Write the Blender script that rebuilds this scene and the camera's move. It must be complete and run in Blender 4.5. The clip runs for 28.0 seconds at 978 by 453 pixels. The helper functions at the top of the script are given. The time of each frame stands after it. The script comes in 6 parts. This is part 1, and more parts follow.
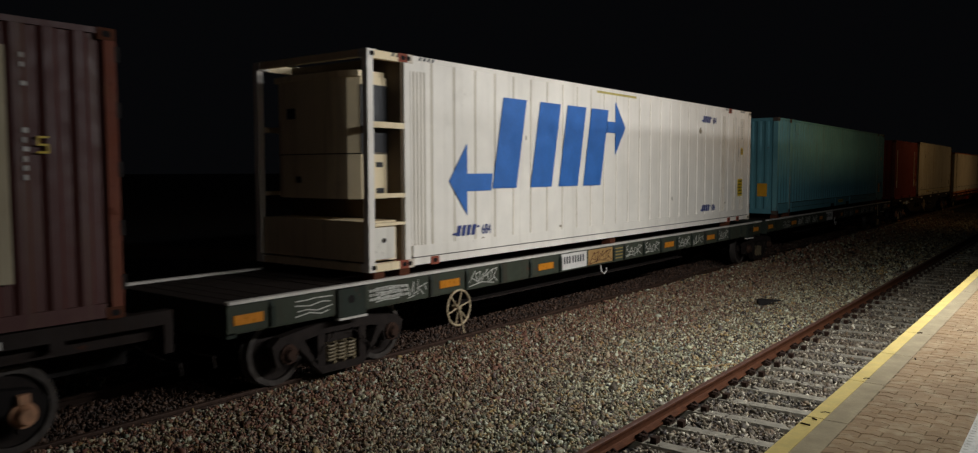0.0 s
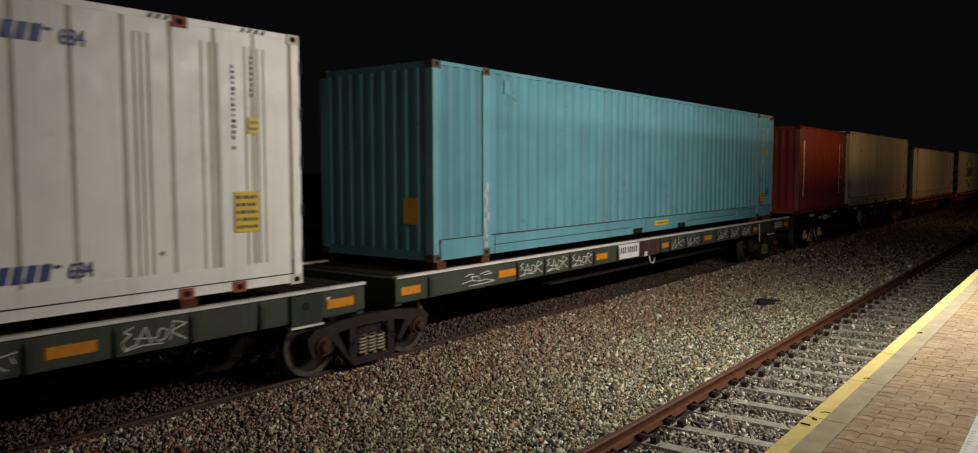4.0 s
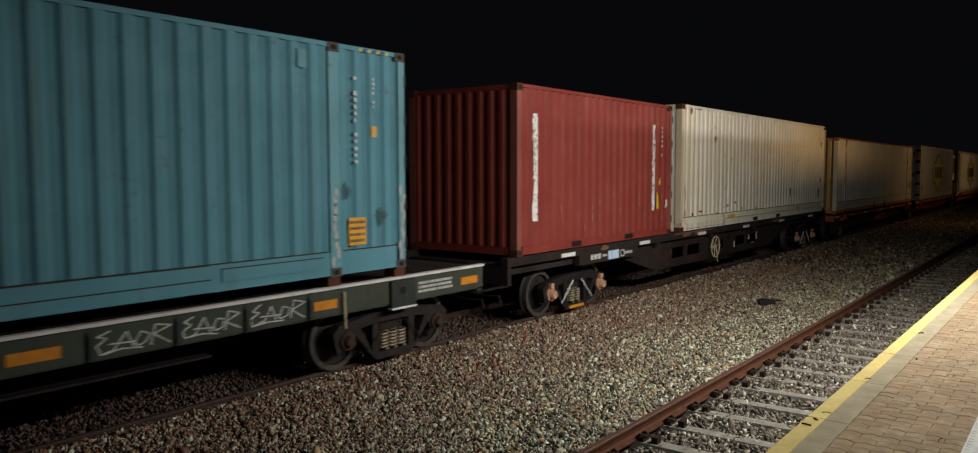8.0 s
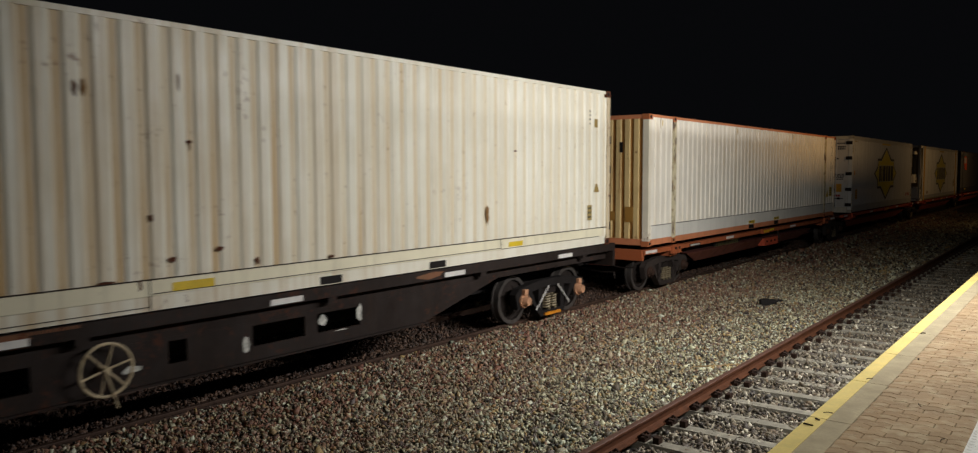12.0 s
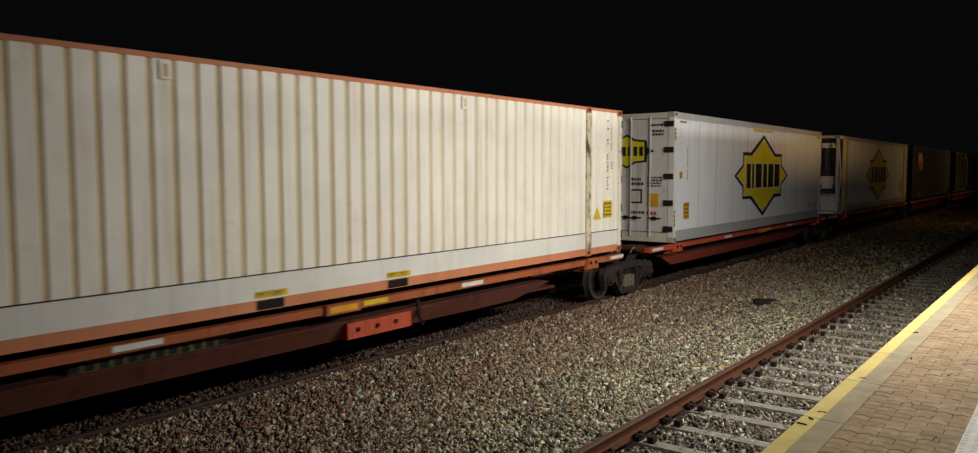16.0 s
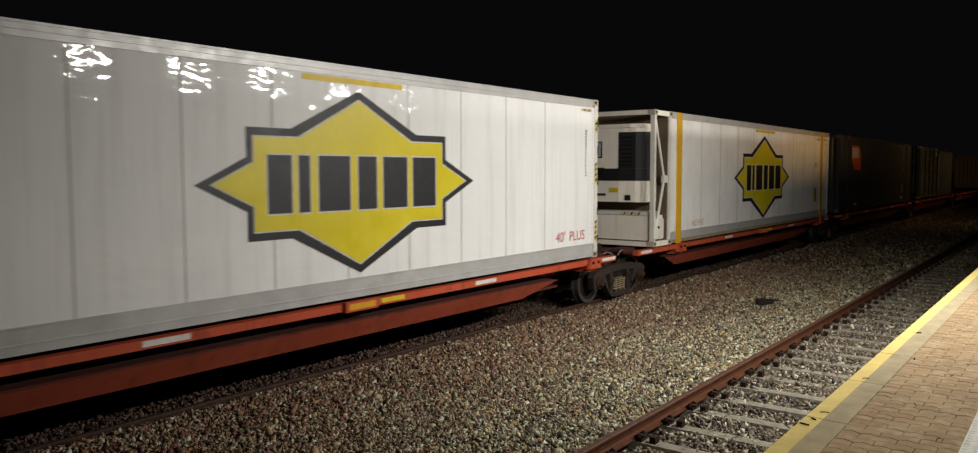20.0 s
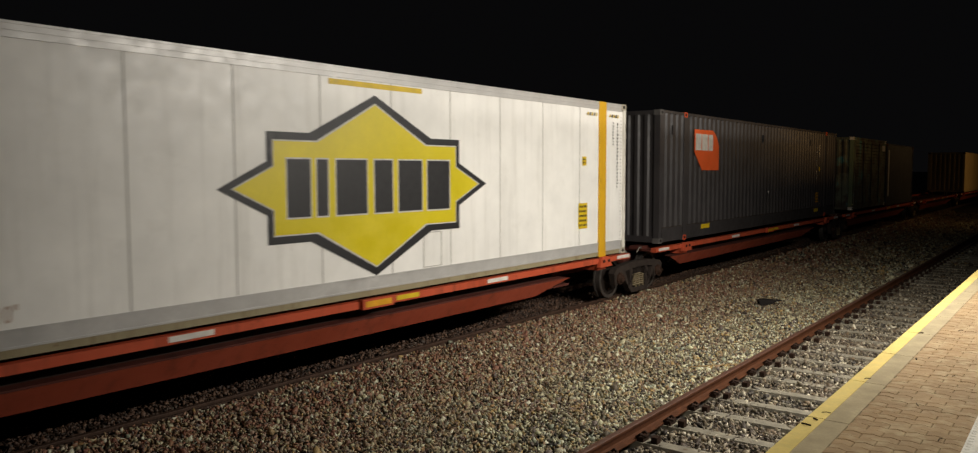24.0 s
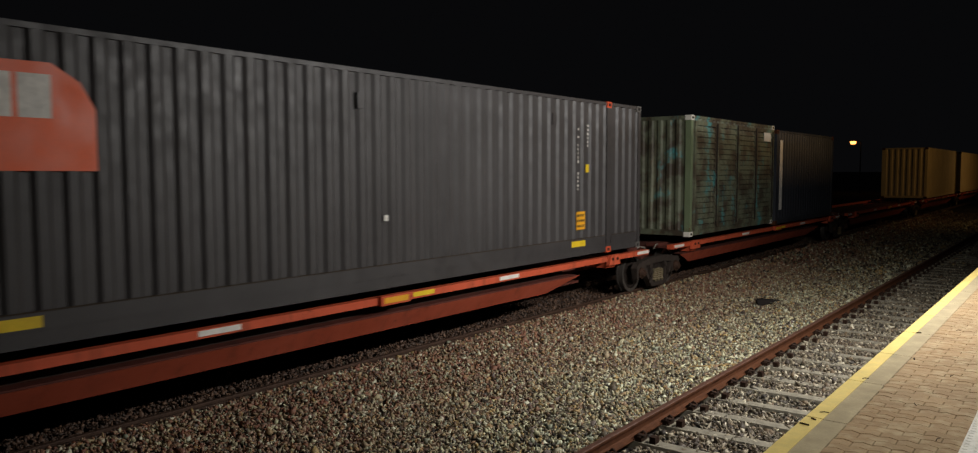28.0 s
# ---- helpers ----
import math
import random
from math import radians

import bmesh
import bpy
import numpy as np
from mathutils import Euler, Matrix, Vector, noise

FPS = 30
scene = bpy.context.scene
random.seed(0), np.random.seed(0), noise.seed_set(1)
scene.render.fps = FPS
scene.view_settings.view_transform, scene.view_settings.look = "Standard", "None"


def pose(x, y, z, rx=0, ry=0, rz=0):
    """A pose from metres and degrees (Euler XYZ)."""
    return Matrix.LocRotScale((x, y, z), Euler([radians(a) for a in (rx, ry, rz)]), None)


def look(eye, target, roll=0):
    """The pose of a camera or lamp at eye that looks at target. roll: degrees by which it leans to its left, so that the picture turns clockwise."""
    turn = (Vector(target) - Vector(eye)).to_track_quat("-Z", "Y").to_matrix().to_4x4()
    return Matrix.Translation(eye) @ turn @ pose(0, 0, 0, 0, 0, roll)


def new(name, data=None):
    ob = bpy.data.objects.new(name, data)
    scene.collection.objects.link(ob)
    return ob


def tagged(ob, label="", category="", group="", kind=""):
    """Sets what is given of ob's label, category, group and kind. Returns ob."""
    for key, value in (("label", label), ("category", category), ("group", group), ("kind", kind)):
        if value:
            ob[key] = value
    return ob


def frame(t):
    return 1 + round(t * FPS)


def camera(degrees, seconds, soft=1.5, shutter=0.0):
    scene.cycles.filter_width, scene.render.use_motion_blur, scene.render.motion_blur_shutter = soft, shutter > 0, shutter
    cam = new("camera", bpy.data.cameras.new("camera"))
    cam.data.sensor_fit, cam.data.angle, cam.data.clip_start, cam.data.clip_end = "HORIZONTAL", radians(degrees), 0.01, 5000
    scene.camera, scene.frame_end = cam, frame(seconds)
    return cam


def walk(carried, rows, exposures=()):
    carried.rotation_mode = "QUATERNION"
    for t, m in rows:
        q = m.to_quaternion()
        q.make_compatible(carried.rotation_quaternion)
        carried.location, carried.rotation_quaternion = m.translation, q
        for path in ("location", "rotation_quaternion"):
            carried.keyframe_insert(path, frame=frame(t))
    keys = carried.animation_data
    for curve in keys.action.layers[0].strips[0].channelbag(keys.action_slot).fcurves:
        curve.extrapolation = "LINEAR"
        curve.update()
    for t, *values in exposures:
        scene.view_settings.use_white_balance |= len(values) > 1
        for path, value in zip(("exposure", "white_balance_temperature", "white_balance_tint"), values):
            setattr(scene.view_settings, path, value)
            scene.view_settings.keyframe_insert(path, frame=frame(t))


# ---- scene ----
import functools

# ---- the camera: it stands on the platform and sways a little ----
EYE = (0.0, 0.0, 2.75)
cam = camera(63.47, 28.0, soft=1.2, shutter=0.4)


def aim(sway):
    yaw, pitch = radians(37.30) + sway / 1447, radians(-4.02)
    return look(EYE, (-math.sin(yaw) * math.cos(pitch) * 20, math.cos(yaw) * math.cos(pitch) * 20, EYE[2] + math.sin(pitch) * 20), -0.11)


SWAY = [(0, 0), (1, 1.5), (2, 2.2), (3, 0.3), (4.5, 0), (6, 0.2), (7, 1.0), (8, 1.8), (9, 2.8), (10, 3.4), (11, 4.6), (12, 4.6), (13.2, 3),
        (14.5, 0), (15, -4.4), (15.6, -6), (16.4, -5.2), (17.5, -4.6), (19, -3), (20, -1.4), (21, 0), (22.5, 0.8), (24, 1.5), (25, 1.2),
        (26, -1.2), (27, -1.5), (28, -1.5)]
walk(cam, [(t, aim(v)) for t, v in SWAY], exposures=[
    (0, -0.38, 5950, 10), (0.5, -0.42, 6150, 10), (1, -0.62, 6400, 10), (1.5, -0.85, 6450, 10), (2, -0.2, 6500, 10), (2.5, -0.05, 6500, 10), (3, 0.14, 6750, 10), (5, 0.1, 5950, 10),
    (8, 0.1, 6000, 10), (9.5, 0.1, 6050, 10), (12, 0.07, 6050, 10), (15, 0.0, 6100, 10), (17, 0.05, 6300, 10), (19, 0.1, 6350, 10), (21, 0.03, 6500, 10), (24, 0.05, 6750, 10), (26, 0.05, 6700, 10), (28, 0.08, 6350, 10)])

# how far the train has rolled, in metres
ROLLED = [(0, 0.0), (2, 7.91), (4, 15.85), (6, 23.87), (8, 31.87), (10, 39.82), (12, 47.76), (14, 55.87), (16, 64.04), (18, 72.26),
          (20, 80.38), (22, 88.36), (24, 96.28), (26, 104.18), (28, 112.20)]
TRACK_X = -8.87      # middle of the train's track
RAIL_Z = 0.07        # its rail heads lie a little above those of the platform track
WHEEL_R = 0.423
NEAR_X = -3.13       # middle of the platform track
PLATFORM_Z = 1.05
EDGE_X = -1.50

# ---- night sky and the platform lights ----
world = bpy.data.worlds.new("night")
scene.world = world
world.use_nodes = True
world.node_tree.nodes["Background"].inputs[0].default_value = (0.54, 0.54, 0.60, 1)
world.node_tree.nodes["Background"].inputs[1].default_value = 0.0042


def area_lamp(name, m, sx, sy, power, colour):
    d = bpy.data.lights.new(name, "AREA")
    d.shape, d.size, d.size_y, d.energy, d.color = "RECTANGLE", sx, sy, power, colour
    ob = new(name, d)
    ob.matrix_world = m
    return ob


# tubes under the platform canopy, in reflectors that face the tracks
for y, power in ((4.6, 7), (7.6, 104), (9.9, 180), (11.8, 184), (14.2, 114), (16.8, 14)):
    tube_light = area_lamp("canopy_light", look((0.3, y, 4.95), (-7.4, y + 1.5, -1.4)), 0.7, 0.14, power, (1.0, 0.958, 0.89))
    tube_light.data.spread = radians(145)
# a street light behind the station: its light passes over the canopy roof
area_lamp("yard_light", look((14.0, 18.0, 9.45), (-7.6, 16.5, 3.8)), 0.5, 0.5, 165, (1.0, 0.96, 0.91)).data.spread = radians(62)
# a sodium street light further along, on the road behind the platform
area_lamp("road_light", look((2.0, 28.0, 6.5), (-8.0, 28.0, 5.6)), 0.4, 0.4, 150, (1.0, 0.60, 0.24)).data.spread = radians(128)
area_lamp("road_light", look((2.0, 48.5, 6.5), (-8.0, 48.5, 5.8)), 0.4, 0.4, 50, (1.0, 0.60, 0.24)).data.spread = radians(120)
area_lamp("road_light", look((4.0, 68.0, 4.0), (-8.0, 68.0, 3.2)), 0.4, 0.4, 60, (1.0, 0.6, 0.24)).data.spread = radians(130)
# a lamp in the canopy over the waiting area
area_lamp("canopy_light", look((0.9, 3.6, 5.45), (0.9, 4.0, 1.0)), 0.6, 0.2, 30, (1.0, 0.97, 0.88)).data.spread = radians(80)

# ---- materials ----
def rgb(h):
    c = [int(h[i:i + 2], 16) / 255 for i in (0, 2, 4)]
    return tuple(v / 12.92 if v <= 0.04045 else ((v + 0.055) / 1.055) ** 2.4 for v in c) + (1,)


class Nodes:
    """A small writer of node trees."""

    def __init__(self, name):
        self.m = bpy.data.materials.new(name)
        self.m.use_nodes = True
        self.t = self.m.node_tree
        self.b = self.t.nodes["Principled BSDF"]
        self.co = self.t.nodes.new("ShaderNodeTexCoord").outputs["Object"]

    def put(self, sock, v):
        if hasattr(v, "is_linked"):
            self.t.links.new(v, sock)
        else:
            sock.default_value = v

    def noise(self, scale, detail=4, rough=0.6, stretch=None):
        n = self.t.nodes.new("ShaderNodeTexNoise")
        n.inputs["Scale"].default_value, n.inputs["Detail"].default_value, n.inputs["Roughness"].default_value = scale, detail, rough
        co = self.co
        if stretch:
            mp = self.t.nodes.new("ShaderNodeMapping")
            mp.inputs["Scale"].default_value = stretch
            self.t.links.new(self.co, mp.inputs[0])
            co = mp.outputs[0]
        self.t.links.new(co, n.inputs["Vector"])
        return n.outputs["Fac"]

    def ramp(self, v, lo, hi, a=0.0, b=1.0):
        n = self.t.nodes.new("ShaderNodeMapRange")
        self.put(n.inputs[0], v)
        for i, x in zip((1, 2, 3, 4), (lo, hi, a, b)):
            n.inputs[i].default_value = x
        return n.outputs[0]

    def math(self, op, a, b):
        n = self.t.nodes.new("ShaderNodeMath")
        n.operation = op
        self.put(n.inputs[0], a), self.put(n.inputs[1], b)
        return n.outputs[0]

    def mix(self, f, a, b):
        n = self.t.nodes.new("ShaderNodeMix")
        n.data_type = "RGBA"
        self.put(n.inputs[0], f), self.put(n.inputs[6], a), self.put(n.inputs[7], b)
        return n.outputs[2]

    def bump(self, v, strength, dist=0.01):
        n = self.t.nodes.new("ShaderNodeBump")
        n.inputs["Strength"].default_value, n.inputs["Distance"].default_value = strength, dist
        self.put(n.inputs["Height"], v)
        self.t.links.new(n.outputs[0], self.b.inputs["Normal"])

    def done(self, colour, rough, metal=0.0):
        self.put(self.b.inputs["Base Color"], colour), self.put(self.b.inputs["Roughness"], rough), self.put(self.b.inputs["Metallic"], metal)
        return self.m


@functools.lru_cache(None)
def paint(hexa, rust=0.3, dirt=0.3, rough=0.5, grime="6b5a40", rusty="5a2a14", shine=None):
    """Painted steel: faded patches, streaks that run down, rust spots."""
    n = Nodes("paint_" + hexa)
    base = rgb(hexa)
    fade = tuple(min(1, c * 1.18 + 0.01) for c in base[:3]) + (1,)
    c = n.mix(n.ramp(n.noise(0.9, 5), 0.35, 0.7), base, fade)
    streak = n.ramp(n.noise(1.0, 5, 0.65, (6, 6, 0.35)), 0.52, 0.78)
    c = n.mix(n.math("MULTIPLY", streak, dirt), c, rgb(grime))
    patch = n.ramp(n.noise(2.2, 6, 0.7), 0.58, 0.75)
    c = n.mix(n.math("MULTIPLY", patch, dirt * 0.55), c, rgb(grime))
    spots = n.ramp(n.math("MULTIPLY", n.noise(9, 6, 0.75), n.ramp(n.noise(1.3, 3), 0.3, 0.75, 0.75, 1.15)), 0.66 - 0.14 * rust, 0.74 - 0.12 * rust)
    c = n.mix(n.math("MULTIPLY", spots, min(1, rust * 1.6)), c, rgb(rusty))
    n.bump(n.noise(60, 3), 0.06, 0.004)
    n.b.inputs["Specular IOR Level"].default_value = shine or (0.5 if rough < 0.6 else 0.2)      # soot and dust take the shine
    return n.done(c, n.ramp(n.noise(5, 4), 0.3, 0.7, rough - 0.08, rough + 0.12))


@functools.lru_cache(None)
def plain(name, hexa, rough=0.6, metal=0.0, vary=0.25, scale=6.0, bump=0.1):
    n = Nodes(name)
    base = rgb(hexa)
    dark = tuple(c * (1 - vary) for c in base[:3]) + (1,)
    light = tuple(min(1, c * (1 + vary * 0.6)) for c in base[:3]) + (1,)
    c = n.mix(n.ramp(n.noise(scale, 6, 0.7), 0.32, 0.68), dark, light)
    c = n.mix(n.ramp(n.noise(scale * 9, 3), 0.4, 0.75, 0, 0.5), c, dark)
    n.bump(n.noise(scale * 14, 4), bump, 0.005)
    n.b.inputs["Specular IOR Level"].default_value = 0.5 if rough < 0.7 else 0.2
    return n.done(c, n.ramp(n.noise(scale * 2, 3), 0.3, 0.7, rough - 0.1, min(1, rough + 0.1)), metal)


def stone_material(name, cols, rough=0.6, dusty=True):
    """Ballast: every loose stone has its own tint."""
    n = Nodes(name)
    geo = n.t.nodes.new("ShaderNodeNewGeometry")
    r = n.t.nodes.new("ShaderNodeValToRGB")
    r.color_ramp.interpolation = "CONSTANT"
    for i, h in enumerate(cols):
        e = r.color_ramp.elements[i] if i < 2 else r.color_ramp.elements.new(i / len(cols))
        e.position, e.color = i / len(cols), rgb(h)
    n.t.links.new(geo.outputs["Random Per Island"], r.inputs[0])
    c = n.mix(n.ramp(n.noise(45, 4), 0.35, 0.7, 0, 0.15), r.outputs[0], rgb("5a4d40"))
    c = n.mix(n.ramp(n.noise(0.8, 4), 0.4, 0.7, 0, 0.3), c, rgb("66523f"))
    # rusty brake dust beside the main line
    sep = n.t.nodes.new("ShaderNodeSeparateXYZ")
    n.t.links.new(n.co, sep.inputs[0])
    dust = n.math("MULTIPLY", n.ramp(n.math("ADD", sep.outputs[0], n.ramp(n.noise(0.7, 3), 0.3, 0.7, -0.7, 0.7)), -5.0, -7.2), n.ramp(n.math("FRACT", n.math("MULTIPLY", geo.outputs["Random Per Island"], 37.0), 0.0), 0.3, 0.8, 0.0, 0.8))
    if dusty:
        c = n.mix(dust, c, rgb("82513e"))
    n.bump(n.noise(120, 3), 0.45, 0.005)
    return n.done(c, rough)


BLACK_STEEL = plain("sooty_steel", "1f1b19", 0.75, 0.1, 0.4, 5)
FRAME_STEEL = plain("cast_steel", "2c2521", 0.7, 0.2, 0.45, 8, 0.25)
RUST = plain("rusted_steel", "5b3522", 0.8, 0.2, 0.45, 7, 0.3)
RAIL_RUST = plain("rail_rust", "55331f", 0.75, 0.2, 0.4, 9, 0.25)
RAIL_HEAD = plain("rail_head", "5a3c2e", 0.65, 0.2, 0.35, 9, 0.1)
MAIN_HEAD = plain("main_rail_head", "4a362a", 0.6, 0.3, 0.35, 9, 0.1)
TREAD = plain("wheel_tread", "5f5954", 0.4, 0.6, 0.3, 6, 0.08)
SPRING = plain("spring_steel", "84765a", 0.5, 0.2, 0.35, 9, 0.1)
DECK = plain("deck_boards", "2a2019", 0.9, 0.0, 0.5, 5, 0.35)
WHITE_EDGE = plain("white_edge_paint", "cfc8bd", 0.6, 0.0, 0.25, 3, 0.1)
AMBER = plain("amber_reflector", "c97f1e", 0.35, 0.0, 0.25, 9, 0.05)
WHITE_REFLECTOR = plain("white_reflector", "d9d4cc", 0.4, 0.0, 0.2, 6, 0.05)
YELLOW_LABEL = plain("yellow_label", "d6b51e", 0.5, 0.0, 0.2, 5, 0.05)
ORANGE_LABEL = plain("orange_label", "d79a1a", 0.5, 0.0, 0.2, 5, 0.05)
INK = plain("black_print", "1a1a1c", 0.5, 0.0, 0.2, 5, 0.02)
WHITE_PRINT = plain("white_print", "d2cec6", 0.6, 0.0, 0.3, 12, 0.05)
BLUE_PRINT = plain("blue_print", "3a6cb4", 0.5, 0.0, 0.22, 2.5, 0.05)
RED_PRINT = plain("red_print", "b03a30", 0.5, 0.0, 0.2, 5, 0.05)
BLUE_INK = plain("blue_ink", "37447c", 0.5, 0.0, 0.2, 5, 0.02)
CHALK = plain("chalk_paint", "c6c3b8", 0.9, 0.0, 0.5, 20, 0.05)
MOTTLED = Nodes("chipped_green_paint")
_c = MOTTLED.mix(MOTTLED.ramp(MOTTLED.noise(1.6, 5, 0.65), 0.44, 0.56), rgb("5c614e"), rgb("3a3226"))
_c = MOTTLED.mix(MOTTLED.ramp(MOTTLED.noise(0.8, 5, 0.7, (1, 1.4, 0.8)), 0.55, 0.62), _c, rgb("3f7f80"))
_c = MOTTLED.mix(MOTTLED.ramp(MOTTLED.noise(7, 5, 0.75), 0.55, 0.66, 0, 0.8), _c, rgb("4a3420"))
_c = MOTTLED.mix(MOTTLED.ramp(MOTTLED.noise(1.0, 5, 0.65, (8, 8, 0.4)), 0.56, 0.74, 0, 0.7), _c, rgb("8a8a72"))
MOTTLED = MOTTLED.done(_c, 0.65)
PEACH_PAINT = plain("peach_paint", "bd8c68", 0.6, 0.0, 0.4, 9, 0.15)
CAP_BROWN = plain("bearing_cap", "3e2c22", 0.75, 0.1, 0.4, 8, 0.2)
BOGIE_GREY = plain("dusty_cast_steel", "3a322d", 0.75, 0.1, 0.4, 7, 0.25)
BEIGE_PAINT = plain("beige_paint", "c2ae8a", 0.6, 0.0, 0.3, 8, 0.1)


# ---- mesh helpers ----
def box(bm, x0, x1, y0, y1, z0, z1):
    v = [bm.verts.new((x, y, z)) for z in (z0, z1) for x, y in ((x0, y0), (x1, y0), (x1, y1), (x0, y1))]
    for f in ((3, 2, 1, 0), (4, 5, 6, 7), (0, 1, 5, 4), (1, 2, 6, 5), (2, 3, 7, 6), (3, 0, 4, 7)):
        bm.faces.new([v[i] for i in f])
    return v


AX = {"x": lambda a, u, v: (a, u, v), "y": lambda a, u, v: (u, a, v), "z": lambda a, u, v: (u, v, a)}


def prism(bm, pts, axis, a, b):
    """A polygon of (u, v) points drawn out along an axis from a to b."""
    f = AX[axis]
    lo, hi = [bm.verts.new(f(a, *p)) for p in pts], [bm.verts.new(f(b, *p)) for p in pts]
    n = len(pts)
    for i in range(n):
        bm.faces.new((lo[i], lo[(i + 1) % n], hi[(i + 1) % n], hi[i]))
    bm.faces.new(lo[::-1])
    bm.faces.new(hi)


def cyl(bm, axis, a, b, cu, cv, r, n=20, r2=None):
    f = AX[axis]
    r2 = r if r2 is None else r2
    lo = [bm.verts.new(f(a, cu + r * math.cos(i * math.tau / n), cv + r * math.sin(i * math.tau / n))) for i in range(n)]
    hi = [bm.verts.new(f(b, cu + r2 * math.cos(i * math.tau / n), cv + r2 * math.sin(i * math.tau / n))) for i in range(n)]
    for i in range(n):
        bm.faces.new((lo[i], lo[(i + 1) % n], hi[(i + 1) % n], hi[i]))
    bm.faces.new(lo[::-1])
    bm.faces.new(hi)


def ring(bm, axis, a, b, cu, cv, r_in, r_out, n=28):
    f = AX[axis]
    rows = []
    for r, w in ((r_in, a), (r_out, a), (r_out, b), (r_in, b)):
        rows.append([bm.verts.new(f(w, cu + r * math.cos(i * math.tau / n), cv + r * math.sin(i * math.tau / n))) for i in range(n)])
    for k in range(4):
        p, q = rows[k], rows[(k + 1) % 4]
        for i in range(n):
            bm.faces.new((p[i], p[(i + 1) % n], q[(i + 1) % n], q[i]))


def tube(bm, pts, r, n=8):
    """A round bar through the points."""
    pts = [Vector(p) for p in pts]
    rows = []
    for i, p in enumerate(pts):
        d = (pts[min(i + 1, len(pts) - 1)] - pts[max(i - 1, 0)]).normalized()
        u = d.cross(Vector((0, 0, 1)) if abs(d.z) < 0.9 else Vector((1, 0, 0))).normalized()
        w = d.cross(u)
        rows.append([bm.verts.new(p + r * (math.cos(k * math.tau / n) * u + math.sin(k * math.tau / n) * w)) for k in range(n)])
    for p, q in zip(rows, rows[1:]):
        for k in range(n):
            bm.faces.new((p[k], p[(k + 1) % n], q[(k + 1) % n], q[k]))
    bm.faces.new(rows[0][::-1])
    bm.faces.new(rows[-1])


def finish(bm, name, material, bevel=0.0, smooth=False):
    if bevel:
        bmesh.ops.bevel(bm, geom=[e for e in bm.edges if len(e.link_faces) == 2 and e.calc_face_angle(0) > 0.6], offset=bevel, segments=1, affect="EDGES")
    bmesh.ops.recalc_face_normals(bm, faces=bm.faces)
    me = bpy.data.meshes.new(name)
    bm.to_mesh(me)
    bm.free()
    for m in material if isinstance(material, (list, tuple)) else [material]:
        me.materials.append(m)
    if smooth:
        me.shade_auto_smooth(angle=radians(35)) if hasattr(me, "shade_auto_smooth") else None
    return me


def part(name, bm, material, parent, label="", bevel=0.0, at=None, kind=""):
    """Links a bmesh, or a mesh that is there already, as one mesh object under a thing or a part."""
    me = bm if isinstance(bm, bpy.types.Mesh) else finish(bm, name, material, bevel)
    ob = new(name, me)
    ob.parent = parent
    if at is not None:
        ob.matrix_basis = at
    return tagged(ob, label, kind=kind)


def thing(name, label, category, group="", m=None, kind=""):
    ob = new(name)
    ob.empty_display_size = 0.3
    if m is not None:
        ob.matrix_basis = m
    return tagged(ob, label, category, group, kind)


ROLLING = []      # things that go with the train, and their place along it
WHEELS = []       # axles that turn


def on_train(ob, s, z=0.0):
    ROLLING.append((ob, s, z))
    ob.matrix_basis = pose(TRACK_X, s, z)
    return ob


def text_mesh(words, height, material, squeeze=1.0, bold=0.0):
    """Words in the built-in font as a flat mesh in the y-z plane that is read from +x, starting at the origin."""
    c = bpy.data.curves.new("words", "FONT")
    c.body, c.size, c.extrude, c.offset = words, height * 1.4, 0.0015, bold
    tmp = bpy.data.objects.new("words", c)
    me = bpy.data.meshes.new_from_object(tmp)
    bpy.data.objects.remove(tmp)
    bpy.data.curves.remove(c)
    me.transform(Matrix(((0, 0, 1, 0), (squeeze, 0, 0, 0), (0, 1, 0, 0), (0, 0, 0, 1))))
    me.materials.clear()
    me.materials.append(material)
    return me


def strokes(lines, width, x, material_name="strokes"):
    """Flat brush strokes on the side of a thing: polylines of (y, z)."""
    bm = bmesh.new()
    for k, line in enumerate(lines):
        for (y0, z0), (y1, z1) in zip(line, line[1:]):
            d = Vector((y1 - y0, z1 - z0))
            if d.length < 1e-6:
                continue
            n = Vector((-d.y, d.x)).normalized() * width / 2
            prism(bm, [(y0 - n.x, z0 - n.y), (y1 - n.x, z1 - n.y), (y1 + n.x, z1 + n.y), (y0 + n.x, z0 + n.y)], "x", x + 0.0003 * k, x + 0.002 + 0.0003 * k)
    return bm


def bars(rng, y0, y1, z0, z1, rows, x, gap=0.4):
    """Unreadable print: rows of short bars."""
    bm = bmesh.new()
    h = (z1 - z0) / rows
    for r in range(rows):
        y, zb = y0, z0 + r * h + h * gap / 2
        while y < y1 - 0.01:
            w = min(rng.uniform(0.5, 1.6) * h * (1 - gap), y1 - y)
            box(bm, x, x + 0.002, y, y + w, zb, zb + h * (1 - gap))
            y += w + h * 0.25
    return bm

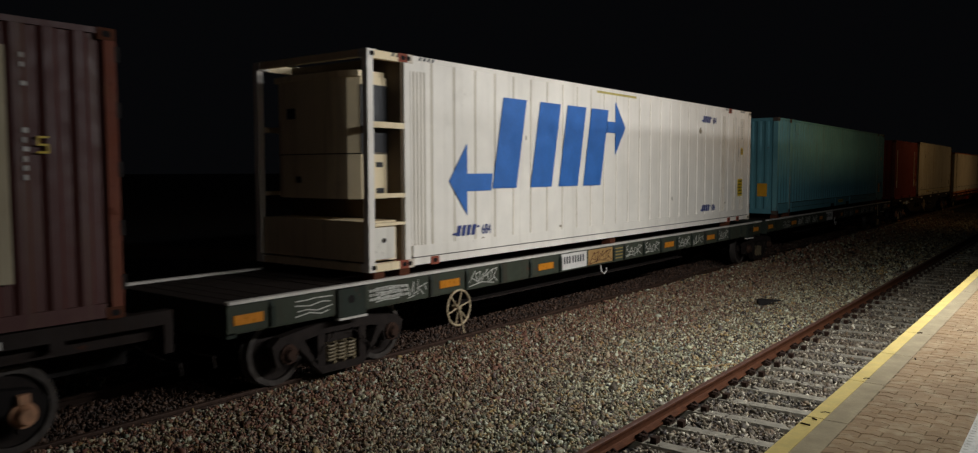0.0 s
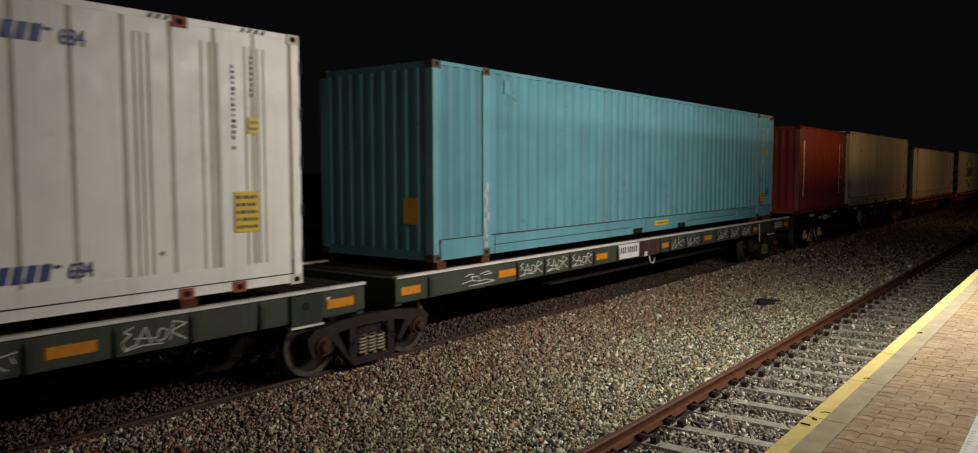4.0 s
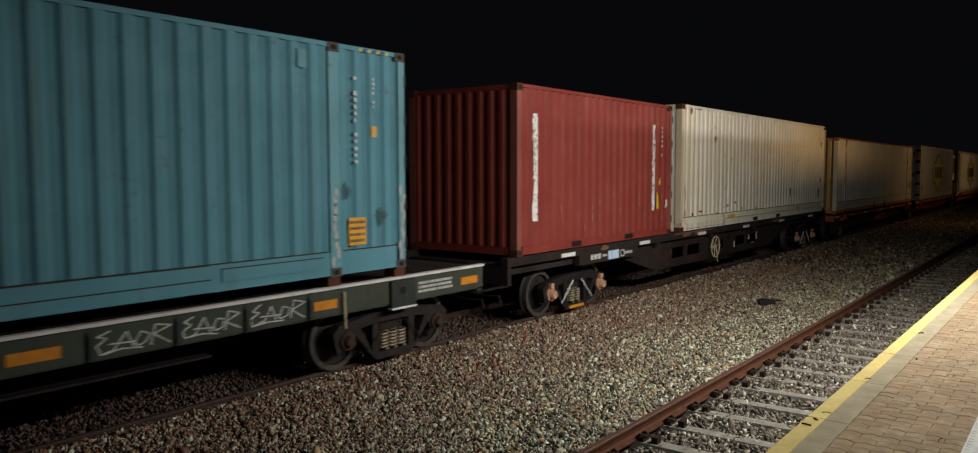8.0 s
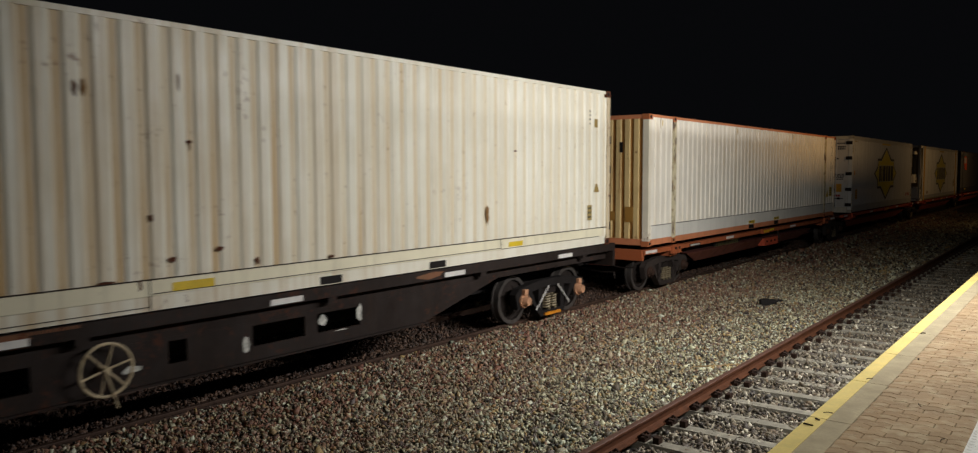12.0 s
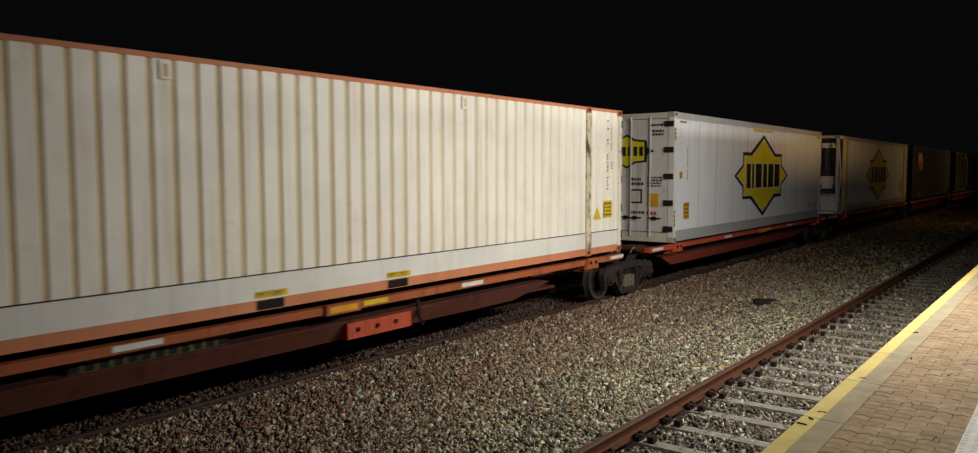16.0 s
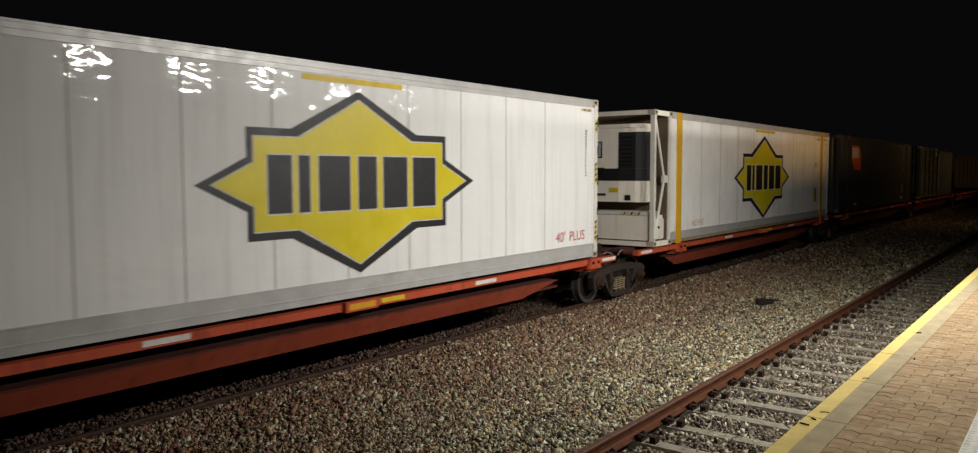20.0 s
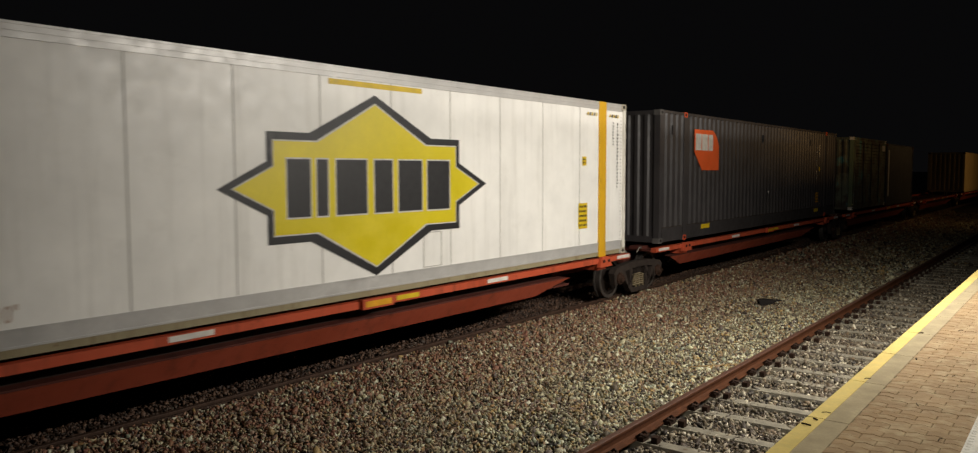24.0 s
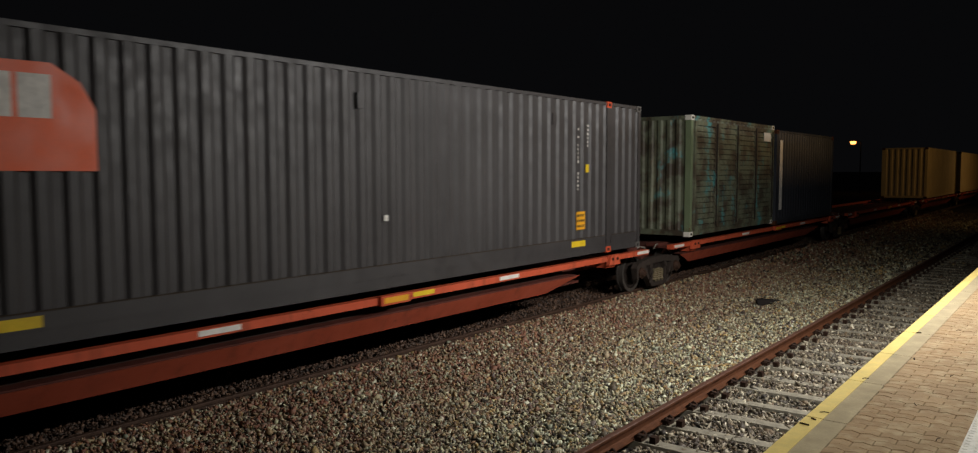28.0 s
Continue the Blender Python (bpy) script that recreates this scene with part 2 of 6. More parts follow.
# ---- the setting: ground, tracks, platform, station behind the camera ----
STONES = stone_material("ballast_stone", ["91896c", "a99f7b", "534a3a", "bdb896", "896e54", "888e79", "c5c29d", "2e2820", "947c57", "ceceb4", "221e19", "706b53", "a88e5a", "675c56", "564c3b", "928c73"])
ground_mat = Nodes("ballast_bed")
_v = ground_mat.t.nodes.new("ShaderNodeTexVoronoi")
_v.inputs["Scale"].default_value = 17
ground_mat.t.links.new(ground_mat.co, _v.inputs["Vector"])
_c = ground_mat.mix(ground_mat.ramp(ground_mat.noise(24, 4), 0.3, 0.7), rgb("1c1713"), rgb("4a4034"))
_c = ground_mat.mix(ground_mat.ramp(_v.outputs["Distance"], 0.25, 0.55, 0, 0.8), _c, rgb("1c1712"))
ground_mat.bump(_v.outputs["Distance"], 0.9, 0.05)
GROUND = ground_mat.done(_c, 0.9)

bm = bmesh.new()
for v in ((-900, -300), (900, -300), (900, 1500), (-900, 1500)):
    bm.verts.new((*v, -0.24))
bm.faces.new(bm.verts)
tagged(new("ground", finish(bm, "ground", GROUND)), "dark stone ballast ground around the tracks", "ground", kind="structure")

CONCRETE = plain("sleeper_concrete", "878172", 0.85, 0.0, 0.35, 7, 0.3)
CLIP = plain("clip_steel", "33231a", 0.7, 0.2, 0.3, 9, 0.2)
RAIL_PROFILE = [(-0.073, -0.158), (0.073, -0.158), (0.073, -0.146), (0.02, -0.125), (0.009, -0.11), (0.009, -0.045), (0.034, -0.036),
                (0.036, -0.008), (0.028, 0.0), (-0.028, 0.0), (-0.036, -0.008), (-0.034, -0.036), (-0.009, -0.045), (-0.009, -0.11), (-0.02, -0.125),
                (-0.073, -0.146)]


def rail_mesh(y0, y1, n):
    """A rail with a worn head; faces near the top take the second material."""
    bm = bmesh.new()
    prism(bm, RAIL_PROFILE, "y", y0, y1)
    bmesh.ops.recalc_face_normals(bm, faces=bm.faces)
    for f in bm.faces:
        if f.calc_center_median().z > -0.006:
            f.material_index = 1
    return finish(bm, "rail", [RAIL_RUST if n is RAIL_HEAD else MAIN_HEAD, n])


def sleeper_mesh():
    bm = bmesh.new()
    prism(bm, [(-0.125, -0.36), (0.125, -0.36), (0.085, -0.165), (-0.085, -0.165)], "x", -1.25, 1.25)
    return finish(bm, "sleeper", CONCRETE, 0.015)


def clip_mesh():
    """A rail pad with its two spring clips."""
    bm = bmesh.new()
    for sx in (1,):
        box(bm, min(sx * 0.075, sx * 0.15), max(sx * 0.075, sx * 0.15), -0.07, 0.07, -0.166, -0.12)
        box(bm, min(sx * 0.23, sx * 0.30), max(sx * 0.23, sx * 0.30), -0.045, 0.045, -0.166, -0.095)
        tube(bm, [(sx * 0.06, -0.05, -0.13), (sx * 0.11, -0.055, -0.085), (sx * 0.16, -0.03, -0.105), (sx * 0.16, 0.03, -0.105), (sx * 0.11, 0.055, -0.085), (sx * 0.06, 0.05, -0.13)], 0.016, 6)
    return finish(bm, "rail_clip", CLIP)


SLEEPER, CLIPS = sleeper_mesh(), clip_mesh()


def track(name, label, x, head, spacing, first, count, clips, z=0.0):
    t = thing(name, label, "railway track", kind="structure", m=pose(x, 0, z))
    rail = rail_mesh(-60, 260, head)
    for sx in (-1, 1):
        part("rail", rail, None, t, at=pose(sx * 0.7525, 0, 0))
    for i in range(count):
        part("sleeper", SLEEPER, None, t, at=pose(random.uniform(-0.02, 0.02), first + i * spacing, random.uniform(-0.008, 0.004), 0, 0, random.uniform(-0.6, 0.6)))
        for sx in (-1, 1) if clips else ():
            part("rail_clip", CLIPS, None, t, at=pose(sx * 0.7525, first + i * spacing, 0))
    return t


track("track_platform", "rusty rails on pale concrete sleepers in stone ballast", NEAR_X, RAIL_HEAD, 0.69, 2.85 - 0.69 * 20, 82, True)
track("track_main", "running rails under the train on concrete sleepers", TRACK_X, MAIN_HEAD, 0.69, 1.0 - 0.69 * 16, 66, False, RAIL_Z)


def scatter(name, label, spans, size, seed, material=STONES):
    """Loose angular stones, joined; spans: x0, x1, y0, y1, number per square metre, height of the bed (at x0 and x1 if it slopes)."""
    rng = np.random.default_rng(seed)
    base = np.array([(1, 0, 0), (0, 1, 0), (-1, 0, 0), (0, -1, 0), (0.2, 0.1, 1), (-0.1, -0.2, -1)], float) * 1.25
    tris = np.array([(0, 1, 4), (1, 2, 4), (2, 3, 4), (3, 0, 4), (1, 0, 5), (2, 1, 5), (3, 2, 5), (0, 3, 5)])
    places = []
    for x0, x1, y0, y1, dens, bed in spans:
        n = int((x1 - x0) * (y1 - y0) * dens)
        p = np.stack([rng.uniform(x0, x1, n), rng.uniform(y0, y1, n), np.zeros(n)], 1)
        lumps = 0.02 * np.sin(p[:, 0] * 2.1 + 0.7 * p[:, 1]) * np.sin(p[:, 1] * 0.9 + 1.3 * p[:, 0])
        low, high = bed if isinstance(bed, tuple) else (bed, bed)
        p[:, 2] = low + (high - low) * (p[:, 0] - x0) / (x1 - x0) + lumps + rng.uniform(-0.02, 0.03, n)
        places.append(p)
    p = np.concatenate(places)
    n = len(p)
    q = rng.normal(size=(n, 4))
    q /= np.linalg.norm(q, axis=1)[:, None]
    w, x, y, z = q.T
    rot = np.stack([1 - 2 * (y * y + z * z), 2 * (x * y - z * w), 2 * (x * z + y * w), 2 * (x * y + z * w), 1 - 2 * (x * x + z * z), 2 * (y * z - x * w),
                    2 * (x * z - y * w), 2 * (y * z + x * w), 1 - 2 * (x * x + y * y)], 1).reshape(n, 3, 3)
    scale = size * rng.lognormal(0, 0.32, (n, 1, 1)) * rng.uniform((0.95, 0.6, 0.32), (1.35, 1.05, 0.6), (n, 1, 3)) * 0.5
    corners = (base[None] * rng.uniform(0.6, 1.15, (n, 6, 3)) + rng.uniform(-0.3, 0.3, (n, 6, 3))) * scale
    verts = np.einsum("nij,nkj->nki", rot, corners) + p[:, None]
    me = bpy.data.meshes.new(name)
    me.vertices.add(n * 6)
    me.vertices.foreach_set("co", verts.ravel())
    me.loops.add(n * 24)
    me.loops.foreach_set("vertex_index", (tris[None] + 6 * np.arange(n)[:, None, None]).ravel().astype(np.int32))
    me.polygons.add(n * 8)
    me.polygons.foreach_set("loop_start", np.arange(n * 8, dtype=np.int32) * 3)
    me.update(calc_edges=True)
    me.validate()
    me.materials.append(material)
    return tagged(new(name, me), label, "ballast", kind="stuff")


scatter("ballast_near", "loose brown and grey ballast stones between the tracks",
        [(-6.5, -3.97, 3.2, 14, 1650, -0.185), (-6.5, -3.97, 14, 24, 1250, -0.185), (-8.06, -6.5, 3.2, 24, 1500, (0.0, -0.185))], 0.046, 1)
COOL_STONES = stone_material("grey_ballast_stone", ["625b4d", "706856", "403a31", "857c68", "524b42", "5f5342", "958b74", "302b25", "6c5b45", "c4bba4", "25211c", "56503f"], dusty=False)
scatter("ballast_platform", "grey ballast stones between the sleepers beside the platform", [(-3.78, -1.45, 4.5, 16, 1150, -0.21), (-3.78, -1.45, 16, 28, 700, -0.215)], 0.05, 4, COOL_STONES)
OILY = stone_material("oily_ballast", ["4a3529", "3d2a20", "2a1f1a", "5a4030", "452e22", "362720", "644a38"], dusty=False)
scatter("ballast_oily", "dark oil-stained ballast under the train", [(-9.58, -8.18, 3.2, 22, 700, -0.055), (-9.58, -8.18, 22, 60, 160, -0.06)], 0.05, 3, OILY)
scatter("ballast_far", "coarse ballast stones further along the tracks",
        [(-7.35, -3.97, 24, 62, 170, -0.185), (-8.03, -7.35, 24, 62, 190, (0.0, -0.12)), (-3.78, -1.45, 28, 60, 110, -0.215), (-14.5, -9.66, 4, 40, 60, -0.2), (-8.06, -3.97, -10, 3.2, 260, -0.185), (-3.78, -1.45, -10, 4.5, 220, -0.215), (-14.5, -9.66, -10, 4, 60, -0.2)], 0.085, 2)

# the platform
PAVER = Nodes("clay_paver")
_info = PAVER.t.nodes.new("ShaderNodeObjectInfo")
_geo = PAVER.t.nodes.new("ShaderNodeNewGeometry")
_r = PAVER.math("FRACT", PAVER.math("ADD", _info.outputs["Random"], _geo.outputs["Random Per Island"]), 0.0)
_c = PAVER.mix(_r, rgb("967b57"), rgb("a88d68"))
_c = PAVER.mix(PAVER.ramp(PAVER.noise(22, 5), 0.4, 0.75, 0, 0.5), _c, rgb("76614a"))
_wide = PAVER.t.nodes.new("ShaderNodeTexNoise")
_wide.inputs["Scale"].default_value, _wide.inputs["Detail"].default_value = 1.6, 5
PAVER.t.links.new(_geo.outputs["Position"], _wide.inputs["Vector"])
_c = PAVER.mix(PAVER.ramp(_wide.outputs["Fac"], 0.42, 0.62, 0, 0.6), _c, rgb("8c7658"))
_fine = PAVER.t.nodes.new("ShaderNodeTexNoise")
_fine.inputs["Scale"].default_value, _fine.inputs["Detail"].default_value = 11, 5
PAVER.t.links.new(_geo.outputs["Position"], _fine.inputs["Vector"])
_c = PAVER.mix(PAVER.ramp(_fine.outputs["Fac"], 0.5, 0.68, 0, 0.55), _c, rgb("b7a684"))
PAVER.bump(PAVER.noise(90, 4), 0.35, 0.004)
PAVER = PAVER.done(_c, 0.8)
COPING = plain("coping_concrete", "a89a7c", 0.85, 0.0, 0.25, 6, 0.25)
YELLOW_LINE = plain("yellow_line_paint", "e0c878", 0.6, 0.0, 0.18, 4, 0.15)
TACTILE = plain("white_tactile", "e2ded4", 0.7, 0.0, 0.2, 8, 0.2)
# dark, so that the unseen wall and roof bounce little light
PLASTER = plain("station_wall", "4c463e", 0.85, 0.0, 0.2, 2, 0.2)

platform = thing("platform", "station platform with brown block paving and a yellow edge line", "platform", kind="structure")
bm = bmesh.new()
box(bm, EDGE_X + 0.10, 9.0, -40, 140, -0.24, PLATFORM_Z - 0.075)
part("platform_base", bm, COPING, platform)
bm = bmesh.new()
for i in range(150):
    box(bm, EDGE_X + 0.004, EDGE_X + 0.262, -40 + i * 1.2 + 0.004, -40 + (i + 1) * 1.2 - 0.004, PLATFORM_Z - 0.16, PLATFORM_Z)
part("coping_stone", bm, COPING, platform, "grey concrete coping blocks", 0.008)
bm = bmesh.new()
for i in range(150):
    box(bm, EDGE_X - 0.004, EDGE_X + 0.108, -40 + i * 1.2 + 0.006, -40 + (i + 1) * 1.2 - 0.006, PLATFORM_Z - 0.06, PLATFORM_Z + 0.004)
part("edge_line", bm, YELLOW_LINE, platform, "worn yellow painted safety line")
bm = bmesh.new()
for i in range(120):
    y = -7 + i * 0.3
    box(bm, -0.57, -0.275, y + 0.002, y + 0.298, PLATFORM_Z - 0.07, PLATFORM_Z + 0.002)
    if 5 < y < 11:
        for k in range(25):
            cyl(bm, "z", PLATFORM_Z + 0.002, PLATFORM_Z + 0.007, -0.545 + 0.06 * (k % 5), y + 0.03 + 0.06 * (k // 5), 0.018, 8, 0.012)
part("tactile_strip", bm, TACTILE, platform, "pale tactile paving strip")
bm = bmesh.new()
box(bm, -0.272, 9.0, -40, 140, PLATFORM_Z - 0.07, PLATFORM_Z - 0.004)
part("inner_paving", bm, PAVER, platform)


def paver_outline():
    """A zigzag paver, 0.22 along x and 0.102 along y."""
    w, h, a = 0.1095, 0.0495, 0.013
    xs = [-w, -w / 2, 0, w / 2, w]
    up = [h - a, h + a, h - a, h + a, h - a]
    return [(x, u - 2 * h) for x, u in zip(xs, up)] + [(x, u) for x, u in zip(reversed(xs), reversed(up))]


def add_paver(bm, cx, cy, z):
    o = paver_outline()
    lo = [bm.verts.new((cx + u, cy + v, z - 0.06)) for u, v in o]
    mid = [bm.verts.new((cx + u, cy + v, z - 0.004)) for u, v in o]
    hi = [bm.verts.new((cx + u * 0.965, cy + v * 0.94, z)) for u, v in o]
    n = len(o)
    for a, b in ((lo, mid), (mid, hi)):
        for i in range(n):
            bm.faces.new((a[i], a[(i + 1) % n], b[(i + 1) % n], b[i]))
    bm.faces.new(hi)


bm = bmesh.new()
add_paver(bm, 0, 0, 0)
PAVER_MESH = finish(bm, "paver", PAVER)
far = bmesh.new()
for j in range(360):
    y = 4.3 + j * 0.102
    for i in range(3 + j % 2):
        x = -1.126 + i * 0.2227 - 0.111 * (j % 2)
        z = PLATFORM_Z - 0.004 + random.uniform(-0.003, 0.002)
        if j < 92:
            part("paver", PAVER_MESH, None, platform, at=pose(x, y, z, random.uniform(-0.5, 0.5), random.uniform(-0.5, 0.5), 0))
        else:
            add_paver(far, x, y, z)
for j in range(1, 116):
    for i in range(3 + j % 2):
        add_paver(far, -1.126 + i * 0.2227 - 0.111 * (j % 2), 4.3 - j * 0.102, PLATFORM_Z - 0.004 + random.uniform(-0.003, 0.002))
part("paving", far, PAVER, platform, kind="stuff")

# added, unseen wall and roof close the place behind the camera
bm = bmesh.new()
box(bm, 7.0, 7.3, -30, 36, PLATFORM_Z - 0.004, 5.5)
tagged(new("wall_station", finish(bm, "wall_station", PLASTER)), "plain unseen wall added behind the camera", "wall", kind="structure")
# the roof's edge cuts the yard light to a band along the top
bm = bmesh.new()
box(bm, -0.30, 7.6, -30, 36, 5.5, 5.62)
tagged(new("ceiling_canopy", finish(bm, "ceiling_canopy", PLASTER)), "unseen roof slab added to keep the yard light off the lower train", "canopy", kind="structure")

# ---- the train: running gear ----
W = 2.44


@functools.lru_cache(None)
def wheelset_mesh():
    bm = bmesh.new()
    for sx in (-1, 1):
        ring(bm, "x", sx * 0.70, sx * 0.825, 0, 0, 0.385, 0.46, 36)
        ring(bm, "x", sx * 0.685, sx * 0.712, 0, 0, 0.40, 0.486, 36)
        ring(bm, "x", sx * 0.745, sx * 0.775, 0, 0, 0.10, 0.39, 36)
        cyl(bm, "x", sx * 0.68, sx * 0.86, 0, 0, 0.125, 20)
        for k in range(4):
            a = k * math.tau / 4
            cyl(bm, "x", sx * 0.73, sx * 0.79, 0.26 * math.cos(a), 0.26 * math.sin(a), 0.035, 10)
    cyl(bm, "x", -1.02, 1.02, 0, 0, 0.075, 16)
    for f in bm.faces:
        c = f.calc_center_median()
        if (c.yz.length > 0.41) and abs(c.x) > 0.69:
            f.material_index = 1
    for v in bm.verts:
        v.co.y, v.co.z = v.co.y * WHEEL_R / 0.46, v.co.z * WHEEL_R / 0.46
    return finish(bm, "wheelset", [FRAME_STEEL, TREAD])


@functools.lru_cache(None)
def side_frame_mesh(x, material):
    """A cast three-piece bogie side frame with its two windows and the spring seat."""
    bm = bmesh.new()
    b = 0.9
    a0, a1 = x - 0.07, x + 0.07
    prism(bm, [(-b - 0.24, 0.62), (-b - 0.12, 0.72), (-0.42, 0.80), (0.42, 0.80), (b + 0.12, 0.72), (b + 0.24, 0.62), (b + 0.2, 0.56), (0.40, 0.66), (-0.40, 0.66), (-b - 0.2, 0.56)], "x", a0, a1)
    prism(bm, [(-0.42, 0.24), (0.42, 0.24), (0.36, 0.14), (-0.36, 0.14)], "x", a0, a1)
    for s in (-1, 1):
        prism(bm, [(s * 0.30, 0.24), (s * 0.42, 0.24), (s * 0.42, 0.66), (s * 0.30, 0.66)][::s], "x", a0 + 0.01, a1 - 0.01)
        prism(bm, [(s * 0.36, 0.14), (s * 0.46, 0.24), (s * (b - 0.10), 0.62), (s * (b - 0.24), 0.66)][::s], "x", a0 + 0.004, a1 - 0.004)
        prism(bm, [(s * (b - 0.18), 0.60), (s * (b - 0.13), 0.38), (s * (b - 0.09), 0.38), (s * (b - 0.09), 0.62)][::s], "x", a0 + 0.006, a1 - 0.006)
        prism(bm, [(s * (b + 0.09), 0.62), (s * (b + 0.09), 0.36), (s * (b + 0.17), 0.36), (s * (b + 0.24), 0.62)][::s], "x", a0 + 0.006, a1 - 0.006)
    return finish(bm, "side_frame", material, 0.012)


@functools.lru_cache(None)
def spring_mesh():
    bm = bmesh.new()
    n = 40
    tube(bm, [(0.075 * math.cos(i * 0.9), 0.075 * math.sin(i * 0.9), 0.25 + 0.26 * i / n) for i in range(n + 1)], 0.017, 6)
    return finish(bm, "coil_spring", SPRING)


@functools.lru_cache(None)
def bolster_mesh():
    bm = bmesh.new()
    box(bm, -1.0, 1.0, -0.22, 0.22, 0.52, 0.66)
    cyl(bm, "z", 0.66, 0.78, 0, 0, 0.3, 20)
    for s in (-1, 1):
        box(bm, -0.75, 0.75, s * 0.5 - 0.04, s * 0.5 + 0.04, 0.36, 0.44)
    return finish(bm, "bogie", FRAME_STEEL)


@functools.lru_cache(None)
def axle_cap_mesh(cone):
    bm = bmesh.new()
    cyl(bm, "x", 0.93, 1.10, 0, 0, 0.125, 18)
    if cone:
        box(bm, 1.02, 1.13, -0.05, 0.05, 0.11, 0.2)
    cyl(bm, "x", 1.10, 1.16 if not cone else 1.19, 0, 0, 0.10, 18, 0.07)
    for k in range(3):
        a = k * math.tau / 3
        cyl(bm, "x", 1.10, 1.175, 0.07 * math.cos(a), 0.07 * math.sin(a), 0.014, 6)
    return finish(bm, "axle_cap", PEACH_PAINT if cone else CAP_BROWN)


@functools.lru_cache(None)
def chain_mesh(material):
    bm = bmesh.new()
    for i in range(9):
        c = Vector((0, 0.05 + 0.045 * i, 0.66 - 0.043 * i))
        n = 8
        u, v = (Vector((1, 0, 0)), Vector((0, 0.7, -0.7))) if i % 2 else (Vector((0, 0.7, 0.7)), Vector((0, 0.7, -0.7)))
        tube(bm, [c + 0.017 * math.cos(k * math.tau / n) * u + 0.03 * math.sin(k * math.tau / n) * v for k in range(n + 1)], 0.006, 5)
    return finish(bm, "chain", material)


def bogie(wagon, y, cone=False, spring=True, chain=True, steel=FRAME_STEEL):
    b = part("bogie", bolster_mesh(), None, wagon, "dark cast steel two-axle bogie", at=pose(0, y, 0))
    for sx in (-1, 1):
        part("side_frame", side_frame_mesh(1.0, steel), None, b, at=pose(0, 0, 0, 0, 0, 0 if sx > 0 else 180))
        for dy in ((-0.17, 0.0, 0.17) if spring else (-0.1, 0.1)):
            part("coil_spring", spring_mesh(), None, b, at=pose(sx * 1.0, dy, 0))
    for s in (-1, 1):
        w = part("wheelset", wheelset_mesh(), None, b, "steel wheelset with worn treads", at=pose(0, s * 0.9, RAIL_Z + WHEEL_R))
        WHEELS.append(w)
        part("axle_cap", axle_cap_mesh(cone), None, b, at=pose(0, s * 0.9, 0.50))
        if chain:
            part("chain", chain_mesh(WHITE_REFLECTOR if cone else FRAME_STEEL), None, b, at=pose(1.10, s * 0.12, 0) @ Matrix.Diagonal((1, s, 1, 1)))
    if cone:
        bm = bmesh.new()
        box(bm, 1.06, 1.10, -0.26, 0.26, 0.15, 0.20)
        part("spring_plank", bm, AMBER, b, "yellow painted spring plank", 0.008)
    return b


def coupler(wagon, y, d, material=BLACK_STEEL):
    bm = bmesh.new()
    box(bm, -0.12, 0.12, min(y, y + d * 0.30), max(y, y + d * 0.30), 0.78, 0.98)
    box(bm, -0.19, 0.16, min(y + d * 0.28, y + d * 0.52), max(y + d * 0.28, y + d * 0.52), 0.72, 1.02)
    part("coupler", bm, material, wagon, "knuckle coupler", 0.02)
    bm = bmesh.new()
    tube(bm, [(0.2, y + d * 0.1, 0.74), (0.8, y + d * 0.12, 0.66), (1.12, y + d * 0.12, 0.68), (1.14, y + d * 0.12, 0.55)], 0.012)
    part("uncoupling_lever", bm, FRAME_STEEL, wagon, "bent uncoupling rod")
    bm = bmesh.new()
    tube(bm, [(-0.3, y, 0.8), (-0.32, y + d * 0.2, 0.62), (-0.3, y + d * 0.4, 0.5), (-0.24, y + d * 0.5, 0.62)], 0.025)
    part("brake_hose", bm, BLACK_STEEL, wagon)


def handwheel(wagon, y, z, r, x, material=BEIGE_PAINT):
    bm = bmesh.new()
    n = 28
    tube(bm, [(x, y + r * math.cos(k * math.tau / n), z + r * math.sin(k * math.tau / n)) for k in range(n + 1)], 0.016, 8)
    for k in range(6):
        a = k * math.tau / 6 + 0.25
        tube(bm, [(x - 0.02, y, z), (x, y + r * math.cos(a), z + r * math.sin(a))], 0.011, 6)
    cyl(bm, "x", x - 0.12, x + 0.02, y, z, 0.035, 12)
    part("handwheel", bm, material, wagon, "pale spoked handbrake wheel")
    bm = bmesh.new()
    tube(bm, [(x + 0.02, y - 0.02, z), (x + 0.03, y + 0.09, z - r - 0.13)], 0.012)
    part("brake_handle", bm, material, wagon)


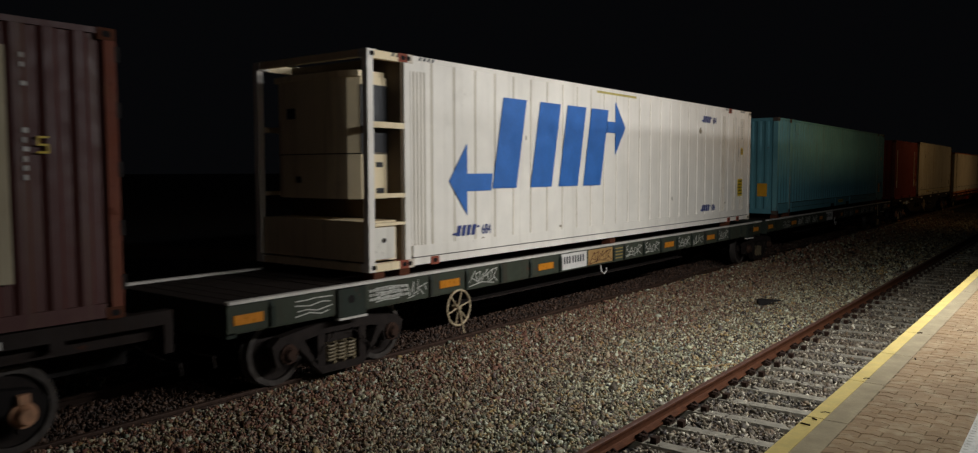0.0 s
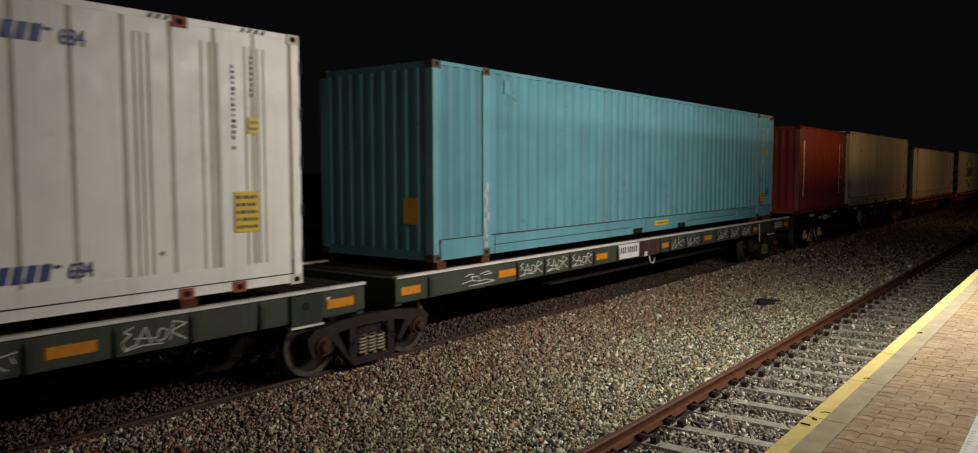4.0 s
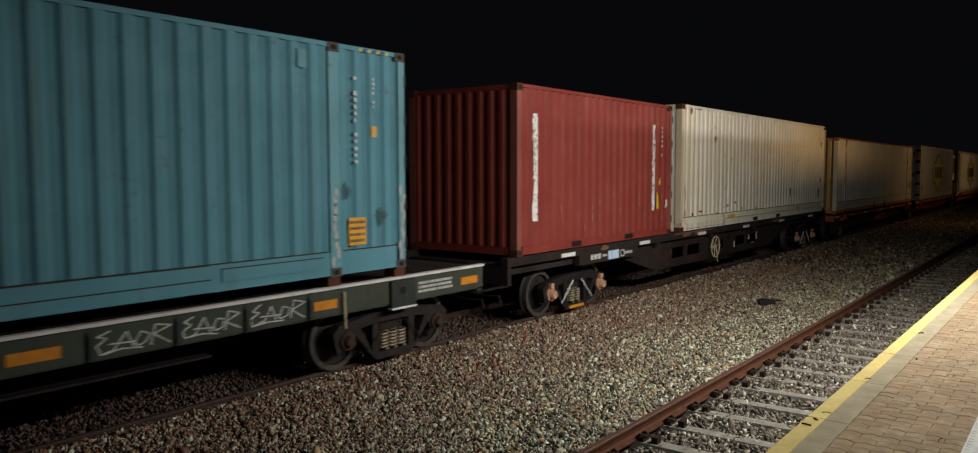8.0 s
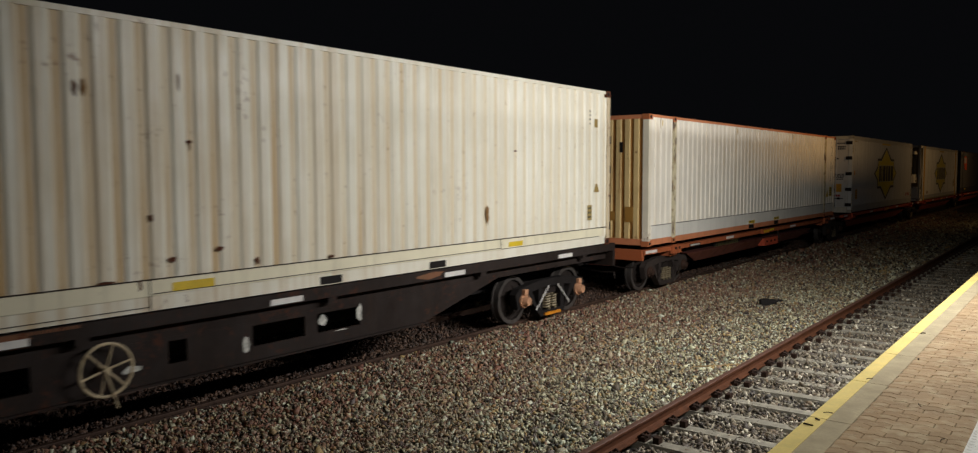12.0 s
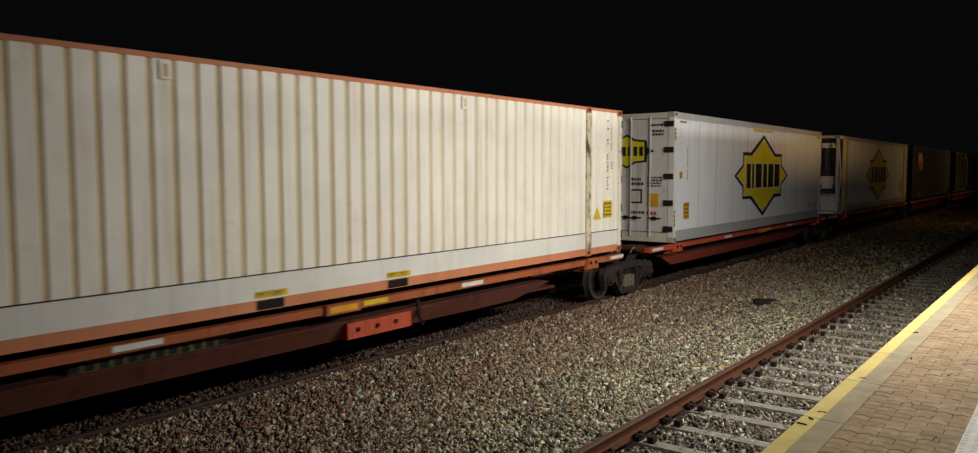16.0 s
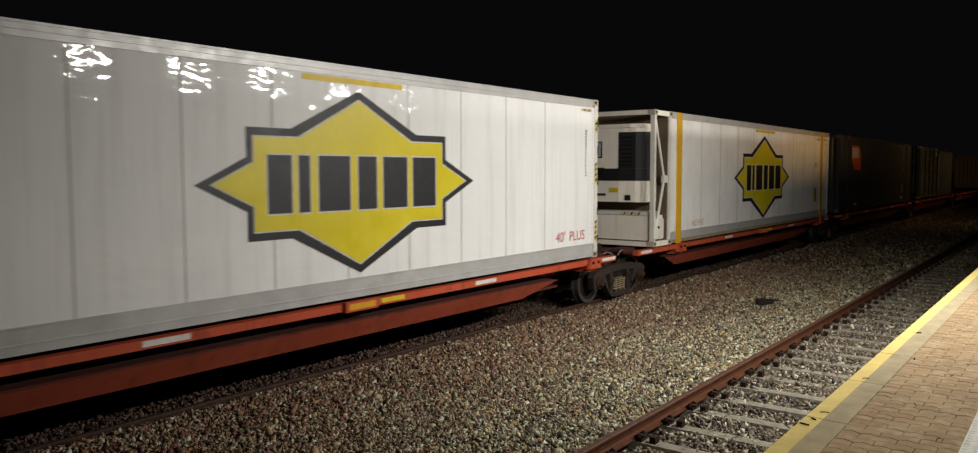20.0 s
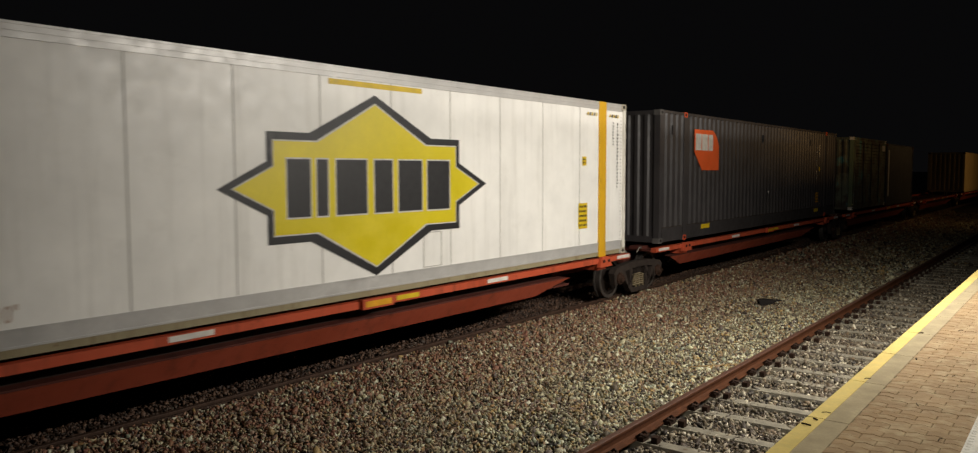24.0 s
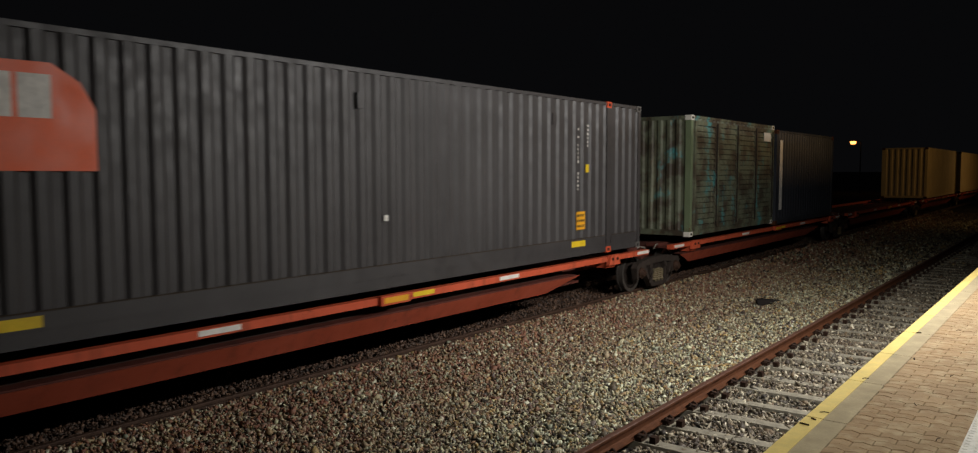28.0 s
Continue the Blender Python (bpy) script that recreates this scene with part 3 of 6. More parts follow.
# hand-sprayed tags in a unit box: polylines of (along, up)
TAGS = {"long": [[(0.17, 1.0), (0.02, 0.78), (0.14, 0.62), (0.0, 0.38), (0.03, 0.06), (0.22, 0.2)], [(0.2, 0.08), (0.37, 0.86), (0.46, 0.1)], [(0.16, 0.44), (0.52, 0.36)],
                 [(0.5, 0.3), (0.57, 0.76), (0.70, 0.62), (0.67, 0.26), (0.54, 0.16), (0.5, 0.3)], [(0.72, 0.08), (0.78, 0.96), (1.0, 0.78), (0.74, 0.5), (1.0, 0.04)],
                 [(0.04, 0.02), (0.3, 0.14), (0.6, 0.04)]],
        "short": [[(0.05, 0.85), (0.16, 0.12), (0.34, 0.78)], [(0.36, 0.92), (0.31, 0.14), (0.52, 0.28)], [(0.58, 1.0), (0.55, 0.1)], [(1.0, 0.72), (0.57, 0.48), (0.86, 0.06)],
                  [(0.08, -0.02), (0.42, 0.08)], [(0.92, 0.62), (0.97, 0.3)]],
        "wild": [[(0.0, 0.1), (0.2, 0.95), (0.3, 0.2), (0.1, 0.5)], [(0.2, 0.7), (0.4, 0.9), (0.33, 0.1), (0.5, 0.75)], [(0.42, 0.2), (0.62, 1.0), (0.66, 0.15)], [(0.55, 0.5), (0.82, 0.9), (0.72, 0.1), (0.9, 0.35)],
                 [(0.75, 0.85), (1.0, 0.95), (0.85, 0.5), (1.0, 0.05)], [(0.0, 0.0), (0.45, 0.2), (0.9, 0.02)]],
        "loops": [[(0.0, 0.2), (0.3, 0.35), (0.55, 0.3), (0.5, 0.6), (0.3, 0.62), (0.35, 0.4)], [(0.55, 0.7), (0.8, 0.85), (0.95, 0.7), (0.7, 0.6)], [(0.5, 0.2), (0.75, 0.28), (1.0, 0.15), (0.7, 0.08), (0.2, 0.02)],
                  [(0.1, 0.7), (0.2, 0.85), (0.35, 0.8)]],
        "lines": [[(0.0, 0.9), (0.3, 0.86), (0.55, 0.92), (1.0, 0.88)], [(0.0, 0.62), (0.4, 0.58), (0.7, 0.66), (0.95, 0.6)], [(0.05, 0.36), (0.3, 0.42), (0.6, 0.3), (1.0, 0.38)], [(0.0, 0.12), (0.35, 0.2), (0.7, 0.08), (0.9, 0.14)]]}


def tag_strokes(rng, kind, y, z, w, h, x):
    lines = [[(y + w * (u + rng.uniform(-0.02, 0.02)), z + h * (v + rng.uniform(-0.05, 0.05))) for u, v in line] for line in TAGS[kind]]
    return strokes(lines, 0.014, x)


# ---- the green flat wagons ----
GREEN = paint("363a2e", 0.35, 0.85, 0.65, grime="3a2e24")
GREEN_DARK = paint("272d25", 0.35, 0.8, 0.7, grime="2e231c")


@functools.lru_cache(None)
def plank_mesh():
    bm = bmesh.new()
    box(bm, -1.18, 1.18, -0.115, 0.115, -0.03, 0.03)
    return finish(bm, "plank", DECK, 0.006)


def flat_wagon(s0, s1, seed, bogies, plate, ribs, panels, wheel=None, ends=(True, True), locks=(), ochre=True, pads=()):
    rng = random.Random(seed)
    L = s1 - s0
    w = on_train(thing("flat_wagon", "green flat wagon with white deck edge, amber reflectors and graffiti", "railway wagon", "container wagons"), s0)
    bm = bmesh.new()
    n = int(L / 0.24)
    box(bm, -1.19, 1.19, 0.13, L - 0.13, 1.165, 1.185)
    deck = part("deck", bm, BLACK_STEEL, w, "dark weathered timber deck")
    for i in range(n):
        part("plank", plank_mesh(), None, deck, at=pose(0, (i + 0.5) * L / n, 1.22 + rng.uniform(-0.008, 0.004)))
    for y, top in locks:
        for sx in (-1, 1):
            bm = bmesh.new()
            box(bm, sx * 1.1 - 0.1, sx * 1.1 + 0.1, y - 0.1, y + 0.1, 1.24, top)
            part("container_lock", bm, RUST, w, "rusty container lock", 0.01)
    for sx in (-1, 1):
        bm = bmesh.new()
        prism(bm, [(sx * 1.20, 0.92), (sx * 1.215, 0.92), (sx * 1.215, 1.24), (sx * 1.20, 1.24)][::sx], "y", 0, L)
        box(bm, min(sx * 1.10, sx * 1.20), max(sx * 1.10, sx * 1.20), 0, L, 0.90, 0.925)
        part("side_sill", bm, GREEN, w)
        bm = bmesh.new()
        box(bm, min(sx * 1.16, sx * 1.25), max(sx * 1.16, sx * 1.25), 0.0, L, 1.25, 1.285)
        part("deck_edge", bm, WHITE_EDGE, w, "white painted deck edge", 0.006)
    for y in ribs:
        bm = bmesh.new()
        prism(bm, [(1.216, 0.925), (1.255, 0.925), (1.255, 1.16), (1.216, 1.235)], "y", y - 0.03, y + 0.03)
        part("rib", bm, GREEN_DARK, w)
    for kind, y0, y1 in panels:
        if kind == "amber":
            bm = bmesh.new()
            box(bm, 1.217, 1.228, y0, y1, 1.005, 1.12)
            part("reflector", bm, AMBER, w, "amber side reflector", 0.004)
        else:
            part("graffiti", tag_strokes(rng, kind, y0 + 0.06, 0.955, y1 - y0 - 0.14, 0.235, 1.2165), CHALK, w, "white scrawled graffiti", kind="stuff")
    for y in pads or bogies:
        if 0.9 < y < L - 0.9:
            bm = bmesh.new()
            box(bm, 1.17, 1.262, y - 0.24, y + 0.24, 0.86, 1.235)
            part("jacking_pad", bm, GREEN_DARK, w, "bolster end plate", 0.01)
            bm = bmesh.new()
            cyl(bm, "x", 1.262, 1.266, y - 0.02, 1.09, 0.055, 16)
            part("pad_hole", bm, BLACK_STEEL, w)
            bm = bmesh.new()
            box(bm, 1.20, 1.275, y - 0.25, y + 0.25, 0.835, 0.862)
            part("pad_lip", bm, WHITE_EDGE, w)
            box_print = bars(rng, y + 0.35, min(y + 1.1, L - 0.6), 0.99, 1.17, 3, 1.2165)
            part("stencil", box_print, CHALK, w, "faded white stencil")
    bm = bmesh.new()
    box(bm, 1.217, 1.225, plate - 0.455, plate + 0.455, 0.93, 1.225)
    pl = part("number_plate", bm, WHITE_REFLECTOR, w, "white wagon number panel")
    bm = bmesh.new()
    for i, dy in enumerate((-0.34, -0.25, -0.16, -0.04, 0.05, 0.14, 0.23, 0.33)):
        box(bm, 1.2255, 1.2275, plate + dy - 0.03, plate + dy + 0.02, 1.04, 1.17)
    part("number_bars", bm, INK, pl, kind="stuff")
    bm = bmesh.new()
    box(bm, 1.217, 1.2235, plate + 0.52, plate + 1.48, 0.94, 1.22)
    if ochre:
        data = part("data_panel", bm, paint("9a7a4a", 0.5, 0.7, 0.7), w, "rusty ochre data panel")
        part("graffiti", tag_strokes(rng, "wild", plate + 0.56, 0.955, 0.86, 0.235, 1.2238), RUST, data, "brown scrawl", kind="stuff")
        for k in range(4):
            bm = bmesh.new()
            box(bm, 1.217, 1.222, plate + 1.6, plate + 1.92, 0.965 + 0.065 * k, 0.985 + 0.065 * k)
            part("stripe", bm, paint("8c7a44", 0.4, 0.6, 0.7), w, "ochre painted stripe")
    else:
        part("data_panel", bm, paint("3a241c", 0.6, 0.7, 0.7), w, "rusty brown data panel")
        bm = bmesh.new()
        box(bm, 1.217, 1.226, plate + 0.72, plate + 0.86, 0.90, 1.0)
        part("tag", bm, WHITE_REFLECTOR, w, "small white tag")
    for sx in (-1, 1):
        bm = bmesh.new()
        prism(bm, [(4.0, 0.90), (L - 4.0, 0.90), (L - 4.6, 0.62), (4.6, 0.62)], "x", sx * 0.64 - 0.02, sx * 0.64 + 0.02)
        sill = part("centre_sill", bm, BLACK_STEEL, w)
        bm = bmesh.new()
        box(bm, sx * 0.62 - 0.18, sx * 0.62 + 0.18, 4.6, L - 4.6, 0.595, 0.62)
        part("flange", bm, FRAME_STEEL, sill)
    bm = bmesh.new()
    box(bm, -0.35, 0.35, 0.1, L - 0.1, 0.78, 1.17)
    part("underframe", bm, BLACK_STEEL, w)
    bm = bmesh.new()
    tube(bm, [(1.1, plate + 1.2, 0.90), (1.12, plate + 1.22, 0.74), (1.12, plate + 1.32, 0.68), (1.12, plate + 1.42, 0.72), (1.12, plate + 1.43, 0.80)], 0.013)
    part("rope_hook", bm, WHITE_REFLECTOR, w, "white rope hook")
    for k, (y, d) in enumerate(((0, -1), (L, 1))):
        bm = bmesh.new()
        box(bm, -1.2, 1.2, min(y, y - d * 0.12), max(y, y - d * 0.12), 0.86, 1.245)
        part("headstock", bm, GREEN_DARK, w, "", 0.01)
        if ends[k]:
            coupler(w, y, d)
    if wheel:
        handwheel(w, wheel, 0.68, 0.27, 1.30)
    for y in bogies:
        bogie(w, y)
        if wheel:
            continue
        bm = bmesh.new()
        tube(bm, [(1.25, y - 1.1, 1.2), (1.27, y - 1.1, 0.72)], 0.014)
        part("brake_rod", bm, BEIGE_PAINT, w, "pale upright brake rod")
    return w


# ---- the dark skeletal wagons ----
SOOT = paint("211813", 0.8, 0.7, 0.75, rusty="45281a", grime="33261d")
PALE_RUST = paint("6e4a33", 0.8, 0.5, 0.8)


def skeletal_wagon(s0, s1, seed, bogies, wheel=None, ends=(True, True), holes=None):
    rng = random.Random(seed)
    L = s1 - s0
    w = on_train(thing("skeletal_wagon", "sooty rust-brown skeletal container wagon with fishbelly sills", "railway wagon", "container wagons"), s0)
    a, b = bogies[0] + 1.6, bogies[-1] - 1.6
    for sx in (-1, 1):
        bm = bmesh.new()
        x0, x1 = sorted((sx * 1.00, sx * 1.04))
        # a deep web with cut-outs, built up from pieces
        cuts = holes or [(a + 2.6, a + 3.5), (a + 5.0, a + 5.3), (a + 5.9, a + 6.7), (a + 6.9, a + 7.6)]
        prism(bm, [(0, 0.98), (L, 0.98), (L, 1.15), (0, 1.15)], "x", x0, x1)
        edges = [a] + [v for c in cuts for v in c] + [b]
        lower = lambda y: 0.52 if a + 1.8 < y < b - 1.8 else (0.98 - 0.46 * (y - a) / 1.8 if y <= a + 1.8 else 0.98 - 0.46 * (b - y) / 1.8)
        ys = sorted(set(edges + [a + 1.8, b - 1.8]))
        for y0, y1 in zip(ys, ys[1:]):
            hole = any(c[0] <= y0 and y1 <= c[1] for c in cuts)
            if hole:
                prism(bm, [(y0, lower(y0)), (y1, lower(y1)), (y1, 0.68), (y0, 0.68)], "x", x0, x1)
                prism(bm, [(y0, 0.93), (y1, 0.93), (y1, 0.979), (y0, 0.979)], "x", x0, x1)
            else:
                pts = [(y0, lower(y0)), (y1, lower(y1)), (y1, 0.979), (y0, 0.979)]
                if abs(pts[0][1] - 0.98) < 0.002:
                    pts = pts[1:]
                if abs(lower(y1) - 0.98) < 0.002:
                    pts = [pts[0], pts[2], pts[3]]
                prism(bm, pts, "x", x0, x1)
        part("side_sill", bm, SOOT, w, "fishbelly sill with cut-outs")
        bm = bmesh.new()
        f0, f1 = sorted((sx * 0.98, sx * 1.10))
        box(bm, f0, f1, a + 1.8, b - 1.8, 0.50, 0.52)
        part("flange", bm, SOOT, w)
        bm = bmesh.new()
        r0, r1 = sorted((sx * 1.06, sx * 1.20))
        box(bm, r0, r1, 0, L, 1.15, 1.295)
        part("deck_rail", bm, SOOT, w, "sooty outrigger rail", 0.008)
    bm = bmesh.new()
    box(bm, -1.06, 1.06, 0.05, L - 0.05, 1.15, 1.18)
    part("deck_plate", bm, SOOT, w)
    bm = bmesh.new()
    box(bm, -0.4, 0.4, 0.1, L - 0.1, 0.62, 1.15)
    part("centre_sill", bm, BLACK_STEEL, w)
    for i in range(6):
        y = 1.9 + i * (L - 3.8) / 5
        bm = bmesh.new()
        box(bm, 1.201, 1.212, y - 0.24, y + 0.24, 1.165, 1.235)
        part("reflector", bm, WHITE_REFLECTOR, w, "white side reflector", 0.003)
        bm = bmesh.new()
        box(bm, 1.041, 1.19, y + 0.66, y + 0.80, 1.08, 1.149)
        part("outrigger", bm, SOOT, w, "", 0.01)
    bm = bmesh.new()
    box(bm, 1.10, 1.203, 2.3, 4.7, 0.955, 1.149)
    board = part("name_board", bm, SOOT, w, "sooty board with white stencils", 0.006)
    for y0, y1, z0, z1 in ((2.73, 3.12, 1.02, 1.13), (3.18, 3.38, 1.05, 1.10), (4.12, 4.45, 1.03, 1.09)):
        part("stencil", bars(rng, y0, y1, z0, z1, 1, 1.2035, 0.1), CHALK, board, "faded white stencil", kind="stuff")
    bm = bmesh.new()
    box(bm, 1.2032, 1.209, 3.42, 3.86, 0.975, 1.147)
    placard = part("placard", bm, paint("aebdca", 0.3, 0.7, 0.7), board, "scraped pale blue placard")
    for y0, y1, z0, z1 in ((3.94, 4.10, 0.99, 1.01), (3.94, 4.10, 1.11, 1.13), (3.94, 3.96, 1.012, 1.108), (4.08, 4.10, 1.012, 1.108)):
        bm = bmesh.new()
        box(bm, 1.2032, 1.207, y0, y1, z0, z1)
        part("stencil_frame", bm, CHALK, board)
    for y, d, e in ((0, -1, ends[0]), (L, 1, ends[1])):
        bm = bmesh.new()
        box(bm, -1.2, 1.2, min(y, y - d * 0.10), max(y, y - d * 0.10), 0.84, 1.149)
        part("headstock", bm, SOOT, w, "", 0.01)
        if e:
            coupler(w, y, d)
    if wheel:
        handwheel(w, wheel, 0.79, 0.265, 1.18)
    for y in bogies:
        bogie(w, y, cone=True, spring=False, steel=BLACK_STEEL)
    return w


# ---- the orange articulated wagon ----
BROWN_ORANGE = paint("99522e", 0.5, 0.75, 0.62, grime="55351f", rusty="4a2a16")
ORANGE = paint("ad4a2e", 0.45, 0.7, 0.6, grime="55301f", rusty="4a2214")
BELLY = paint("93422c", 0.35, 0.6, 0.65, grime="4c281c", rusty="3a1c12")
DULL_YELLOW = paint("625a2a", 0.4, 0.8, 0.65, grime="2a2618")
SEAM_GREY = plain("hose_grey", "8d877c", 0.6)
RUSTY_BELLY = paint("5f3526", 0.6, 0.8, 0.7, grime="33201a", rusty="6a4028")
ORANGE_DARK = paint("4c241b", 0.45, 0.9, 0.75, grime="241613", rusty="2e1a14")


def brake_column(wagon):
    """The handbrake at the first unit's end: a folded steel column with a wheel that faces along the track."""
    bm = bmesh.new()
    box(bm, -0.70, -0.36, 0.10, 0.13, 0.98, 1.86)
    for x in (-0.70, -0.38):
        box(bm, x, x + 0.02, 0.13, 0.24, 0.98, 1.86)
    column = part("brake_column", bm, ORANGE_DARK, wagon, "rust-red upright handbrake column", 0.006)
    bm = bmesh.new()
    x, y, z, r = -0.5, -0.28, 1.78, 0.25
    tube(bm, [(x + r * math.cos(k * math.tau / 24), y, z + r * math.sin(k * math.tau / 24)) for k in range(25)], 0.016, 8)
    for k in range(5):
        a = k * math.tau / 5
        tube(bm, [(x, y + 0.02, z), (x + r * math.cos(a), y, z + r * math.sin(a))], 0.012, 6)
    tube(bm, [(x, y - 0.02, z), (x, 0.115, z)], 0.03, 10)
    part("handwheel", bm, RUST, column, "rusty handbrake wheel")


def orange_unit(s0, s1, seed, posts, bogie_at=(), ends=(False, False), tank=None, mid=None):
    rng = random.Random(seed)
    L = s1 - s0
    mid = mid or L / 2
    coat = BROWN_ORANGE if tank else ORANGE
    w = on_train(thing("articulated_wagon_unit", "orange low container wagon unit with white reflector strips", "railway wagon", "orange wagon units"), s0)
    for sx in (-1, 1):
        bm = bmesh.new()
        x0, x1 = sorted((sx * 1.10, sx * 1.225))
        box(bm, x0, x1, 0.05, L - 0.05, 0.93, 1.03)
        part("side_rail", bm, coat, w, "", 0.008)
        bm = bmesh.new()
        b0, b1 = (2.6, 13.0) if tank else (posts[0] - 0.55, posts[1] - 1.1)
        xo, xi = sx * 1.13, sx * 0.95
        top, bot = 0.745, 0.49
        v = [bm.verts.new(c) for c in ((xo, b0, top), (xo, b1, top), (xi, b1 - 0.9, bot), (xi, b0 + 0.9, bot))]
        bm.faces.new(v)
        u = [bm.verts.new((c.co.x - sx * 0.03, c.co.y, c.co.z + 0.004)) for c in v]
        bm.faces.new(u[::-1])
        for i in range(4):
            bm.faces.new((v[i], v[(i + 1) % 4], u[(i + 1) % 4], u[i]))
        part("belly_plate", bm, RUSTY_BELLY if tank else BELLY, w, "orange sloping belly plate")
        bm = bmesh.new()
        y0, y1 = sorted((sx * 0.93, sx * 1.125))
        box(bm, y0, y1, b0 + 0.1, b1 - 0.1, 0.75, 0.772)
        part("belly_flange", bm, ORANGE_DARK, w)
        bm = bmesh.new()
        y0, y1 = sorted((sx * 0.90, sx * 0.93))
        box(bm, y0, y1, b0 + 0.3, b1 - 0.3, 0.60, 0.95)
        part("sill_web", bm, SOOT, w)
    bm = bmesh.new()
    box(bm, -0.45, 0.45, 0.0, L, 0.66, 0.95)
    box(bm, -0.93, 0.93, posts[0] + 0.8, posts[1] - 0.8, 0.56, 0.60)
    part("centre_sill", bm, ORANGE_DARK, w)
    for y in (0.04, L - 1.0):
        bm = bmesh.new()
        box(bm, -1.1, 1.1, y, y + 0.96, 0.95, 0.985)
        part("end_platform", bm, ORANGE_DARK, w, "rust-red end deck plate")
    for y in posts:
        bm = bmesh.new()
        box(bm, -1.2, 1.2, y - 0.18, y + 0.18, 0.80, 0.929)
        prism(bm, [(y - 0.24, 0.86), (y + 0.24, 0.86), (y + 0.14, 1.06), (y - 0.14, 1.06)], "x", 1.226, 1.30)
        part("bolster", bm, coat, w, "", 0.01)
        for d in (-0.1, 0.1):
            bm = bmesh.new()
            cyl(bm, "x", 1.30, 1.32, y + d, 0.98, 0.03, 10)
            part("pin", bm, BLACK_STEEL, w)
    for y in (0.45, mid - 2.75, mid + 2.75, L - 0.35):
        bm = bmesh.new()
        box(bm, 1.2255, 1.234, y - 0.27, y + 0.27, 0.955, 1.018)
        part("reflector", bm, WHITE_REFLECTOR, w, "white reflector strip", 0.003)
    bm = bmesh.new()
    box(bm, 1.20, 1.285, mid - 0.29, mid + 0.29, 0.92, 1.05)
    lid = part("load_indicator", bm, coat, w, "orange side box", 0.012)
    bm = bmesh.new()
    box(bm, 1.2855, 1.291, mid - 0.24, mid + 0.24, 0.945, 1.025)
    part("amber_label", bm, ORANGE_LABEL, lid)
    bm = bmesh.new()
    box(bm, 1.2255, 1.232, mid + 0.40, mid + 0.86, 0.955, 1.02)
    part("yellow_label", bm, YELLOW_LABEL, w)
    if tank:
        bm = bmesh.new()
        box(bm, 1.0, 1.19, tank, tank + 1.22, 0.53, 0.745)
        t = part("brake_box", bm, ORANGE, w, "orange equipment box with valves", 0.02)
        for k in range(3):
            bm = bmesh.new()
            cyl(bm, "x", 1.19, 1.22, tank + 0.18 + 0.36 * k, 0.65, 0.03, 12)
            part("valve", bm, BLACK_STEEL, t)
        # a long narrow load board with two yellow rails
        bm = bmesh.new()
        box(bm, 1.02, 1.05, 4.5, 6.3, 0.76, 0.92)
        board = part("load_board", bm, BLACK_STEEL, w, "dark board between two yellow rails")
        for z0, z1 in ((0.755, 0.775), (0.86, 0.90)):
            bm = bmesh.new()
            box(bm, 1.05, 1.065, 4.5, 6.3, z0, z1)
            part("yellow_rail", bm, DULL_YELLOW, board, "", 0.003)
        for k in range(11):
            bm = bmesh.new()
            box(bm, 1.0505, 1.056, 4.62 + 0.15 * k, 4.65 + 0.15 * k, 0.777, 0.858)
            part("tick", bm, DULL_YELLOW, board)
        bm = bmesh.new()
        box(bm, 1.2255, 1.231, 2.5, 3.15, 0.935, 0.995)
        plate = part("stencil_plate", bm, BLACK_STEEL, w, "dark plate with white bars")
        part("number_bars", bars(rng, 2.55, 3.1, 0.945, 0.985, 1, 1.2312, 0.1), CHALK, plate, kind="stuff")
        bm = bmesh.new()
        tube(bm, [(1.1, tank + 1.45, 0.92), (1.15, tank + 1.45, 0.6), (1.12, tank + 1.55, 0.5)], 0.03)
        part("valve_stem", bm, FRAME_STEEL, w)
    for k, (y, d) in enumerate(((0, -1), (L, 1))):
        bm = bmesh.new()
        if ends[k]:
            box(bm, -1.225, 1.225, min(y, y - d * 0.10), max(y, y - d * 0.10), 0.82, 1.05)
            part("headstock", bm, coat, w, "", 0.01)
            coupler(w, y, d)
            if d < 0:
                brake_column(w)
        else:
            box(bm, -0.35, 0.35, min(y, y + d * 0.5), max(y, y + d * 0.5), 0.80, 1.16)
            part("articulation", bm, SOOT, w, "articulated joint casting", 0.02)
            for sx in (-0.75, 0.75):
                bm = bmesh.new()
                box(bm, sx - 0.16, sx + 0.16, min(y - d * 0.5, y), max(y - d * 0.5, y), 0.985, 1.06)
                part("side_bearer", bm, ORANGE_DARK, w, "rust-red side bearer", 0.015)
            bm = bmesh.new()
            tube(bm, [(0.85, y - d * 0.1, 0.99), (0.92, y + d * 0.12, 1.06), (0.95, y + d * 0.26, 1.03), (0.96, y + d * 0.36, 0.96)], 0.011)
            part("air_hose", bm, SEAM_GREY, w, "pale curved air hose")
    for y in bogie_at:
        bogie(w, y, steel=BOGIE_GREY)
    return w


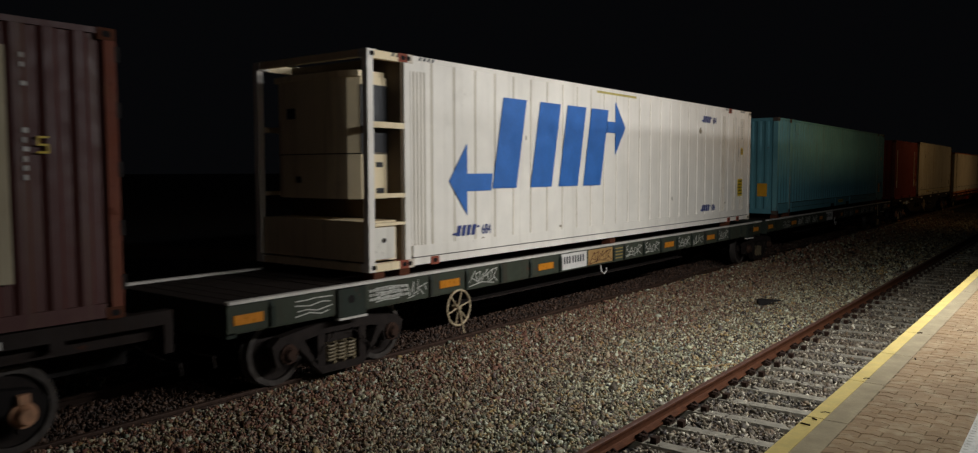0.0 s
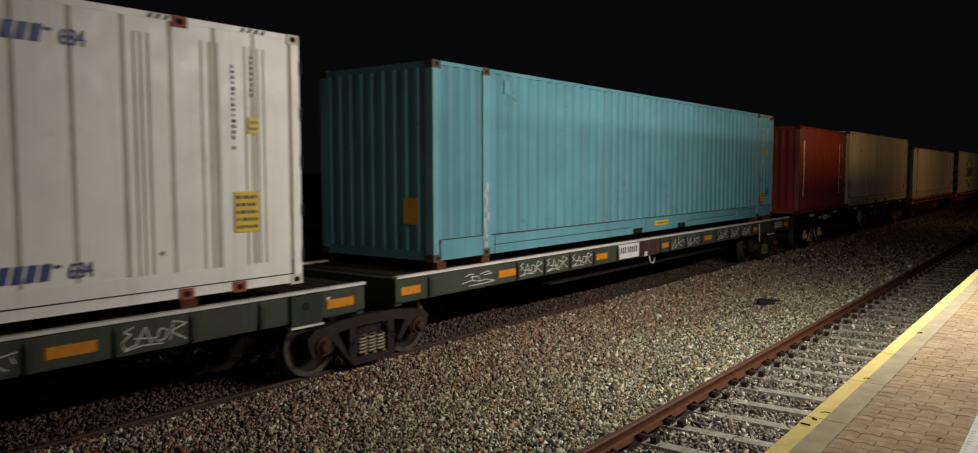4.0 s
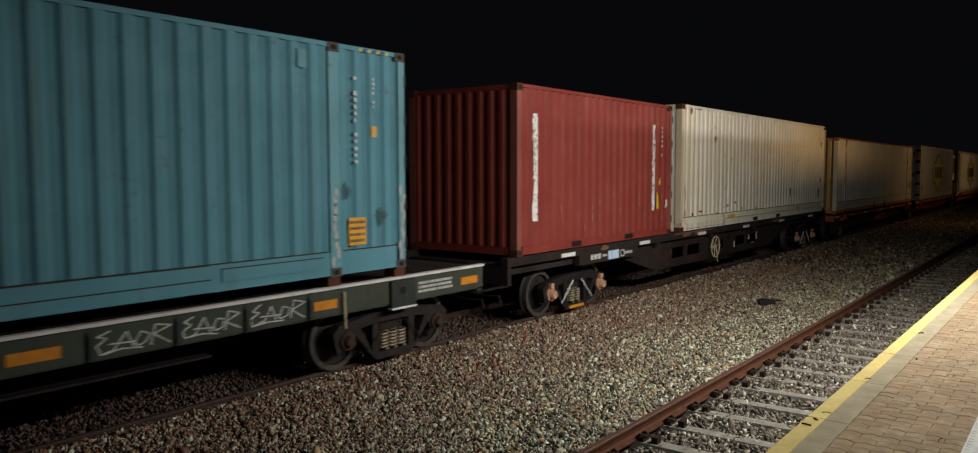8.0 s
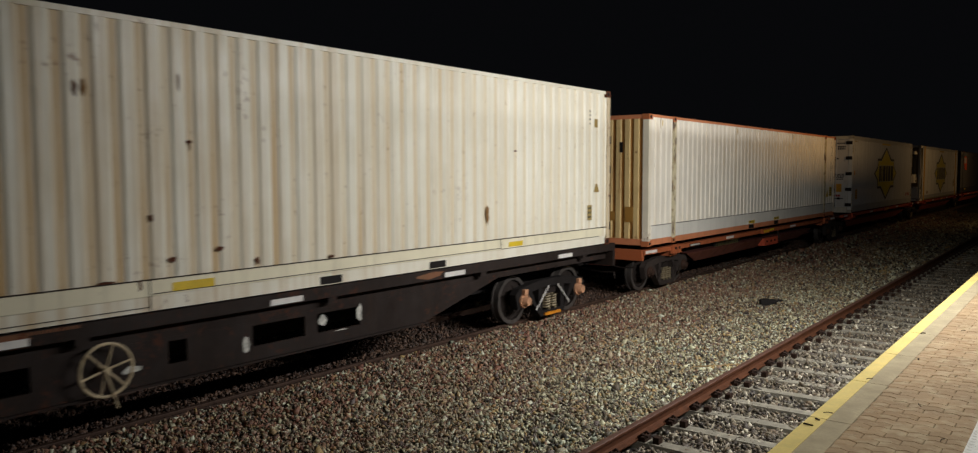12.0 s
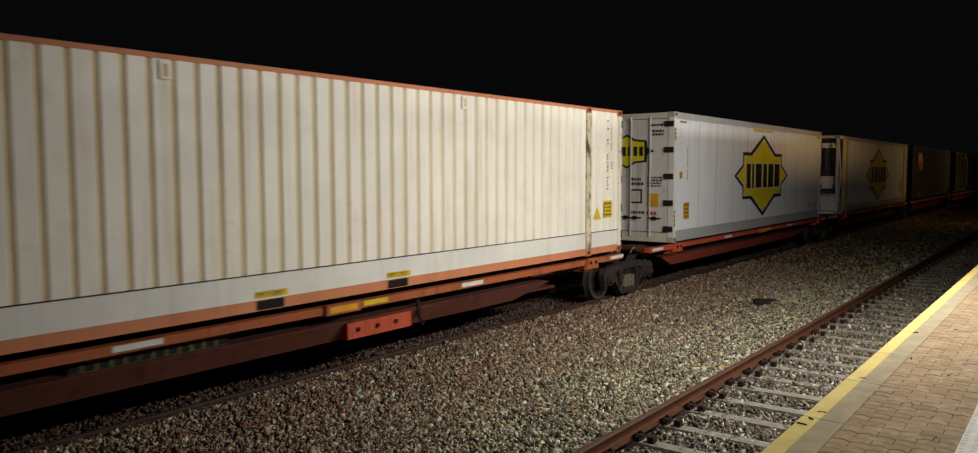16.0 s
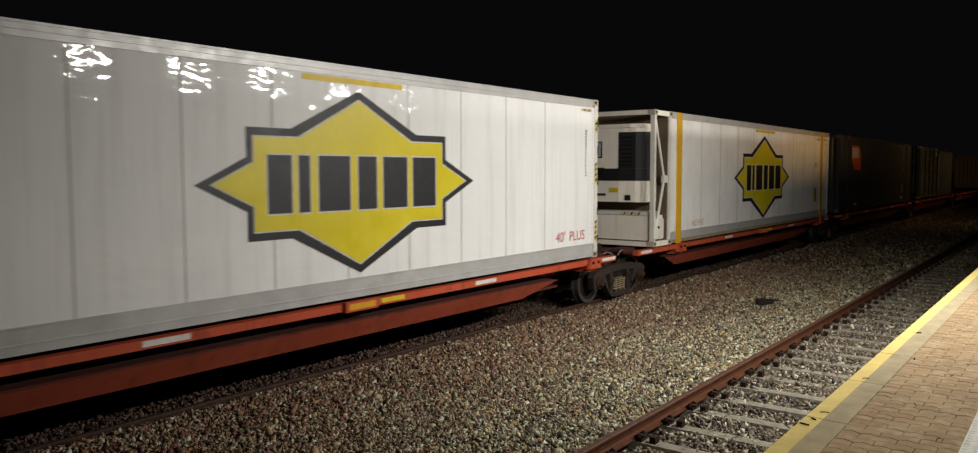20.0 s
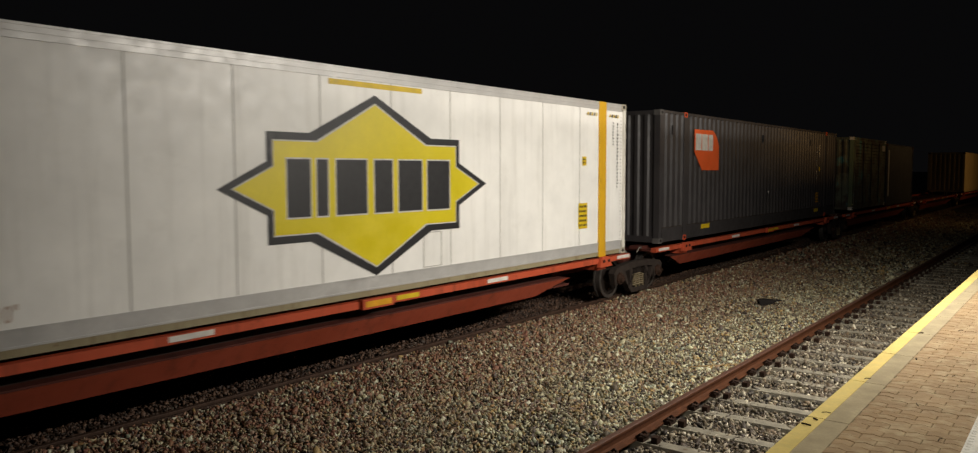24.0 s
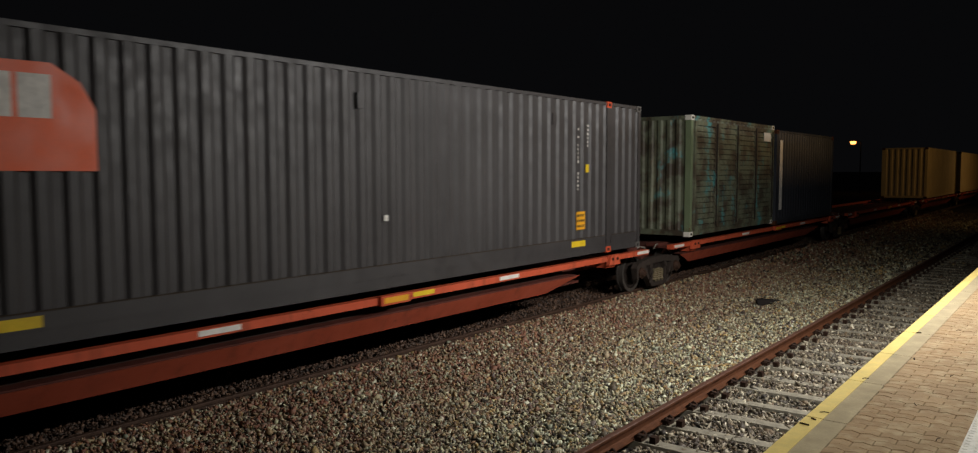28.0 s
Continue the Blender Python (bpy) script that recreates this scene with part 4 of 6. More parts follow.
# ---- containers ----
def sheet(bm, prof, z0, z1, axis="x", grooves=None):
    """A folded steel sheet: prof is a list of (along, out), drawn upright from z0 to z1."""
    f = (lambda u, o, z: (o, u, z)) if axis == "x" else (lambda u, o, z: (u, o, z))
    lo, hi = [bm.verts.new(f(u, o, z0)) for u, o in prof], [bm.verts.new(f(u, o, z1)) for u, o in prof]
    for i in range(len(prof) - 1):
        face = bm.faces.new((lo[i], lo[i + 1], hi[i + 1], hi[i]))
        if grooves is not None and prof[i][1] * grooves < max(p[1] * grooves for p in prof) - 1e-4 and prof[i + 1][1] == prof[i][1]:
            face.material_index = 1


def waves(u0, u1, out, depth, pitch, flat=0.32, slope=0.18, shift=0.0):
    """A trapezoid wave profile; shift moves the waves along inside their span."""
    n = max(1, round((u1 - u0) / pitch))
    p = (u1 - u0) / n
    prof = []
    for i in range(n):
        a = u0 + i * p
        prof += [(a, out), (a + flat * p, out), (a + (flat + slope) * p, out - depth), (a + (1 - slope) * p, out - depth)]
    if shift:
        prof = [(u0, out)] + [(u + shift, o) for u, o in prof if u0 + 0.01 < u + shift < u1 - 0.01] + [(u1 - 0.005, out)]
    return prof + [(u1, out)]


def casting_mesh():
    """A corner casting with its oval holes."""
    bm = bmesh.new()
    box(bm, -0.162, 0.0, 0.0, 0.178, 0.0, 0.118)
    return finish(bm, "corner_casting", RUST, 0.008)


FACE_OUT = W / 2
SEAM_DARK = plain("dirty_seam", "3a3026", 0.8, 0.0, 0.3, 8, 0.1)
CASTING = casting_mesh()


def casting(parent, x, y, z, material, sx=1, dy=0):
    """One casting with its outer faces at x and y; its dark eye faces the side."""
    key = "casting_" + material.name
    me = bpy.data.meshes.get(key)
    if me is None:
        me = CASTING.copy()
        me.name = key
        me.materials.clear()
        me.materials.append(material)
    c = part("corner_casting", me, None, parent, at=pose(x, y, z) if sx > 0 else pose(x, y + 0.178, z, 0, 0, 180))
    if sx > 0:
        hole = bpy.data.meshes.get("eye")
        if hole is None:
            bm = bmesh.new()
            prism(bm, [(0.055, 0.03), (0.123, 0.03), (0.135, 0.059), (0.123, 0.09), (0.055, 0.09), (0.043, 0.059)], "x", 0.001, 0.003)
            hole = finish(bm, "eye", BLACK_STEEL)
        part("casting_hole", hole, None, c)
    return c


def container(name, label, s, L, z, H, mat, rail_mat=None, post_mat=None, pitch=0.278, depth=0.036, flat=0.32, slope=0.18, inset=None, band=0.16,
              groove_mat=None, lip=None, end="wall", top=0.06, cast_mat=None, roof=True, y_body=0.0, end_pitch=0.25, inset_mat=None, end_mat=None, end_groove_shade=None, shift=0.0):
    """A shipping container, its near lower corner at the thing's origin in y and z; x is across, with the middle at 0."""
    rail_mat, post_mat, cast_mat = rail_mat or mat, post_mat or mat, cast_mat or RUST
    c = on_train(thing(name, label, "shipping container", "containers on the train"), s, z)
    half = W / 2
    bm = bmesh.new()
    box(bm, -half + 0.08, half - 0.08, y_body + 0.08, L - 0.08, 0.06, H - 0.05)
    part("lining", bm, mat, c)
    cuts = [0.0] + ([inset, L - inset] if inset else []) + [L]
    cuts[0] = y_body
    for sx in (-1, 1):
        for a, b in zip(cuts, cuts[1:]):
            bm = bmesh.new()
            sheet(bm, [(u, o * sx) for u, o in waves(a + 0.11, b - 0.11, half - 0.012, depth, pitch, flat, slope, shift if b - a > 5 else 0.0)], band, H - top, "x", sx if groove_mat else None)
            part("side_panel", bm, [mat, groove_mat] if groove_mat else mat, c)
        bm = bmesh.new()
        x0, x1 = sorted((sx * (half - 0.08), sx * (half - 0.006)))
        box(bm, x0, x1, y_body + 0.17, L - 0.17, 0.02, band)
        part("bottom_rail", bm, rail_mat, c, "", 0.005)
        # a dark strip stands in for the shadow gap along the band's top
        if lip and sx > 0:
            for a, b in zip(cuts, cuts[1:]):
                bm = bmesh.new()
                box(bm, FACE_OUT - 0.02, FACE_OUT + 0.0015, a + 0.13, b - 0.13, lip, lip + 0.012)
                part("band_seam", bm, SEAM_DARK, c, "dark line standing in for the shadow at the band's edge")
        bm = bmesh.new()
        box(bm, x0, x1, y_body + 0.17, L - 0.17, H - top, H - 0.004)
        part("top_rail", bm, rail_mat, c, "", 0.005)
        for y0 in [y_body, L - 0.12] + ([inset - 0.09, L - inset - 0.09] if inset else []):
            bm = bmesh.new()
            w = 0.12 if y0 in (y_body, L - 0.12) else 0.18
            x2, x3 = sorted((sx * (half - 0.14), sx * (half + (0.002 if w < 0.15 else 0.004))))
            box(bm, x2, x3, y0 + 0.001, y0 + w - 0.001, 0.119, H - 0.119)
            part("corner_post", bm, post_mat if w < 0.15 else inset_mat or post_mat, c, "", 0.008)
            for zz in (0.0, H - 0.118):
                casting(c, sx * half + sx * 0.004, (y0 if y0 < L / 2 else y0 + w - 0.178), zz, cast_mat, sx)
    if end == "wall":
        bm = bmesh.new()
        sheet(bm, waves(-half + 0.14, half - 0.14, 0.004, -max(depth, 0.03), end_pitch, min(flat, 0.5), slope), 0.16, H - 0.1, "y", -1 if end_groove_shade else None)
        part("end_panel", bm, [end_mat, end_groove_shade] if end_groove_shade else end_mat or mat, c)
        for zz in ((0.02, 0.16), (H - 0.1, H - 0.01)):
            bm = bmesh.new()
            box(bm, -half + 0.165, half - 0.165, 0.012, 0.09, *zz)
            part("end_rail", bm, rail_mat, c, "", 0.005)
    for k in (-1, 1):
        bm = bmesh.new()
        box(bm, min(0.01 * k, k * (half - 0.15)), max(0.01 * k, k * (half - 0.15)), L - 0.06, L - 0.012, 0.13, H - 0.10)
        d = part("door", bm, mat, c, "", 0.006)
        for q in (0.35, 0.8):
            bm = bmesh.new()
            tube(bm, [(k * q, L - 0.002, 0.1), (k * q, L - 0.002, H - 0.1)], 0.017)
            part("locking_bar", bm, WHITE_EDGE, d)
    for zz in (0.28, 0.82, 1.4, 1.98, 2.52):
        bm = bmesh.new()
        box(bm, half - 0.10, half + 0.006, L - 0.012, L + 0.03, zz, zz + 0.15)
        part("hinge", bm, FRAME_STEEL, c, "dark door hinge", 0.006)
    if roof:
        bm = bmesh.new()
        sheet_prof = waves(y_body + 0.1, L - 0.1, H - 0.012, 0.02, 0.4)
        lo, hi = [bm.verts.new((-half + 0.06, u, o)) for u, o in sheet_prof], [bm.verts.new((half - 0.06, u, o)) for u, o in sheet_prof]
        for i in range(len(sheet_prof) - 1):
            bm.faces.new((lo[i], hi[i], hi[i + 1], lo[i + 1]))
        part("roof", bm, mat, c)
    return c


FACE = W / 2


def decal(c, y0, y1, z0, z1, material, name="label", label="", x=None, thick=0.003):
    bm = bmesh.new()
    x = FACE + 0.001 if x is None else x
    box(bm, x, x + thick, y0, y1, z0, z1)
    return part(name, bm, material, c, label)


def poly_decal(c, pts, material, name, label="", x=None, thick=0.003):
    bm = bmesh.new()
    x = FACE + 0.001 if x is None else x
    prism(bm, pts, "x", x, x + thick)
    return part(name, bm, material, c, label)


def blotch(c, y, z, ry, rz, material, name="rust_stain", x=None, seed=0, label=""):
    """A stain with a ragged outline and a drip."""
    rr = random.Random(seed + int(y * 100))
    n = 11
    pts = [(y + ry * rr.uniform(0.55, 1.1) * math.cos(k * math.tau / n), z + rz * rr.uniform(0.55, 1.1) * math.sin(k * math.tau / n)) for k in range(n)]
    return poly_decal(c, pts, material, name, label, x, 0.0015)


def warning(c, y0, y1, z0, z1, rows, seed=0, material=ORANGE_LABEL, x=None):
    """A warning label with unreadable rows of print."""
    x = FACE + 0.001 if x is None else x
    d = decal(c, y0, y1, z0, z1, material, "warning_label", "yellow warning label with black print", x)
    part("print", bars(random.Random(seed), y0 + 0.02, y1 - 0.02, z0 + 0.02, z1 - 0.02, rows, x + 0.0035, 0.55), INK, d, kind="stuff")


def column_print(c, y, z0, z1, size, material, seed=0, x=None):
    """Upright rows of small print, one bar a letter."""
    rng = random.Random(seed)
    bm = bmesh.new()
    x = FACE + 0.001 if x is None else x
    z = z1
    while z > z0:
        if rng.random() < 0.85:
            box(bm, x, x + 0.003, y, y + size * rng.uniform(0.3, 0.6), z - size * rng.uniform(0.4, 0.68), z)
        z -= size
    part("column_print", bm, material, c, "upright column of small print", kind="stuff")


def put_words(c, words, height, material, y, z, name="lettering", squeeze=1.0, x=None):
    me = text_mesh(words, height, material, squeeze)
    return part(name, me, None, c, at=pose(FACE + 0.003 if x is None else x, y, z))

# ---- the wagons of this train ----
skeletal_wagon(-15.2, 4.55, 3, (2.3, 17.4))
flat_wagon(5.2, 23.15, 5, (1.85, 18.25), 7.47, [0.6, 3.42, 4.26, 5.15, 6.01, 6.97, 8.99, 9.46, 10.35, 11.22, 12.08, 12.93, 13.75, 14.58, 15.42, 16.3, 17.15],
           [("amber", 0.08, 0.48), ("lines", 0.9, 1.62), ("lines", 2.25, 2.9), ("short", 2.86, 3.42), ("amber", 3.63, 4.09), ("wild", 4.26, 5.15), ("amber", 6.27, 6.75), ("long", 9.46, 10.35),
            ("long", 10.35, 11.22), ("amber", 11.42, 11.9), ("long", 12.08, 12.93), ("short", 12.93, 13.75), ("amber", 13.9, 14.38), ("long", 14.58, 15.42), ("amber", 17.3, 17.75)], 3.98, (True, False), [(2.4, 1.385), (2.9, 1.385), (15.4, 1.385), (9, 1.385)], pads=(1.85, 16.95))
flat_wagon(23.75, 41.72, 8, (16.12,), 6.97, [0.7, 2.93, 3.77, 4.62, 5.51, 6.46, 8.47, 8.98, 9.87, 10.8, 11.78, 12.7, 13.56, 14.48],
           [("amber", 0.1, 0.5), ("loops", 1.4, 2.35), ("amber", 2.4, 2.87), ("long", 2.93, 3.77), ("long", 3.77, 4.62), ("long", 4.62, 5.51), ("amber", 5.58, 6.04), ("amber", 8.54, 8.91), ("short", 8.98, 9.87),
            ("short", 9.87, 10.8), ("amber", 11.02, 11.5), ("long", 11.78, 12.7), ("long", 12.7, 13.56), ("long", 13.56, 14.48), ("amber", 14.54, 14.92), ("amber", 17.42, 17.82)], None, (False, True), [(2.08, 1.40), (14.9, 1.40), (1.0, 1.40), (16.1, 1.40)], False)
w = skeletal_wagon(42.42, 61.95, 11, (2.4, 17.4), 9.15, holes=[(6.8, 7.5), (7.7, 8.5), (9.89, 10.11), (10.96, 11.74), (11.94, 12.68)])
for k, (y0, y1, z0, z1, x) in enumerate(((11.96, 12.12, 0.73, 0.92, 1.036), (12.60, 12.72, 0.70, 0.98, 1.041), (10.80, 10.92, 0.60, 0.86, 1.041), (9.32, 9.62, 0.66, 0.75, 1.041), (12.2, 12.5, 0.655, 0.675, 1.041))):
    blotch(w, (y0 + y1) / 2, (z0 + z1) / 2, (y1 - y0) / 2, (z1 - z0) / 2, CHALK, "paint_splash", x, k, "splash of white paint")
for k, (y0, y1) in enumerate(((6.9, 7.6), (7.7, 8.6), (3.1, 3.5), (13.6, 14.3))):
    blotch(w, (y0 + y1) / 2, 1.225, (y1 - y0) / 2, 0.06, PALE_RUST, "rust_stain", 1.2005, k + 9)
part("rusty_plate", bars(random.Random(5), 6.6, 8.9, 1.255, 1.29, 1, 1.2005, 0.1), PALE_RUST, w, "rusty scraped rail edge", kind="stuff")
orange_unit(63.1, 78.85, 1, (1.65, 14.3), (1.6, 16.3), (True, False), 8.02)
orange_unit(80.0, 94.75, 2, (1.45, 13.75), (15.2,), mid=7.6)
orange_unit(95.65, 111.2, 3, (2.2, 14.35), (16.25,), mid=8.12)
orange_unit(112.35, 128.1, 4, (1.6, 14.0), (16.55,), mid=7.71)
orange_unit(129.2, 144.6, 5, (1.3, 13.9), (16.1,))
orange_unit(145.8, 161.5, 6, (1.4, 14.2), (16.6,))
orange_unit(163.0, 178.6, 7, (1.4, 14.2), (16.3,))
orange_unit(179.2, 194.0, 8, (1.4, 13.4), (13.2,), (False, True))

# ---- dark red container with a pale lettered panel ----
MAROON = paint("48201a", 0.35, 0.35, 0.55)
c = container("maroon_container", "dark red corrugated container with a pale panel", -2.08, 6.1, 1.297, 2.84, MAROON, post_mat=paint("6d3a28", 0.75, 0.5, 0.7))
p = decal(c, 2.3, 5.09, 0.45, 2.57, paint("aea287", 0.3, 0.6, 0.6), "sign_panel", "pale panel with red lettering shapes", FACE + 0.001, 0.004)
for k in range(7):
    z = 0.55 + 0.28 * k
    decal(p, 4.72 - 0.05 * (k % 2), 4.96, z, z + 0.17, RED_PRINT if k > 2 else INK, "lettering_bar", "", FACE + 0.0055)
column_print(c, 5.22, 2.2, 2.52, 0.085, WHITE_PRINT, 4)
column_print(c, 5.22, 1.35, 1.85, 0.085, WHITE_PRINT, 6)
for z0, z1, y0, y1 in ((1.62, 1.64, 5.34, 5.44), (1.69, 1.71, 5.34, 5.44), (1.76, 1.78, 5.34, 5.44), (1.64, 1.69, 5.42, 5.44), (1.71, 1.76, 5.34, 5.36)):
    decal(c, y0, y1, z0, z1, YELLOW_LABEL, "digit_stroke")

# ---- white refrigerated container with blue arrows ----
CREAM_WHITE = paint("e2dbce", 0.12, 0.22, 0.45, grime="8a7a58")
GROOVE_DIRT = paint("beb4a2", 0.3, 0.6, 0.7)


def reefer_unit(c, L, H, white, inset_depth, dark, rungs=((0.62, 0.04), (1.0, 0.06), (1.95, 0.08)), modern=False):
    """The cooling machine in its recess at the low end of a reefer: housing, dark grille, lower tray, open corner frame."""
    half = W / 2
    d = inset_depth
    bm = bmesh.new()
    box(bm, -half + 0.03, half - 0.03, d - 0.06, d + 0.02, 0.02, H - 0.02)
    # dark brown here carries the shade of the recess
    part("bulkhead", bm, paint("5a4c3a", 0.4, 0.5, 0.7), c, "bulkhead coloured dark for the shade behind the cooling machine")
    # a housing with a rounded plan, front and cheeks in one shell
    plan = [(-0.94, d - 0.08), (-0.94, 0.34), (-0.88, 0.20), (-0.70, 0.11), (-0.3, 0.07), (0.3, 0.07), (0.70, 0.11), (0.88, 0.20), (0.94, 0.34), (0.94, d - 0.08)]

    def shell(z0, z1, grow, keep=(0, 9)):
        bm = bmesh.new()
        p = plan[keep[0]:keep[1] + 1]
        prism(bm, [(u * (1 + grow), v - grow * 0.5) for u, v in p] if len(p) == len(plan) else [(u * (1 + grow), v - grow * 0.5) for u, v in p] + [(u * 0.9, v + 0.05) for u, v in reversed(p)], "z", z0, z1)
        return bm

    u = part("cooling_unit", shell(0.98, 2.66, 0.0), white, c, "beige cooling machine housing", 0.03)
    if modern:
        part("dark_band", shell(1.46, 1.74, 0.012), dark, u, "black band round the housing", 0.006)
        part("grille", shell(1.741, 2.56, 0.012, (5, 9)), dark, u, "black condenser grille", 0.006)
        for k in range(8):
            bm = bmesh.new()
            box(bm, 0.34, 0.66, 0.058, 0.085, 1.80 + 0.09 * k, 1.825 + 0.09 * k)
            part("louvre", bm, BLACK_STEEL, u)
    else:
        part("grille", shell(1.62, 2.55, 0.012, (7, 9)), dark, u, "black condenser grille", 0.006)
        part("panel_joint", shell(1.60, 1.615, 0.004), SEAM_DARK, u, "dark joint between upper and lower housing")
        for xx, zz, ww in ((-0.52, 2.12, 0.15), (-0.34, 1.20, 0.09)):
            bm = bmesh.new()
            box(bm, xx, xx + ww * 1.2, 0.062, 0.10, zz, zz + ww)
            part("maker_plate", bm, INK, u, "small dark plate", 0.01)
        for zz, ww in ((1.42, 0.12), (1.06, 0.14)):
            bm = bmesh.new()
            box(bm, 0.93, 0.955, 0.42, 0.42 + ww, zz, zz + 0.07)
            part("vent_slot", bm, INK, u, "dark slot in the cheek")
    bm = bmesh.new()
    prism(bm, [(-0.90, 0.14), (-0.6, 0.05), (0.6, 0.05), (0.90, 0.14), (0.90, d - 0.08), (-0.90, d - 0.08)], "z", 2.66, 2.74)
    part("cowl", bm, white, u, "", 0.03)
    # a pale service box beside the tray
    bm = bmesh.new()
    box(bm, half - 0.118, half - 0.03, 0.14, d - 0.2, 0.16, 0.60)
    box_ = part("service_box", bm, paint("d8d2c4", 0.2, 0.3, 0.5), c, "white service box with a round valve", 0.02)
    bm = bmesh.new()
    cyl(bm, "x", half - 0.03, half - 0.005, 0.30, 0.42, 0.03, 12)
    part("valve", bm, FRAME_STEEL, box_)
    bm = bmesh.new()
    box(bm, -half + 0.12, half - 0.12, 0.05, d - 0.08, 0.13, 0.68)
    part("lower_tray", bm, white, c, "boxed tray under the cooling machine", 0.015)
    for sx in (-1, 1):
        for zz, hh in rungs + ((H - 0.12, 0.11), (0.0, 0.11)):
            bm = bmesh.new()
            x0, x1 = sorted((sx * (half - 0.09), sx * (half + 0.001)))
            box(bm, x0, x1, 0.115, d - 0.02, zz, zz + hh)
            part("side_rung", bm, white, c, "", 0.006)
    for zz in (0.0, H - 0.1):
        bm = bmesh.new()
        box(bm, -half + 0.14, half - 0.14, 0.01, 0.1, zz, zz + 0.1)
        part("end_rail", bm, white, c, "", 0.006)


N_S, N_Z, N_L, N_H = 7.40, 1.385, 14.72, 2.985
c = container("reefer_container", "dirty white refrigerated container with blue arrow lettering", N_S, N_L, N_Z, N_H, CREAM_WHITE, depth=0.012, pitch=0.52, flat=0.88,
              slope=0.02, groove_mat=GROOVE_DIRT, band=0.30, lip=0.125, end="open", y_body=0.70, top=0.07, cast_mat=paint("c9bda9", 0.4, 0.4, 0.6))
reefer_unit(c, N_L, N_H, paint("e6d4ae", 0.2, 0.45, 0.6, grime="8a6a40"), 0.72, INK)
for sx in (-1, 1):      # open corner frame
    bm = bmesh.new()
    x0, x1 = sorted((sx * (FACE - 0.10), sx * FACE))
    box(bm, x0, x1, 0.0, 0.11, 0.12, N_H - 0.12)
    part("frame_post", bm, CREAM_WHITE, c, "white open end frame", 0.008)
    for zz in (0.0, N_H - 0.118):
        casting(c, sx * FACE, 0.0, zz, CREAM_WHITE, sx)
for yy in (0.68, 13.16):
    for zz in (0.0, N_H - 0.118):
        casting(c, FACE + 0.006, yy - 0.089, zz, paint("8a4a38", 0.6, 0.3, 0.7))
    bm = bmesh.new()
    casting(c, FACE + 0.006, yy + (0.65 if yy < 5 else 0.66) - 0.089, 0.0, paint("8a4a38", 0.6, 0.3, 0.7))
for yy in [0.82 + 0.075 * k for k in range(5)] + [12.65, 12.72, 12.8, 13.4, 13.5, 13.6, 13.95, 14.03, 14.12, 14.2]:
    bm = bmesh.new()
    box(bm, FACE - 0.012, FACE - 0.004, yy, yy + 0.022, 0.3, N_H - 0.22)
    part("rib", bm, GROOVE_DIRT, c)
y_, z_ = (lambda s: s - N_S), (lambda z: z - N_Z)


def blue(pts, name="logo_shape"):
    poly_decal(c, [(y_(a), z_(b)) for a, b in pts], BLUE_PRINT, name, "blue painted logo shape")


blue([(9.06, 2.60), (9.49, 2.07), (9.49, 2.44), (10.10, 2.44), (10.14, 2.71), (9.49, 2.71), (9.49, 3.17)])
for a in (10.14, 11.22, 12.12, 12.98):      # slanted blocks
    blue([(a, 2.47), (a + 0.66, 2.47), (a + 0.96, 3.94), (a + 0.30, 3.94)])
blue([(13.86, 3.50), (14.23, 3.50), (14.23, 3.07), (14.66, 3.62), (14.23, 4.12), (14.23, 3.72), (13.91, 3.72)])
for s, z in ((9.17, 1.76), (18.66, 3.93), (18.66, 1.74)):
    bm = bmesh.new()
    for k in range(4):
        prism(bm, [(y_(s) + 0.06 + 0.12 * k, z_(z)), (y_(s) + 0.14 + 0.12 * k, z_(z)), (y_(s) + 0.18 + 0.12 * k, z_(z) + 0.16), (y_(s) + 0.10 + 0.12 * k, z_(z) + 0.16)], "x", FACE + 0.001, FACE + 0.003)
    box(bm, FACE + 0.001, FACE + 0.003, y_(s) - 0.03, y_(s) + 0.07, z_(z) + 0.02, z_(z) + 0.05)
    box(bm, FACE + 0.001, FACE + 0.003, y_(s) + 0.56, y_(s) + 0.62, z_(z) + 0.11, z_(z) + 0.14)
    part("small_logo", bm, BLUE_INK, c, "small blue logo shapes")
    put_words(c, "684", 0.155, BLUE_INK, y_(s) + 0.68, z_(z), "fleet_number", 0.75)
warning(c, y_(21.18), y_(21.5), z_(2.06), z_(2.52), 5, 3, YELLOW_LABEL)
warning(c, y_(21.38), y_(21.52), z_(3.18), z_(3.36), 2, 4, YELLOW_LABEL)
column_print(c, y_(21.18), z_(3.0), z_(4.05), 0.06, INK, 2)
column_print(c, y_(21.42), z_(3.6), z_(4.05), 0.06, INK, 3)
for s in (7.85, 8.4, 20.2, 21.3):
    for k in range(4):
        poly_decal(c, [(y_(s) + 0.09 * k, N_H - 0.062), (y_(s) + 0.09 * k + 0.04, N_H - 0.062), (y_(s) + 0.09 * k + 0.075, N_H - 0.012), (y_(s) + 0.09 * k + 0.035, N_H - 0.012)], INK, "hazard_stripe")

